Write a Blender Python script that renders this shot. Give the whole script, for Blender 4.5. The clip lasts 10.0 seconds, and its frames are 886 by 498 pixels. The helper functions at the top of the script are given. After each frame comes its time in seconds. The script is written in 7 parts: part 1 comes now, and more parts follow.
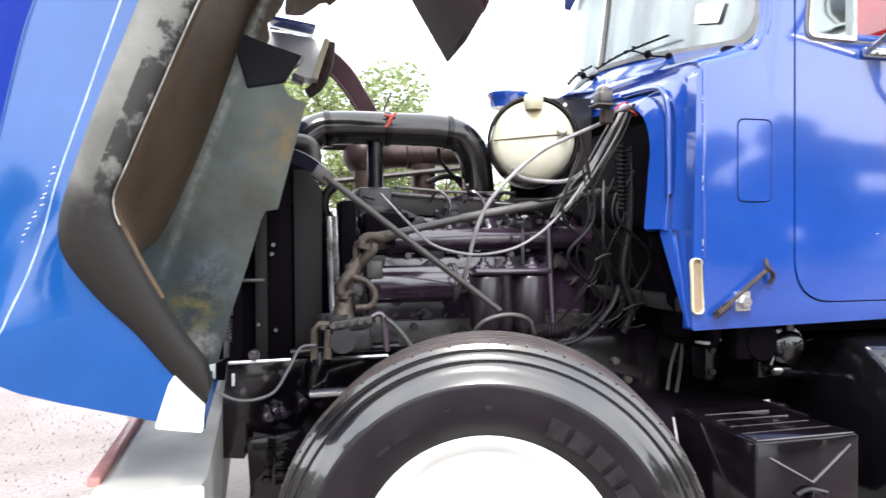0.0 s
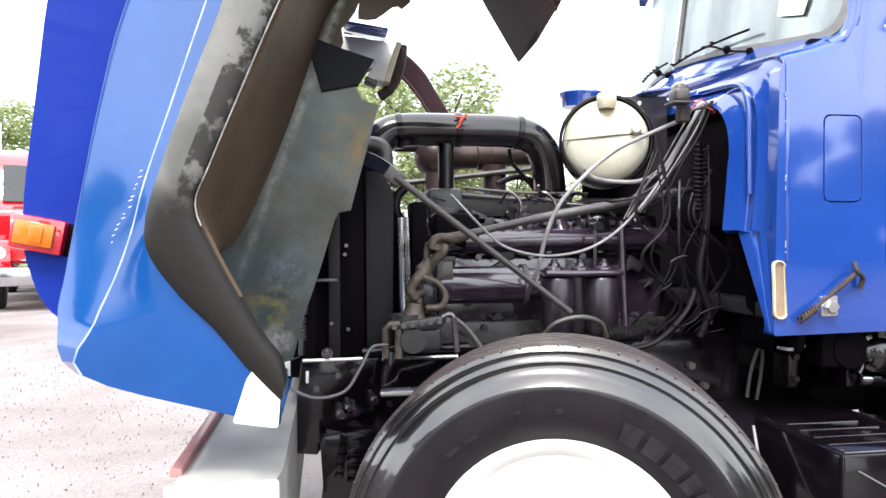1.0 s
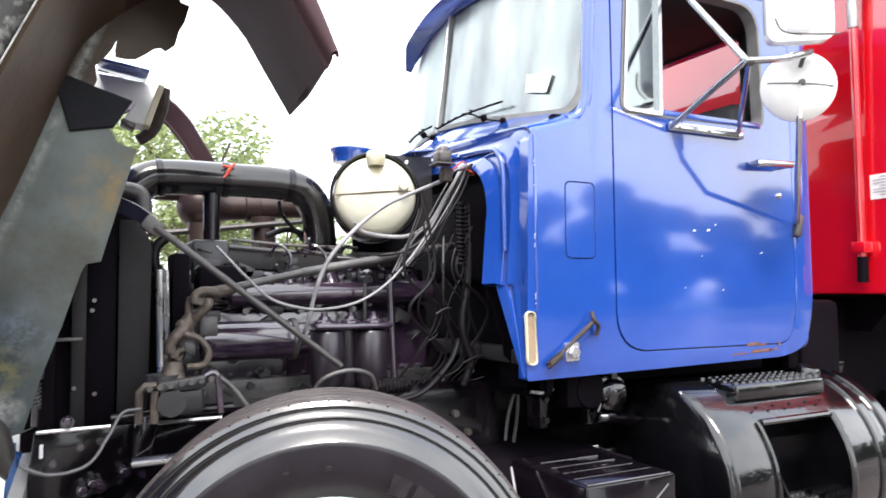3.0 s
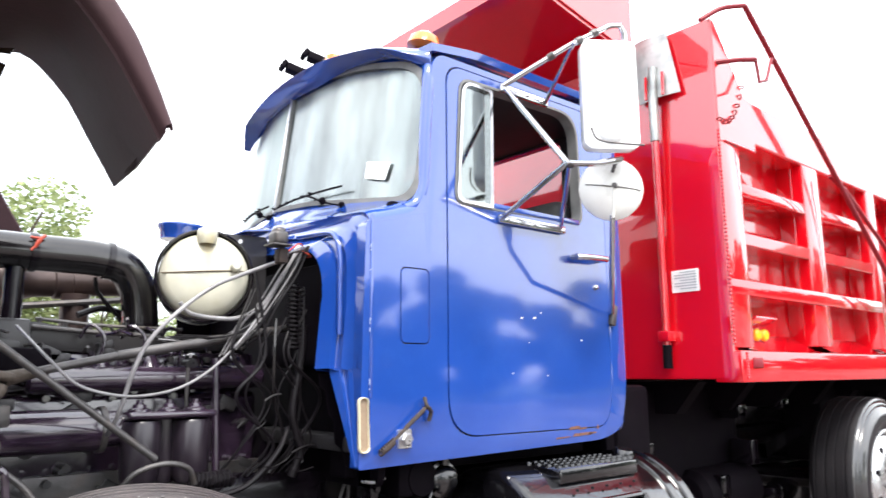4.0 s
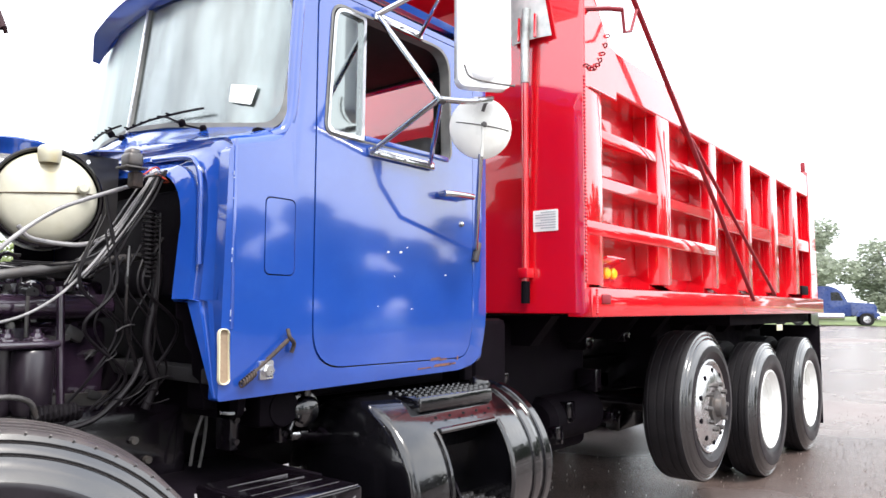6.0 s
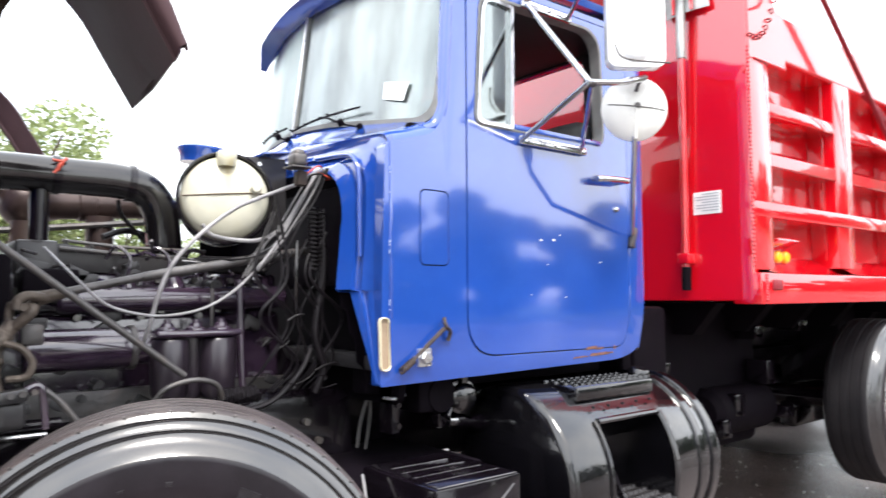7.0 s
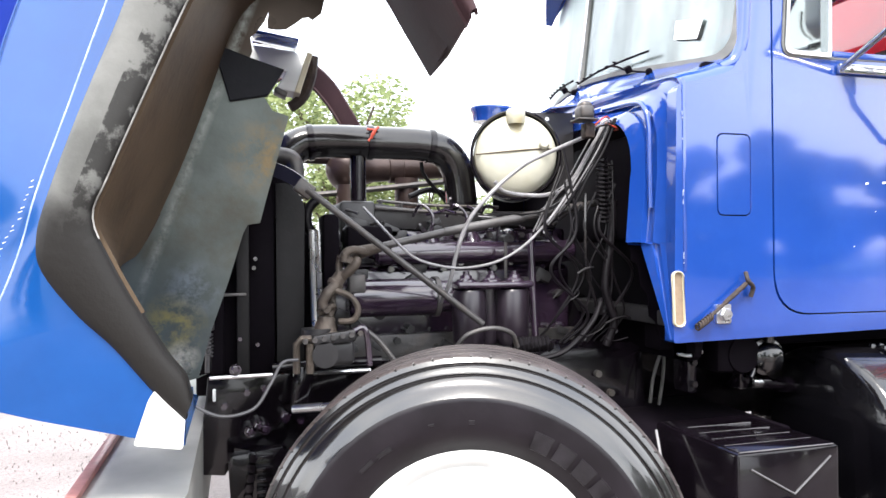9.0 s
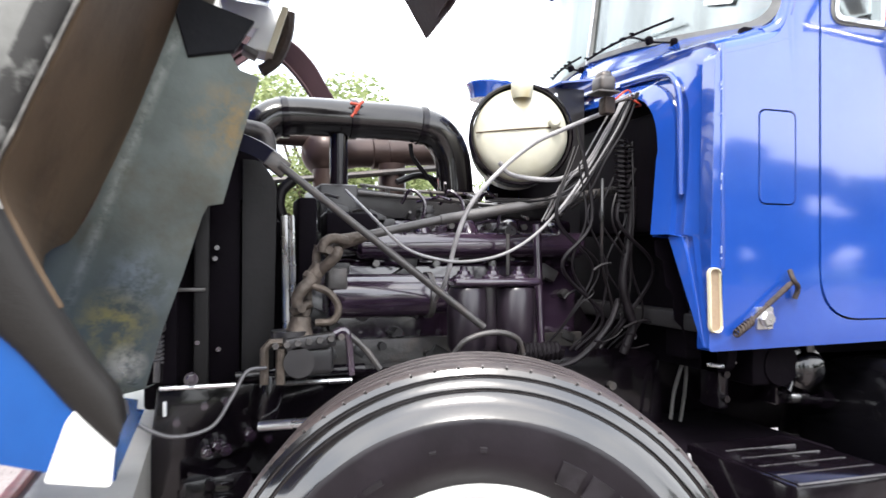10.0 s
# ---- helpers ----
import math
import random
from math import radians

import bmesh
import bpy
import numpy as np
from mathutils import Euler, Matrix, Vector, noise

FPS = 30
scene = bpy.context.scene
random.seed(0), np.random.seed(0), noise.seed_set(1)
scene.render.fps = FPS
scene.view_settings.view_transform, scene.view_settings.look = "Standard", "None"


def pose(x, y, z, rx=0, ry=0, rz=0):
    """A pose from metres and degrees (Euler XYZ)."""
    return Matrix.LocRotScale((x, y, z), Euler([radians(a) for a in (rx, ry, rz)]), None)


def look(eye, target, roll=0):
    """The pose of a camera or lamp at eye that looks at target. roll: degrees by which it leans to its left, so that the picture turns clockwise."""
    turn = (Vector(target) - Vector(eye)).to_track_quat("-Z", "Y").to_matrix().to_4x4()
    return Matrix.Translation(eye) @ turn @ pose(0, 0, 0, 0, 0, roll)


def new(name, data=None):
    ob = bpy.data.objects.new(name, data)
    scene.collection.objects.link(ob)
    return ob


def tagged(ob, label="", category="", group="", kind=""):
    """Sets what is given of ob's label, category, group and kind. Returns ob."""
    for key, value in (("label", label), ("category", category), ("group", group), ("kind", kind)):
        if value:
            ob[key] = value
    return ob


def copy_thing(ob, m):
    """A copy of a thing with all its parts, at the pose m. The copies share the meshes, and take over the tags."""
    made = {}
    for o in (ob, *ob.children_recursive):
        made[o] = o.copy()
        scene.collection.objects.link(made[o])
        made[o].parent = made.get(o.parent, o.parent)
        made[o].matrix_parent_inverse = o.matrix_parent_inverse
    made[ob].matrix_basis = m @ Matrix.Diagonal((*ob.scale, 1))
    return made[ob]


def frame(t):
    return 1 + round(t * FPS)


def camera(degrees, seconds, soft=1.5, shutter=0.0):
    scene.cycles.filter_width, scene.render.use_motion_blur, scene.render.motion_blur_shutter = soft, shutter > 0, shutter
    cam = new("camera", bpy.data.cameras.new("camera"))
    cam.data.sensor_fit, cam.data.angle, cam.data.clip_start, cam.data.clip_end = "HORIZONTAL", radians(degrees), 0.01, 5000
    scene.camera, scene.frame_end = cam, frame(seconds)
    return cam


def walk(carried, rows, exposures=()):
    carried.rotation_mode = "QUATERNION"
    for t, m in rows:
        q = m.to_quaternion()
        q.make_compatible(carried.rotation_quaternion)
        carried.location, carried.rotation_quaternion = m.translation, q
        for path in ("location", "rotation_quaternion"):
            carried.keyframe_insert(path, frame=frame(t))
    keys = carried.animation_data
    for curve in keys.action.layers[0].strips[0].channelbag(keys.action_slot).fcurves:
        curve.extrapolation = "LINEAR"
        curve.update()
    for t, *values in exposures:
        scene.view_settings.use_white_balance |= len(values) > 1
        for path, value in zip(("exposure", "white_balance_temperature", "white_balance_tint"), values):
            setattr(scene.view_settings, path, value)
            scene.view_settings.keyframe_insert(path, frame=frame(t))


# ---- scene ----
# ---------------------------------------------------------------- camera
EYE = 1.27
cam = camera(63.6, 10.0, shutter=0.25)
PATH = [
    (0.0, 0.0, 0.0, EYE, 89.08, 0.41, -14.55),
    (0.5, 0.0, 0.0, EYE, 89.19, 0.22, -9.43),
    (1.0, 0.0, 0.0, EYE, 89.20, 0.31, -8.91),
    (1.5, 0.0, 0.0, EYE, 89.21, 0.26, -8.79),
    (2.0, 0.0, 0.0, EYE, 89.19, 0.24, -12.38),
    (2.2, 0.0, 0.0, EYE, 89.17, 0.36, -16.35),
    (3.3, 0.0, 0.0, EYE, 96.14, 0.60, -30.35),
    (3.5, 0.0, 0.0, EYE, 97.96, 0.67, -32.84),
    (4.0, 0.0, 0.0, EYE, 99.97, 0.43, -40.31),
    (4.5, 0.0, 0.0, EYE, 99.79, 0.42, -47.66),
    (5.0, 0.0, 0.0, EYE, 98.74, 0.30, -50.93),
    (5.2, 0.0, 0.0, EYE, 97.00, 0.14, -51.01),
    (6.3, 0.0, 0.0, EYE, 94.30, -0.09, -50.69),
    (6.5, 0.0, 0.0, EYE, 94.30, 0.08, -48.65),
    (7.0, 0.0, 0.0, EYE, 93.75, 0.29, -38.78),
    (7.5, 0.0, 0.0, EYE, 92.93, 0.49, -27.02),
    (8.0, 0.0, 0.0, EYE, 90.34, 0.41, -20.22),
    (8.5, 0.0, 0.0, EYE, 90.04, 0.39, -15.86),
    (9.0, 0.0, 0.0, EYE, 90.16, 0.52, -15.91),
    (9.5, 0.0, 0.0, EYE, 90.07, 0.43, -15.92),
    (9.75, 0.0, 0.02, EYE, 90.08, 0.38, -16.00),
    (9.9, 0.010, 0.20, EYE - 0.022, 90.12, -0.12, -17.26),
    (10.0, 0.030, 0.340, EYE - 0.038, 90.50, -0.25, -18.10),
]
walk(cam, [(t, pose(x, y, z, a, b, c)) for t, x, y, z, a, b, c in PATH], exposures=[(0.0, 1.77), (2.2, 1.73), (3.5, 1.84), (4.5, 1.54), (5.2, 1.50), (6.5, 1.62), (7.5, 1.81), (8.5, 1.91), (10.0, 1.86)])

# ---------------------------------------------------------------- light: bright overcast
world = bpy.data.worlds.new("overcast_sky")
scene.world = world
world.use_nodes = True
wn, wl = world.node_tree.nodes, world.node_tree.links
sky = wn.new("ShaderNodeTexSky")
sky.sky_type = "NISHITA"
sky.sun_disc = False
sky.sun_elevation, sky.sun_rotation = radians(58), radians(200)
sky.dust_density, sky.air_density = 3.0, 1.0
cloud = wn.new("ShaderNodeTexNoise")
cloud.inputs["Scale"].default_value = 2.2
cloud.inputs["Detail"].default_value = 5.0
cramp = wn.new("ShaderNodeValToRGB")
cramp.color_ramp.elements[0].position, cramp.color_ramp.elements[1].position = 0.35, 0.62
cramp.color_ramp.elements[0].color = (0.58, 0.64, 0.74, 1)
cramp.color_ramp.elements[1].color = (1, 1, 1, 1)
gain = wn.new("ShaderNodeVectorMath")
gain.operation = "SCALE"
gain.inputs["Scale"].default_value = 11.0
wcoord = wn.new("ShaderNodeTexCoord")
wmix = wn.new("ShaderNodeMixRGB")
wmix.inputs[0].default_value = 0.82
wl.new(wcoord.outputs["Generated"], cloud.inputs["Vector"])
wl.new(cloud.outputs["Fac"], cramp.inputs["Fac"])
wl.new(cramp.outputs["Color"], gain.inputs[0])
wl.new(sky.outputs["Color"], wmix.inputs[1])
wl.new(gain.outputs["Vector"], wmix.inputs[2])
wl.new(wmix.outputs["Color"], wn["Background"].inputs["Color"])
wn["Background"].inputs["Strength"].default_value = 0.12
sun = new("sun", bpy.data.lights.new("sun", "SUN"))
sun.data.energy, sun.data.angle, sun.data.color = 1.3, radians(14), (1.0, 0.97, 0.92)
sun.matrix_basis = look((0, 0, 0), (0.25, 0.55, -1.0))

# ---------------------------------------------------------------- materials


def mat(name, col, rough=0.5, metal=0.0, var=0.25, scale=9.0, bump=0.0, coat=0.0, dirt=None, dirt_amt=0.4, dirt_scale=3.0, fine=60.0, spec=0.5, rvar=0.15, edge=0.22, coat_ior=1.5, coat_rough=0.03):
    """A surface of one colour with grain, soft blotches, dirt and fine relief."""
    m = bpy.data.materials.new(name)
    m.use_nodes = True
    n, l = m.node_tree.nodes, m.node_tree.links
    p = n["Principled BSDF"]
    co = n.new("ShaderNodeTexCoord")
    big = n.new("ShaderNodeTexNoise")
    big.inputs["Scale"].default_value, big.inputs["Detail"].default_value = scale, 6.0
    small = n.new("ShaderNodeTexNoise")
    small.inputs["Scale"].default_value, small.inputs["Detail"].default_value = fine, 3.0
    for q in (big, small):
        l.new(co.outputs["Object"], q.inputs["Vector"])
    ramp = n.new("ShaderNodeMapRange")
    ramp.inputs["From Min"].default_value, ramp.inputs["From Max"].default_value = 0.3, 0.7
    ramp.inputs["To Min"].default_value, ramp.inputs["To Max"].default_value = 1 - var, 1 + var
    l.new(big.outputs["Fac"], ramp.inputs["Value"])
    mul = n.new("ShaderNodeVectorMath")
    mul.operation = "SCALE"
    mul.inputs[0].default_value = col[:3]
    l.new(ramp.outputs["Result"], mul.inputs["Scale"])
    out = mul.outputs["Vector"]
    if dirt:
        dn = n.new("ShaderNodeTexNoise")
        dn.inputs["Scale"].default_value, dn.inputs["Detail"].default_value, dn.inputs["Roughness"].default_value = dirt_scale, 8.0, 0.65
        l.new(co.outputs["Object"], dn.inputs["Vector"])
        dr = n.new("ShaderNodeMapRange")
        dr.inputs["From Min"].default_value, dr.inputs["From Max"].default_value = 0.5, 0.5 + edge
        dr.inputs["To Max"].default_value = dirt_amt
        l.new(dn.outputs["Fac"], dr.inputs["Value"])
        mx = n.new("ShaderNodeMixRGB")
        mx.inputs[2].default_value = (*dirt, 1)
        l.new(dr.outputs["Result"], mx.inputs[0])
        l.new(out, mx.inputs[1])
        out = mx.outputs["Color"]
    l.new(out, p.inputs["Base Color"])
    rr = n.new("ShaderNodeMapRange")
    rr.inputs["To Min"].default_value, rr.inputs["To Max"].default_value = max(0.02, rough - rvar), min(1, rough + rvar)
    l.new(big.outputs["Fac"], rr.inputs["Value"])
    l.new(rr.outputs["Result"], p.inputs["Roughness"])
    p.inputs["Metallic"].default_value = metal
    p.inputs["Specular IOR Level"].default_value = spec
    p.inputs["Coat Weight"].default_value = coat
    p.inputs["Coat Roughness"].default_value = coat_rough
    p.inputs["Coat IOR"].default_value = coat_ior
    if bump:
        b = n.new("ShaderNodeBump")
        b.inputs["Strength"].default_value, b.inputs["Distance"].default_value = bump, 0.01
        l.new(small.outputs["Fac"], b.inputs["Height"])
        l.new(b.outputs["Normal"], p.inputs["Normal"])
    return m


BLUE = mat("blue_truck_paint", (0.012, 0.060, 0.325), 0.16, 0, 0.08, 3.0, 0.006, 1.0, (0.03, 0.10, 0.42), 0.25, 5.0, rvar=0.05, spec=0.3, coat_ior=1.84, coat_rough=0.058)
BLUE_WORN = mat("worn_blue_fender_paint", (0.005, 0.066, 0.265), 0.16, 0, 0.10, 4.0, 0.006, 0.85, (0.010, 0.090, 0.33), 0.3, 4.0, rvar=0.06, spec=0.25, coat_ior=1.55, coat_rough=0.07)
BLUE_DEEP = mat("deep_blue_hood_paint", (0.006, 0.028, 0.27), 0.5, 0, 0.08, 3.0, 0.02, 0.05, spec=0.15)
# Pale colour for painted edge highlights on the fender, and for paint chips.
HIGHLIGHT_CHIP = mat("pale_edge_highlight_and_chips", (0.42, 0.52, 0.72), 0.35, 0, 0.3, 30.0, 0.05, 0.3, (0.02, 0.10, 0.38), 0.8, 12.0)
RED = mat("red_body_paint", (0.62, 0.003, 0.012), 0.2, 0, 0.08, 2.0, 0.010, 1.0, (0.50, 0.006, 0.016), 0.3, 4.0, rvar=0.06, spec=0.2, coat_ior=1.95)
RED_DULL = mat("dull_red_steel", (0.22, 0.006, 0.016), 0.5, 0, 0.15, 4.0, 0.05)
BLACK = mat("black_chassis_paint", (0.0052, 0.0036, 0.0058), 0.14, 0, 0.35, 9.0, 0.02, 0.25, (0.012, 0.009, 0.011), 0.3, 7.0, rvar=0.07, spec=0.35)
TANKBLACK = mat("wet_black_tank_paint", (0.0032, 0.0030, 0.0042), 0.16, 0, 0.35, 9.0, 0.14, 0.9, (0.012, 0.011, 0.012), 0.35, 7.0, rvar=0.10, fine=40.0, coat_rough=0.04)
NAVY = mat("navy_truck_paint", (0.012, 0.035, 0.15), 0.3, 0, 0.1, 4.0, 0.01, 0.5)
SATIN = mat("satin_black_paint", (0.0065, 0.0055, 0.0065), 0.2, 0, 0.3, 9.0, 0.03, 0.6, (0.03, 0.027, 0.026), 0.4, 8.0)
HEATED = mat("heat_browned_metal", (0.060, 0.040, 0.036), 0.34, 0.35, 0.3, 7.0, 0.06, 0, (0.07, 0.045, 0.035), 0.6, 6.0)
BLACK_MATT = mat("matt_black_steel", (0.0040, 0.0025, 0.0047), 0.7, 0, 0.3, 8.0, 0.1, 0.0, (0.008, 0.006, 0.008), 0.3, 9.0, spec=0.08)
ENGINE = mat("oily_engine_black", (0.031, 0.0175, 0.034), 0.2, 0.0, 0.3, 12.0, 0.018, 0.8, (0.040, 0.031, 0.036), 0.3, 14.0, rvar=0.06, coat_ior=1.8, coat_rough=0.11)
ENGINE_GREY = mat("greyish_engine_paint", (0.095, 0.090, 0.095), 0.32, 0.1, 0.3, 14.0, 0.05, 0.4, (0.03, 0.027, 0.027), 0.5, 10.0)
RUBBER = mat("tyre_rubber", (0.010, 0.009, 0.011), 0.68, 0, 0.25, 6.0, 0.15, 0.0, (0.022, 0.019, 0.019), 0.5, 6.0, spec=0.25)
SIDEWALL = mat("dressed_tyre_sidewall", (0.007, 0.0065, 0.0075), 0.25, 0, 0.2, 6.0, 0.025, 0.8, (0.016, 0.013, 0.017), 0.35, 9.0, rvar=0.08, spec=0.6, coat_ior=1.75, coat_rough=0.08)
SIDE_DULL = mat("dull_lower_sidewall", (0.0070, 0.0048, 0.0075), 0.38, 0, 0.3, 9.0, 0.06, 0.12, (0.018, 0.014, 0.018), 0.4, 12.0, spec=0.35, coat_rough=0.2)
MARK = mat("scuffed_raised_rubber", (0.0105, 0.0085, 0.011), 0.42, 0, 0.5, 26.0, 0.15, 0.1, (0.008, 0.007, 0.008), 0.8, 18.0, spec=0.4)
TREAD = mat("dusty_tyre_tread", (0.040, 0.030, 0.031), 0.5, 0, 0.3, 14.0, 0.2, 0.0, (0.12, 0.10, 0.09), 0.5, 9.0)
WHITE = mat("white_paint", (0.82, 0.82, 0.8), 0.35, 0, 0.06, 5.0, 0.02, 0.3, (0.6, 0.58, 0.54), 0.2, 8.0)
CHROME = mat("chrome", (0.60, 0.61, 0.63), 0.14, 1.0, 0.06, 8.0, 0.02)
ALU = mat("polished_aluminium", (0.75, 0.75, 0.76), 0.28, 1.0, 0.12, 9.0, 0.05)
BUMPER = mat("brushed_bumper_metal", (0.46, 0.45, 0.42), 0.42, 0.4, 0.12, 7.0, 0.05, 0, (0.5, 0.46, 0.4), 0.3, 4.0)
STEEL = mat("grey_steel", (0.106, 0.100, 0.099), 0.42, 0.5, 0.25, 16.0, 0.15, 0, (0.15, 0.10, 0.07), 0.4, 12.0)
RUST = mat("rusty_steel", (0.042, 0.030, 0.025), 0.7, 0.1, 0.35, 25.0, 0.5, 0, (0.07, 0.04, 0.03), 0.6, 18.0)
GREASE = mat("dirty_greasy_steel", (0.11, 0.088, 0.072), 0.55, 0.3, 0.4, 25.0, 0.5, 0, (0.05, 0.04, 0.03), 0.6, 16.0)
BROWN = mat("brown_primer_inside", (0.100, 0.070, 0.046), 0.6, 0.0, 0.25, 4.0, 0.1, 0, (0.03, 0.02, 0.016), 0.5, 5.0, spec=0.15)
SHROUD = mat("dull_black_shroud", (0.015, 0.014, 0.0145), 0.55, 0, 0.3, 7.0, 0.1, 0.0, (0.022, 0.02, 0.02), 0.5, 6.0, spec=0.25)
RUSTLINE = mat("red_brown_rust_line", (0.075, 0.026, 0.016), 0.8, 0, 0.4, 30.0, 0.3)
PALE_EDGE = mat("rubbed_pale_metal_edge", (0.36, 0.35, 0.33), 0.4, 0.2, 0.4, 20.0, 0.1, 0, (0.06, 0.055, 0.05), 0.9, 14.0)
FLAPM = mat("purple_brown_primer", (0.062, 0.034, 0.038), 0.65, 0, 0.2, 4.0, 0.08, 0, (0.045, 0.028, 0.028), 0.5, 5.0, spec=0.2)
TANKWHITE = mat("translucent_white_plastic", (0.62, 0.60, 0.49), 0.4, 0, 0.1, 9.0, 0.03, 0.1, (0.50, 0.45, 0.26), 0.5, 5.0)
tn, tl = TANKWHITE.node_tree.nodes, TANKWHITE.node_tree.links
tco, tsub, tsc, tlen, tmr, tmx = tn.new("ShaderNodeTexCoord"), tn.new("ShaderNodeVectorMath"), tn.new("ShaderNodeVectorMath"), tn.new("ShaderNodeVectorMath"), tn.new("ShaderNodeMapRange"), tn.new("ShaderNodeMixRGB")
tsub.operation, tsc.operation, tlen.operation = "SUBTRACT", "MULTIPLY", "LENGTH"
tsub.inputs[1].default_value, tsc.inputs[1].default_value = (0.948, 2.36, 1.705), (45.0, 0.0, 10.0)
tmr.inputs["From Min"].default_value, tmr.inputs["From Max"].default_value, tmr.inputs["To Max"].default_value = 1.0, 0.2, 0.5
tmx.inputs[2].default_value = (0.46, 0.36, 0.14, 1)
tl.new(tco.outputs["Object"], tsub.inputs[0])
tl.new(tsub.outputs["Vector"], tsc.inputs[0])
tl.new(tsc.outputs["Vector"], tlen.inputs[0])
tl.new(tlen.outputs["Value"], tmr.inputs["Value"])
tl.new(tmr.outputs["Result"], tmx.inputs[0])
tl.new(tn["Principled BSDF"].inputs["Base Color"].links[0].from_socket, tmx.inputs[1])
tl.new(tmx.outputs["Color"], tn["Principled BSDF"].inputs["Base Color"])
PALE = mat("pale_cream_metal", (0.72, 0.68, 0.5), 0.45, 0, 0.1, 8.0, 0.05, 0, (0.45, 0.36, 0.2), 0.4, 8.0)
CABLE_GREY = mat("grey_cable_sheath", (0.27, 0.26, 0.265), 0.35, 0, 0.3, 14.0, 0.03, 0.3, (0.12, 0.11, 0.11), 0.5, 20.0)
CABLE_BLACK = mat("black_hose_rubber", (0.007, 0.0055, 0.0072), 0.42, 0, 0.3, 20.0, 0.05, spec=0.25)
CABLE_RED = mat("red_wire", (0.50, 0.06, 0.03), 0.5, 0, 0.2, 14.0)
STAIN = mat("yellowed_bare_metal", (0.34, 0.28, 0.13), 0.45, 0.2, 0.3, 20.0, 0.05, 0, (0.16, 0.15, 0.11), 0.7, 16.0)
RUST_ORANGE = mat("orange_sill_rust", (0.17, 0.075, 0.045), 0.8, 0, 0.4, 40.0, 0.3, 0, (0.08, 0.03, 0.015), 0.6, 30.0)
SLOTM = mat("rusty_cream_slot", (0.30, 0.22, 0.15), 0.7, 0, 0.3, 20.0, 0.2, 0, (0.14, 0.08, 0.05), 0.6, 20.0)
STAY = mat("blue_grey_stay_paint", (0.010, 0.011, 0.017), 0.5, 0, 0.25, 9.0, 0.08, 0.0, (0.02, 0.02, 0.025), 0.4, 8.0, spec=0.2)
COVER = mat("flat_grey_black_casting", (0.030, 0.028, 0.030), 0.42, 0, 0.25, 9.0, 0.06, 0.15, (0.05, 0.045, 0.045), 0.4, 12.0, coat_rough=0.2)
CAN = mat("dark_plum_canister_paint", (0.020, 0.014, 0.021), 0.34, 0, 0.2, 9.0, 0.02, 0.35, (0.035, 0.03, 0.034), 0.3, 10.0, coat_rough=0.22)
SEAL = mat("grey_window_rubber", (0.17, 0.17, 0.165), 0.6, 0, 0.2, 20.0, 0.1)
INTERIOR = mat("dark_cab_trim", (0.02, 0.018, 0.02), 0.75, 0, 0.2, 8.0, 0.1)
DARKGLASS = mat("dark_cab_glass", (0.02, 0.022, 0.024), 0.1, 0, 0.1, 9.0, 0.0, 0.6)
SEATMAT = mat("grey_seat_vinyl", (0.10, 0.10, 0.10), 0.55, 0, 0.2, 10.0, 0.1)
AMBER = mat("amber_lens", (0.80, 0.17, 0.006), 0.2, 0, 0.08, 40.0, 0.2, 0.6)
YELLOW = mat("yellow_reflector", (0.9, 0.55, 0.02), 0.2, 0, 0.08, 40.0, 0.2, 0.5)
REDLENS = mat("red_reflector_tape", (0.48, 0.22, 0.20), 0.35, 0, 0.15, 30.0, 0.1, 0.3)
PAPER = mat("white_paper_label", (0.82, 0.83, 0.82), 0.6, 0, 0.03, 30.0)
PRINT = mat("faint_print", (0.45, 0.47, 0.5), 0.7, 0, 0.1, 30.0)
MIRRORBACK = mat("white_mirror_shell", (0.86, 0.87, 0.88), 0.16, 0.0, 0.04, 6.0, 0, 0.6)
CONVEX = mat("white_convex_mirror_back", (0.80, 0.80, 0.76), 0.3, 0.0, 0.06, 6.0, 0.02, 0.3, (0.6, 0.58, 0.5), 0.3, 8.0)
SHOVELM = mat("worn_shovel_aluminium", (0.42, 0.44, 0.43), 0.45, 0.6, 0.35, 14.0, 0.1, 0, (0.3, 0.2, 0.2), 0.4, 7.0)


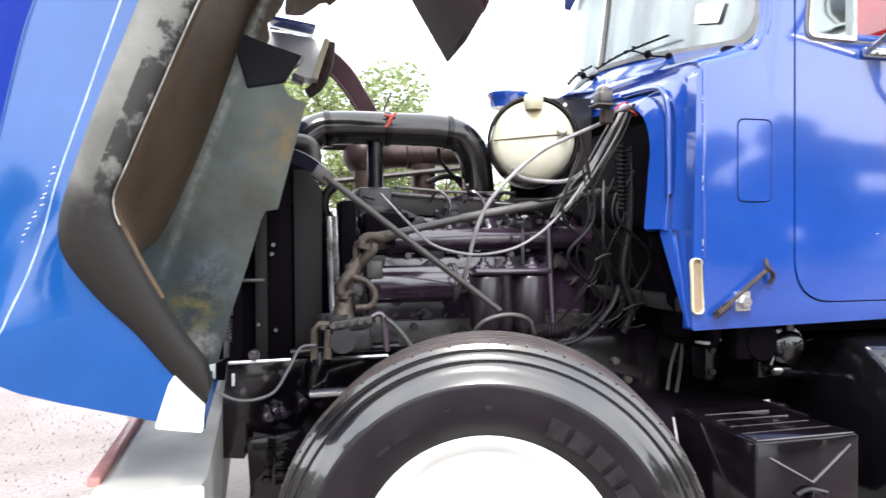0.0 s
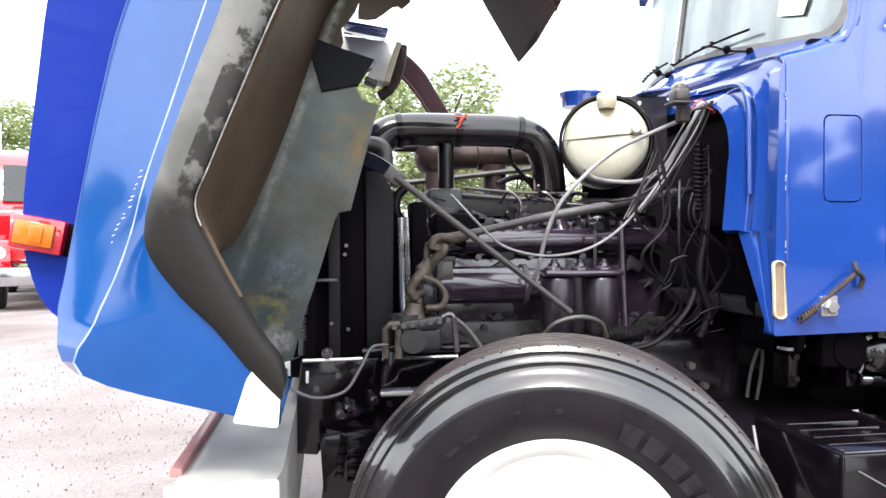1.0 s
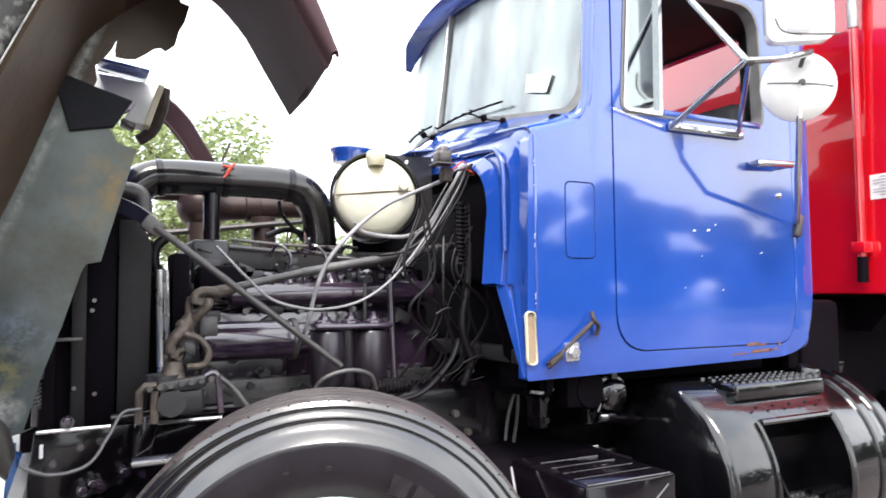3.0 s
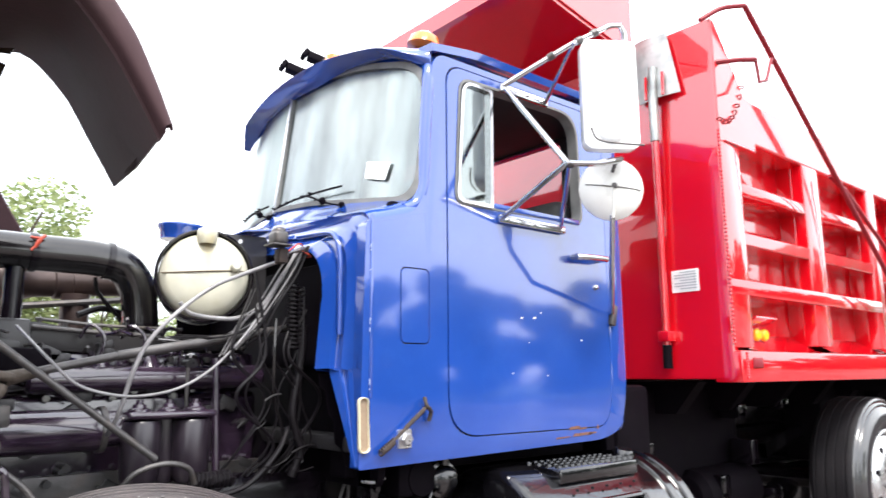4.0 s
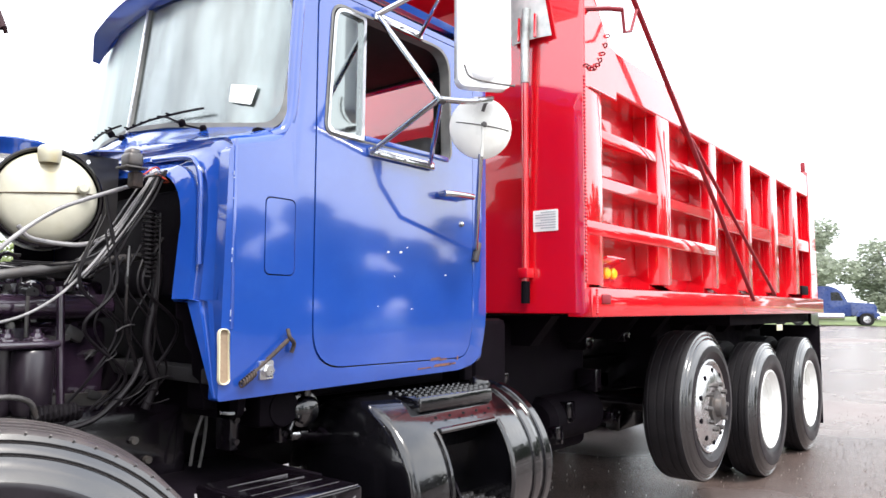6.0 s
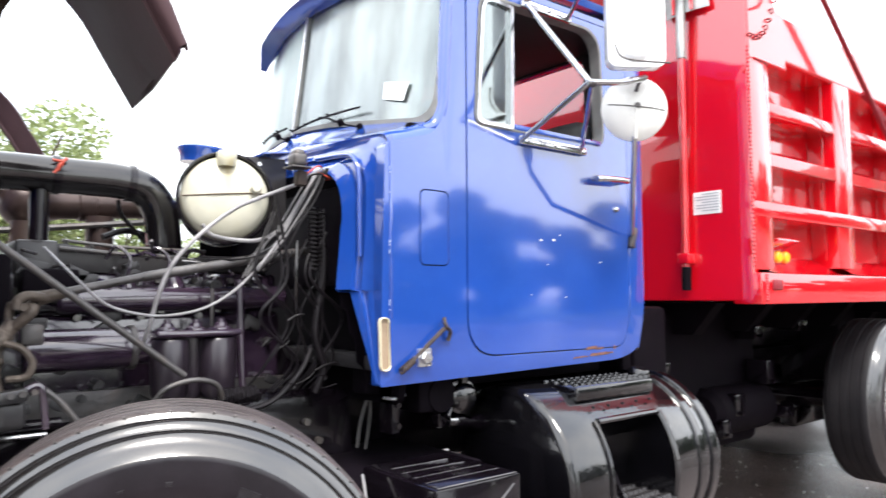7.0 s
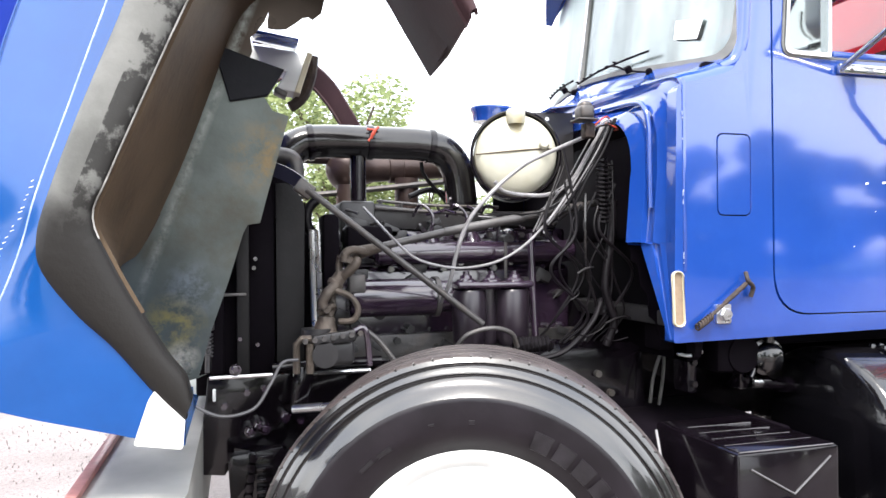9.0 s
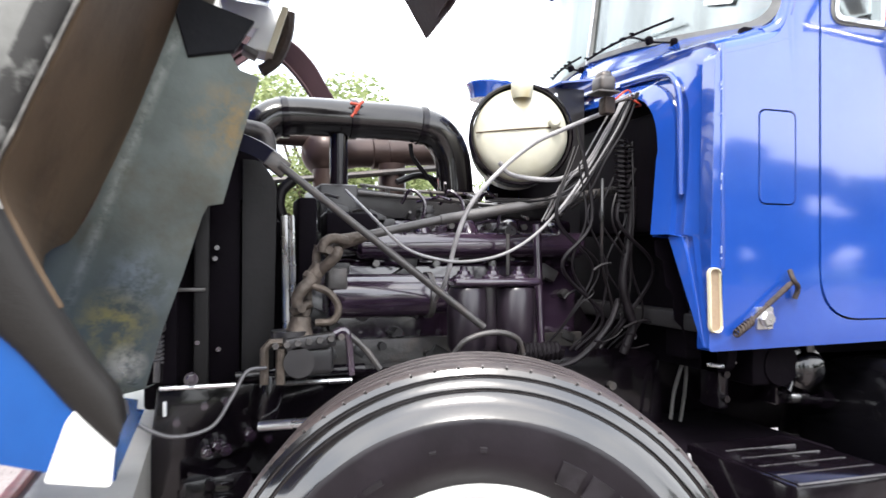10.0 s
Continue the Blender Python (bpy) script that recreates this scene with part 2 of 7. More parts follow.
def lip_mat(name, flaking):
    """Arch flange: black undercoat low down, rubbed grey higher up, flaking along the inner edge."""
    m = mat(name, (0.150, 0.150, 0.142), 0.45, 0, 0.3, 7.0, 0.12, 0.0, (0.026, 0.025, 0.024) if flaking else (0.07, 0.07, 0.066), 0.92 if flaking else 0.6, 13.0 if flaking else 5.0, edge=0.07 if flaking else 0.25, spec=0.2)
    if flaking:
        for q in m.node_tree.nodes:
            if q.type == "MAP_RANGE" and abs(q.inputs["From Min"].default_value - 0.5) < 0.001:
                q.inputs["From Min"].default_value, q.inputs["From Max"].default_value = 0.44, 0.51
    n, l = m.node_tree.nodes, m.node_tree.links
    p = n["Principled BSDF"]
    old = p.inputs["Base Color"].links[0].from_socket
    co, sep, ns = n.new("ShaderNodeTexCoord"), n.new("ShaderNodeSeparateXYZ"), n.new("ShaderNodeTexNoise")
    ns.inputs["Scale"].default_value, ns.inputs["Detail"].default_value = 9.0, 5.0
    l.new(co.outputs["Object"], sep.inputs[0])
    l.new(co.outputs["Object"], ns.inputs["Vector"])
    ad = n.new("ShaderNodeMath")
    ad.operation = "MULTIPLY_ADD"
    ad.inputs[1].default_value = 0.22
    l.new(ns.outputs["Fac"], ad.inputs[0])
    l.new(sep.outputs["Z"], ad.inputs[2])
    r = n.new("ShaderNodeMapRange")
    r.interpolation_type = "SMOOTHSTEP"
    r.inputs["From Min"].default_value, r.inputs["From Max"].default_value = 1.40, 1.60
    l.new(ad.outputs["Value"], r.inputs["Value"])
    mx = n.new("ShaderNodeMixRGB")
    mx.inputs[1].default_value = (0.018, 0.0165, 0.0155, 1)
    l.new(r.outputs["Result"], mx.inputs[0])
    l.new(old, mx.inputs[2])
    l.new(mx.outputs["Color"], p.inputs["Base Color"])
    return m


LIP_GREY = lip_mat("rubbed_grey_undercoat", False)
FLAKE = lip_mat("flaking_undercoat", True)


def wall_mat():
    """Inner fender wall: dull metal, a soft reflection painted as a streak, yellow stains at two spots."""
    m = mat("bare_inner_fender_panel", (0.140, 0.164, 0.156), 0.34, 0.5, 0.3, 5.0, 0.05, 0, (0.10, 0.075, 0.04), 0.7, 3.4)
    n, l = m.node_tree.nodes, m.node_tree.links
    p = n["Principled BSDF"]
    col = p.inputs["Base Color"].links[0].from_socket
    co, ns, sep = n.new("ShaderNodeTexCoord"), n.new("ShaderNodeTexNoise"), n.new("ShaderNodeSeparateXYZ")
    ns.inputs["Scale"].default_value, ns.inputs["Detail"].default_value, ns.inputs["Roughness"].default_value = 18.0, 8.0, 0.7
    l.new(co.outputs["Object"], ns.inputs["Vector"])
    l.new(co.outputs["Object"], sep.inputs[0])

    def blend(fac, rgb, amount):
        nonlocal col
        k = n.new("ShaderNodeMath")
        k.operation = "MULTIPLY"
        nr = n.new("ShaderNodeMapRange")
        nr.inputs["From Min"].default_value, nr.inputs["From Max"].default_value = 0.42, 0.60
        nr.inputs["To Max"].default_value = amount
        l.new(ns.outputs["Fac"], nr.inputs["Value"])
        l.new(fac, k.inputs[0])
        l.new(nr.outputs["Result"], k.inputs[1])
        mx = n.new("ShaderNodeMixRGB")
        mx.inputs[2].default_value = (*rgb, 1)
        l.new(k.outputs["Value"], mx.inputs[0])
        l.new(col, mx.inputs[1])
        col = mx.outputs["Color"]

    def spot(x, y, z, rad):
        d = n.new("ShaderNodeVectorMath")
        d.operation = "DISTANCE"
        d.inputs[1].default_value = (x, y, z)
        l.new(co.outputs["Object"], d.inputs[0])
        r = n.new("ShaderNodeMapRange")
        r.inputs["From Min"].default_value, r.inputs["From Max"].default_value = rad, rad * 0.3
        l.new(d.outputs["Value"], r.inputs["Value"])
        return r.outputs["Result"]

    high = n.new("ShaderNodeMapRange")
    high.inputs["From Min"].default_value, high.inputs["From Max"].default_value = 1.74, 1.88
    l.new(sep.outputs["Z"], high.inputs["Value"])
    prim = n.new("ShaderNodeMixRGB")
    prim.inputs[2].default_value = (0.045, 0.030, 0.020, 1)
    l.new(high.outputs["Result"], prim.inputs[0])
    l.new(col, prim.inputs[1])
    col = prim.outputs["Color"]
    blend(spot(-0.135, 2.27, 1.16, 0.10), (0.26, 0.31, 0.35), 0.8)
    blend(spot(-0.195, 2.27, 1.05, 0.11), (0.38, 0.33, 0.13), 0.9)
    blend(spot(-0.168, 2.28, 0.955, 0.06), (0.62, 0.58, 0.48), 0.95)
    blend(spot(0.09, 2.24, 1.56, 0.14), (0.30, 0.21, 0.09), 0.7)
    # Slanting pale streak: the sheen of a soft crease, mixed into the base colour.
    off = n.new("ShaderNodeMath")
    off.operation = "MULTIPLY_ADD"
    off.inputs[1].default_value = -0.376
    l.new(sep.outputs["Z"], off.inputs[0])
    l.new(sep.outputs["X"], off.inputs[2])
    band = n.new("ShaderNodeMath")
    band.operation = "ADD"
    band.inputs[1].default_value = 0.716
    l.new(off.outputs["Value"], band.inputs[0])
    dist = n.new("ShaderNodeMath")
    dist.operation = "ABSOLUTE"
    l.new(band.outputs["Value"], dist.inputs[0])
    fade = n.new("ShaderNodeMapRange")
    fade.inputs["From Min"].default_value, fade.inputs["From Max"].default_value = 0.022, 0.0
    l.new(dist.outputs["Value"], fade.inputs["Value"])
    blend(fade.outputs["Result"], (0.34, 0.37, 0.35), 0.75)
    l.new(col, p.inputs["Base Color"])
    return m


OLIVE = wall_mat()


def glass_mat(name, tint, alpha, streak=0.0, gloss=(0.80, 0.88, 0.86), rough=0.12):
    """Thin glass: tinted see-through with a mirror share; streak: how far upright dirt runs dull it."""
    m = bpy.data.materials.new(name)
    m.use_nodes = True
    n, l = m.node_tree.nodes, m.node_tree.links
    n.remove(n["Principled BSDF"])
    tr, gl, mx, fr = n.new("ShaderNodeBsdfTransparent"), n.new("ShaderNodeBsdfGlossy"), n.new("ShaderNodeMixShader"), n.new("ShaderNodeFresnel")
    ad = n.new("ShaderNodeMath")
    ad.operation = "ADD"
    ad.use_clamp = True
    ad.inputs[1].default_value = alpha
    fr.inputs["IOR"].default_value = 1.5
    co, mp, ns, mr = n.new("ShaderNodeTexCoord"), n.new("ShaderNodeMapping"), n.new("ShaderNodeTexNoise"), n.new("ShaderNodeMapRange")
    mp.inputs["Scale"].default_value = (9.0, 9.0, 1.6)
    ns.inputs["Scale"].default_value, ns.inputs["Detail"].default_value = 1.0, 4.0
    mr.inputs["From Min"].default_value, mr.inputs["From Max"].default_value = 0.35, 0.68
    mr.inputs["To Min"].default_value, mr.inputs["To Max"].default_value = 1.0 + 0.5 * streak, 1.0 - streak
    l.new(co.outputs["Object"], mp.inputs["Vector"])
    l.new(mp.outputs["Vector"], ns.inputs["Vector"])
    l.new(ns.outputs["Fac"], mr.inputs["Value"])
    for node, rgb in ((tr, tint), (gl, gloss)):
        sc = n.new("ShaderNodeVectorMath")
        sc.operation = "SCALE"
        sc.inputs[0].default_value = rgb
        l.new(mr.outputs["Result"], sc.inputs["Scale"])
        l.new(sc.outputs["Vector"], node.inputs["Color"])
    gl.inputs["Roughness"].default_value = rough
    l.new(fr.outputs["Fac"], ad.inputs[0])
    l.new(ad.outputs["Value"], mx.inputs["Fac"])
    l.new(tr.outputs["BSDF"], mx.inputs[1])
    l.new(gl.outputs["BSDF"], mx.inputs[2])
    l.new(mx.outputs["Shader"], n["Material Output"].inputs["Surface"])
    return m


GLASS = glass_mat("hazy_windscreen_glass", (0.32, 0.385, 0.38), 0.23, 0.26, (0.86, 0.92, 0.91), 0.24)
# Far pane: white glare put in as a paler, rougher copy of GLASS.
GLASS_FAR = glass_mat("glare_pale_windscreen_glass", (0.62, 0.68, 0.67), 0.10, 0.10, (0.93, 0.98, 0.97), 0.55)
GLASS_SIDE = glass_mat("side_glass", (0.50, 0.58, 0.57), 0.30, 0.10, (0.74, 0.82, 0.81), 0.06)


def ground_mat():
    m = bpy.data.materials.new("sandy_asphalt")
    m.use_nodes = True
    n, l = m.node_tree.nodes, m.node_tree.links
    p = n["Principled BSDF"]
    co = n.new("ShaderNodeTexCoord")

    def tex(kind, scale, detail=6.0):
        q = n.new(kind)
        q.inputs["Scale"].default_value = scale
        if "Detail" in q.inputs:
            q.inputs["Detail"].default_value = detail
        l.new(co.outputs["Object"], q.inputs["Vector"])
        return q

    p.inputs["Specular IOR Level"].default_value = 0.25
    grit, patch, wet = tex("ShaderNodeTexVoronoi", 85.0), tex("ShaderNodeTexNoise", 0.9), tex("ShaderNodeTexNoise", 0.22, 4.0)
    r1 = n.new("ShaderNodeValToRGB")
    r1.color_ramp.elements[0].color, r1.color_ramp.elements[1].color = (0.075, 0.062, 0.060, 1), (0.26, 0.226, 0.222, 1)
    l.new(grit.outputs["Color"], r1.inputs["Fac"])
    r2 = n.new("ShaderNodeMapRange")
    r2.inputs["From Min"].default_value, r2.inputs["From Max"].default_value = 0.3, 0.7
    r2.inputs["To Min"].default_value, r2.inputs["To Max"].default_value = 0.75, 1.2
    l.new(patch.outputs["Fac"], r2.inputs["Value"])
    s = n.new("ShaderNodeVectorMath")
    s.operation = "SCALE"
    l.new(r1.outputs["Color"], s.inputs[0])
    l.new(r2.outputs["Result"], s.inputs["Scale"])
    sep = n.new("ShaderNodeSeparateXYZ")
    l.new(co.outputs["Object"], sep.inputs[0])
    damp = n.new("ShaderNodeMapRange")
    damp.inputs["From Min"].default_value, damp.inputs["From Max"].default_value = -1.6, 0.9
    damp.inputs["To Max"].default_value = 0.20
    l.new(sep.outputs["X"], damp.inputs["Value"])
    # Unseen camera side is darkened too, so paint and tyres reflect less light.
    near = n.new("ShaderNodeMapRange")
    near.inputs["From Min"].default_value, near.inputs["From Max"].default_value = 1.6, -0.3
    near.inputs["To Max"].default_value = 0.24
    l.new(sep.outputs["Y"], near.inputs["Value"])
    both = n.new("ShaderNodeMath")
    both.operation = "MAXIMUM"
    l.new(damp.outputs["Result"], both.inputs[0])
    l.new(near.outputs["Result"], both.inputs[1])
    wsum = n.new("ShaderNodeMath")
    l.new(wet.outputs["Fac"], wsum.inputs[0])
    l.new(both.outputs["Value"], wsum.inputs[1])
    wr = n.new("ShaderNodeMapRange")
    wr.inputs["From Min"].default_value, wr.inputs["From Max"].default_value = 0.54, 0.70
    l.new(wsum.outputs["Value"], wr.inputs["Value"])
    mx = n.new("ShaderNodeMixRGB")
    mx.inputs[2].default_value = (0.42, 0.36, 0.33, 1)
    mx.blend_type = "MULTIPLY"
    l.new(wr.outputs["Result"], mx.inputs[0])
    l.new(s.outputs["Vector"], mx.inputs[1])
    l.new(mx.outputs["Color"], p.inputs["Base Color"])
    rr = n.new("ShaderNodeMapRange")
    rr.inputs["To Min"].default_value, rr.inputs["To Max"].default_value = 0.85, 0.22
    l.new(wr.outputs["Result"], rr.inputs["Value"])
    l.new(rr.outputs["Result"], p.inputs["Roughness"])
    b = n.new("ShaderNodeBump")
    b.inputs["Strength"].default_value, b.inputs["Distance"].default_value = 0.5, 0.006
    l.new(grit.outputs["Distance"], b.inputs["Height"])
    l.new(b.outputs["Normal"], p.inputs["Normal"])
    return m


def leaf_mat(name, c1, c2):
    m = bpy.data.materials.new(name)
    m.use_nodes = True
    n, l = m.node_tree.nodes, m.node_tree.links
    p = n["Principled BSDF"]
    g = n.new("ShaderNodeNewGeometry")
    r = n.new("ShaderNodeValToRGB")
    r.color_ramp.elements[0].color, r.color_ramp.elements[1].color = (*c1, 1), (*c2, 1)
    l.new(g.outputs["Random Per Island"], r.inputs["Fac"])
    l.new(r.outputs["Color"], p.inputs["Base Color"])
    p.inputs["Roughness"].default_value = 0.55
    p.inputs["Transmission Weight"].default_value = 0.0
    tl = n.new("ShaderNodeBsdfTranslucent")
    ms = n.new("ShaderNodeMixShader")
    ms.inputs["Fac"].default_value = 0.45
    l.new(r.outputs["Color"], tl.inputs["Color"])
    l.new(p.outputs["BSDF"], ms.inputs[1])
    l.new(tl.outputs["BSDF"], ms.inputs[2])
    l.new(ms.outputs["Shader"], n["Material Output"].inputs["Surface"])
    return m


GROUND = ground_mat()
LEAF = leaf_mat("sunlit_leaves", (0.13, 0.18, 0.06), (0.44, 0.50, 0.24))
# Distance haze is mixed into these leaf colours; the air itself is clear.
LEAF_HAZE = leaf_mat("haze_tinted_distant_leaves", (0.24, 0.27, 0.21), (0.46, 0.50, 0.40))
LEAF_DARK = leaf_mat("dull_green_leaves", (0.03, 0.06, 0.03), (0.09, 0.13, 0.06))
BARK = mat("grey_bark", (0.12, 0.095, 0.075), 0.9, 0, 0.3, 12.0, 0.5)
GRASS = mat("verge_grass", (0.12, 0.16, 0.06), 0.9, 0, 0.35, 1.5, 0.4, 0, (0.25, 0.24, 0.12), 0.5, 0.6)

# ---------------------------------------------------------------- mesh tools
BASE = {}


def thing(name, at, label, category, group="", kind=""):
    ob = new(name)
    ob.matrix_basis = Matrix.Translation(at)
    ob.empty_display_size = 0.2
    BASE[ob.name] = Matrix.Translation(at).inverted()
    return tagged(ob, label, category, group, kind)


def smooth(bm, angle=40):
    for f in bm.faces:
        f.smooth = True
    lim = radians(angle)
    for e in bm.edges:
        e.smooth = len(e.link_faces) == 2 and e.calc_face_angle(0.0) < lim


def part(name, bm, material, parent=None, label="", m=None, angle=40):
    """One mesh object out of a bmesh, in world places, under a thing or a part."""
    if isinstance(bm, bpy.types.Mesh):
        me = bm
    else:
        bmesh.ops.recalc_face_normals(bm, faces=bm.faces)
        smooth(bm, angle)
        me = bpy.data.meshes.new(name)
        bm.to_mesh(me)
        bm.free()
        mats = material if isinstance(material, (list, tuple)) else [material]
        for q in mats:
            me.materials.append(q)
    ob = new(name, me)
    if m is not None:
        ob.matrix_basis = m
    if parent is not None:
        ob.parent = parent
        if parent.name in BASE:
            ob.matrix_parent_inverse = BASE[parent.name]
        elif parent.matrix_basis != Matrix.Identity(4):
            ob.matrix_parent_inverse = Matrix.Identity(4) if m is not None and m == Matrix.Identity(4) else Matrix.Identity(4)
    if label:
        ob["label"] = label
    return ob


def bevel(bm, r, seg=2, angle=30):
    es = [e for e in bm.edges if len(e.link_faces) == 2 and e.calc_face_angle(0.0) > radians(angle)]
    if es and r > 0:
        bmesh.ops.bevel(bm, geom=es, offset=r, segments=seg, profile=0.5, affect="EDGES", clamp_overlap=True)
    return bm


def box(x0, x1, y0, y1, z0, z1, r=0.008, seg=2, bm=None):
    q = bmesh.new()
    bmesh.ops.create_cube(q, size=1.0, matrix=Matrix.LocRotScale(((x0 + x1) / 2, (y0 + y1) / 2, (z0 + z1) / 2), None, (abs(x1 - x0), abs(y1 - y0), abs(z1 - z0))))
    bevel(q, min(r, 0.45 * min(abs(x1 - x0), abs(y1 - y0), abs(z1 - z0))), seg)
    return join(bm, q)


def join(bm, q):
    if bm is None:
        return q
    me = bpy.data.meshes.new("tmp")
    q.to_mesh(me)
    q.free()
    bm.from_mesh(me)
    bpy.data.meshes.remove(me)
    return bm


def obox(centre, size, rot, r=0.006, bm=None):
    """A box turned by rot (degrees about x, y, z)."""
    q = box(-size[0] / 2, size[0] / 2, -size[1] / 2, size[1] / 2, -size[2] / 2, size[2] / 2, r)
    q.transform(pose(*centre, *rot))
    return join(bm, q)


def frame_of(d):
    d = Vector(d).normalized()
    a = Vector((0, 0, 1)) if abs(d.z) < 0.9 else Vector((1, 0, 0))
    u = d.cross(a).normalized()
    return u, d.cross(u).normalized()


def lathe(profile, centre, axis, seg=48, bm=None, closed=False):
    """Turn (radius, along) pairs round an axis."""
    q = bmesh.new()
    d = Vector(axis).normalized()
    u, v = frame_of(d)
    c = Vector(centre)
    rings = []
    for rad, al in profile:
        if rad < 1e-6:
            rings.append([q.verts.new(c + d * al)])
        else:
            rings.append([q.verts.new(c + d * al + (u * math.cos(k * math.tau / seg) + v * math.sin(k * math.tau / seg)) * rad) for k in range(seg)])
    pairs = list(zip(rings, rings[1:])) + ([(rings[-1], rings[0])] if closed else [])
    for a, b in pairs:
        for k in range(seg):
            f = [a[k % len(a)], a[(k + 1) % len(a)], b[(k + 1) % len(b)], b[k % len(b)]]
            f = list(dict.fromkeys(f))
            if len(f) > 2:
                q.faces.new(f)
    return join(bm, q)


def rod(p0, p1, r, seg=16, r1=None, bm=None, chamfer=0.0):
    p0, p1 = Vector(p0), Vector(p1)
    L, r1 = (p1 - p0).length, r if r1 is None else r1
    c = min(chamfer, 0.4 * L, 0.6 * r)
    prof = [(0, 0), (r - c, 0), (r, c), (r1, L - c), (r1 - c, L), (0, L)] if c else [(0, 0), (r, 0), (r1, L), (0, L)]
    return lathe(prof, p0, p1 - p0, seg, bm)


def spline(pts, per=8):
    pts = [Vector(p) for p in pts]
    if len(pts) < 3:
        return pts
    ext = [2 * pts[0] - pts[1]] + pts + [2 * pts[-1] - pts[-2]]
    out = []
    for a, b, c, d in zip(ext, ext[1:], ext[2:], ext[3:]):
        for k in range(per):
            t = k / per
            out.append(0.5 * ((2 * b) + (c - a) * t + (2 * a - 5 * b + 4 * c - d) * t * t + (3 * b - a - 3 * c + d) * t ** 3))
    return out + [pts[-1]]


def tube(pts, r, seg=12, bm=None, per=8, smooth_path=True, cap=True, ring=None):
    """A round bar or hose along points; ring: (step, height) ribs."""
    path = spline(pts, per) if smooth_path else [Vector(p) for p in pts]
    q = bmesh.new()
    u = None
    rings = []
    run = 0.0
    for i, p in enumerate(path):
        d = (path[min(i + 1, len(path) - 1)] - path[max(i - 1, 0)]).normalized()
        if u is None:
            u, v = frame_of(d)
        else:
            u = (u - d * u.dot(d)).normalized()
            v = d.cross(u)
        rr = r if ring is None else r + (ring if i % 2 else 0)
        rings.append([q.verts.new(p + (u * math.cos(k * math.tau / seg) + v * math.sin(k * math.tau / seg)) * rr) for k in range(seg)])
    for a, b in zip(rings, rings[1:]):
        for k in range(seg):
            q.faces.new((a[k], a[(k + 1) % seg], b[(k + 1) % seg], b[k]))
    if cap:
        q.faces.new(rings[0][::-1])
        q.faces.new(rings[-1])
    return join(bm, q)


def rounded(poly, r, seg=5):
    """Round the corners of a 2D outline; r: one radius or one for each corner."""
    out, n = [], len(poly)
    rs = r if isinstance(r, (list, tuple)) else [r] * n
    for i in range(n):
        p, a, b = Vector(poly[i]), Vector(poly[i - 1]), Vector(poly[(i + 1) % n])
        da, db = (a - p), (b - p)
        k = min(rs[i], 0.48 * da.length, 0.48 * db.length)
        if k < 1e-5:
            out.append(tuple(p))
            continue
        s, e = p + da.normalized() * k, p + db.normalized() * k
        for j in range(seg + 1):
            t = j / seg
            out.append(tuple((1 - t) ** 2 * s + 2 * t * (1 - t) * p + t * t * e))
    return out


def plate(outline, holes, to3, thick, r=0.0, bm=None):
    """A flat or bent sheet with holes: 2D outlines placed by to3(u, v, w), w the depth."""
    q = bmesh.new()
    loops = []
    edges = []
    for loop in [outline] + list(holes):
        vs = [q.verts.new((p[0], p[1], 0)) for p in loop]
        edges += [q.edges.new((vs[i], vs[(i + 1) % len(vs)])) for i in range(len(vs))]
        loops.append(len(vs))
    bmesh.ops.triangle_fill(q, use_beauty=True, use_dissolve=False, edges=edges, normal=(0, 0, 1))
    res = bmesh.ops.extrude_face_region(q, geom=list(q.faces))
    for v in [g for g in res["geom"] if isinstance(g, bmesh.types.BMVert)]:
        v.co.z = thick
    if r:
        es = [e for e in q.edges if len(e.link_faces) == 2 and e.calc_face_angle(0.0) > radians(60)]
        es = [e for e in es if abs(e.verts[0].co.z - e.verts[1].co.z) < 1e-6]
        bmesh.ops.bevel(q, geom=es, offset=r, segments=2, profile=0.5, affect="EDGES", clamp_overlap=True)
    for v in q.verts:
        v.co = Vector(to3(v.co.x, v.co.y, v.co.z))
    return join(bm, q)


def xz(y):
    return lambda u, v, w: (u, y + w, v)


def loft(lines, bm=None, closed=False):
    """A skin through several polylines of equal length."""
    q = bmesh.new()
    rows = [[q.verts.new(p) for p in ln] for ln in lines]
    for a, b in zip(rows, rows[1:]):
        n = len(a)
        for k in range(n if closed else n - 1):
            q.faces.new((a[k], a[(k + 1) % n], b[(k + 1) % n], b[k]))
    return join(bm, q)


def thick(bm, t):
    """Give an open skin thickness t to the side away from its normals."""
    bmesh.ops.recalc_face_normals(bm, faces=bm.faces)
    bmesh.ops.solidify(bm, geom=list(bm.faces), thickness=t)
    return bm


# ---------------------------------------------------------------- ground
GZ = -0.05
gb = bmesh.new()
N = 60
span = [-900, -300, -120, -60] + [-40 + 80 * k / N for k in range(N + 1)] + [60, 120, 300, 900]
gv = [[gb.verts.new((x, y, GZ + (0.012 * noise.noise(Vector((x * 0.35, y * 0.35, 0))) if abs(x) < 45 and abs(y) < 45 else 0))) for x in span] for y in span]
for i in range(len(span) - 1):
    for j in range(len(span) - 1):
        gb.faces.new((gv[i][j], gv[i][j + 1], gv[i + 1][j + 1], gv[i + 1][j]))
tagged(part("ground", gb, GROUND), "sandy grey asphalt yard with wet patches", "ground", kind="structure")

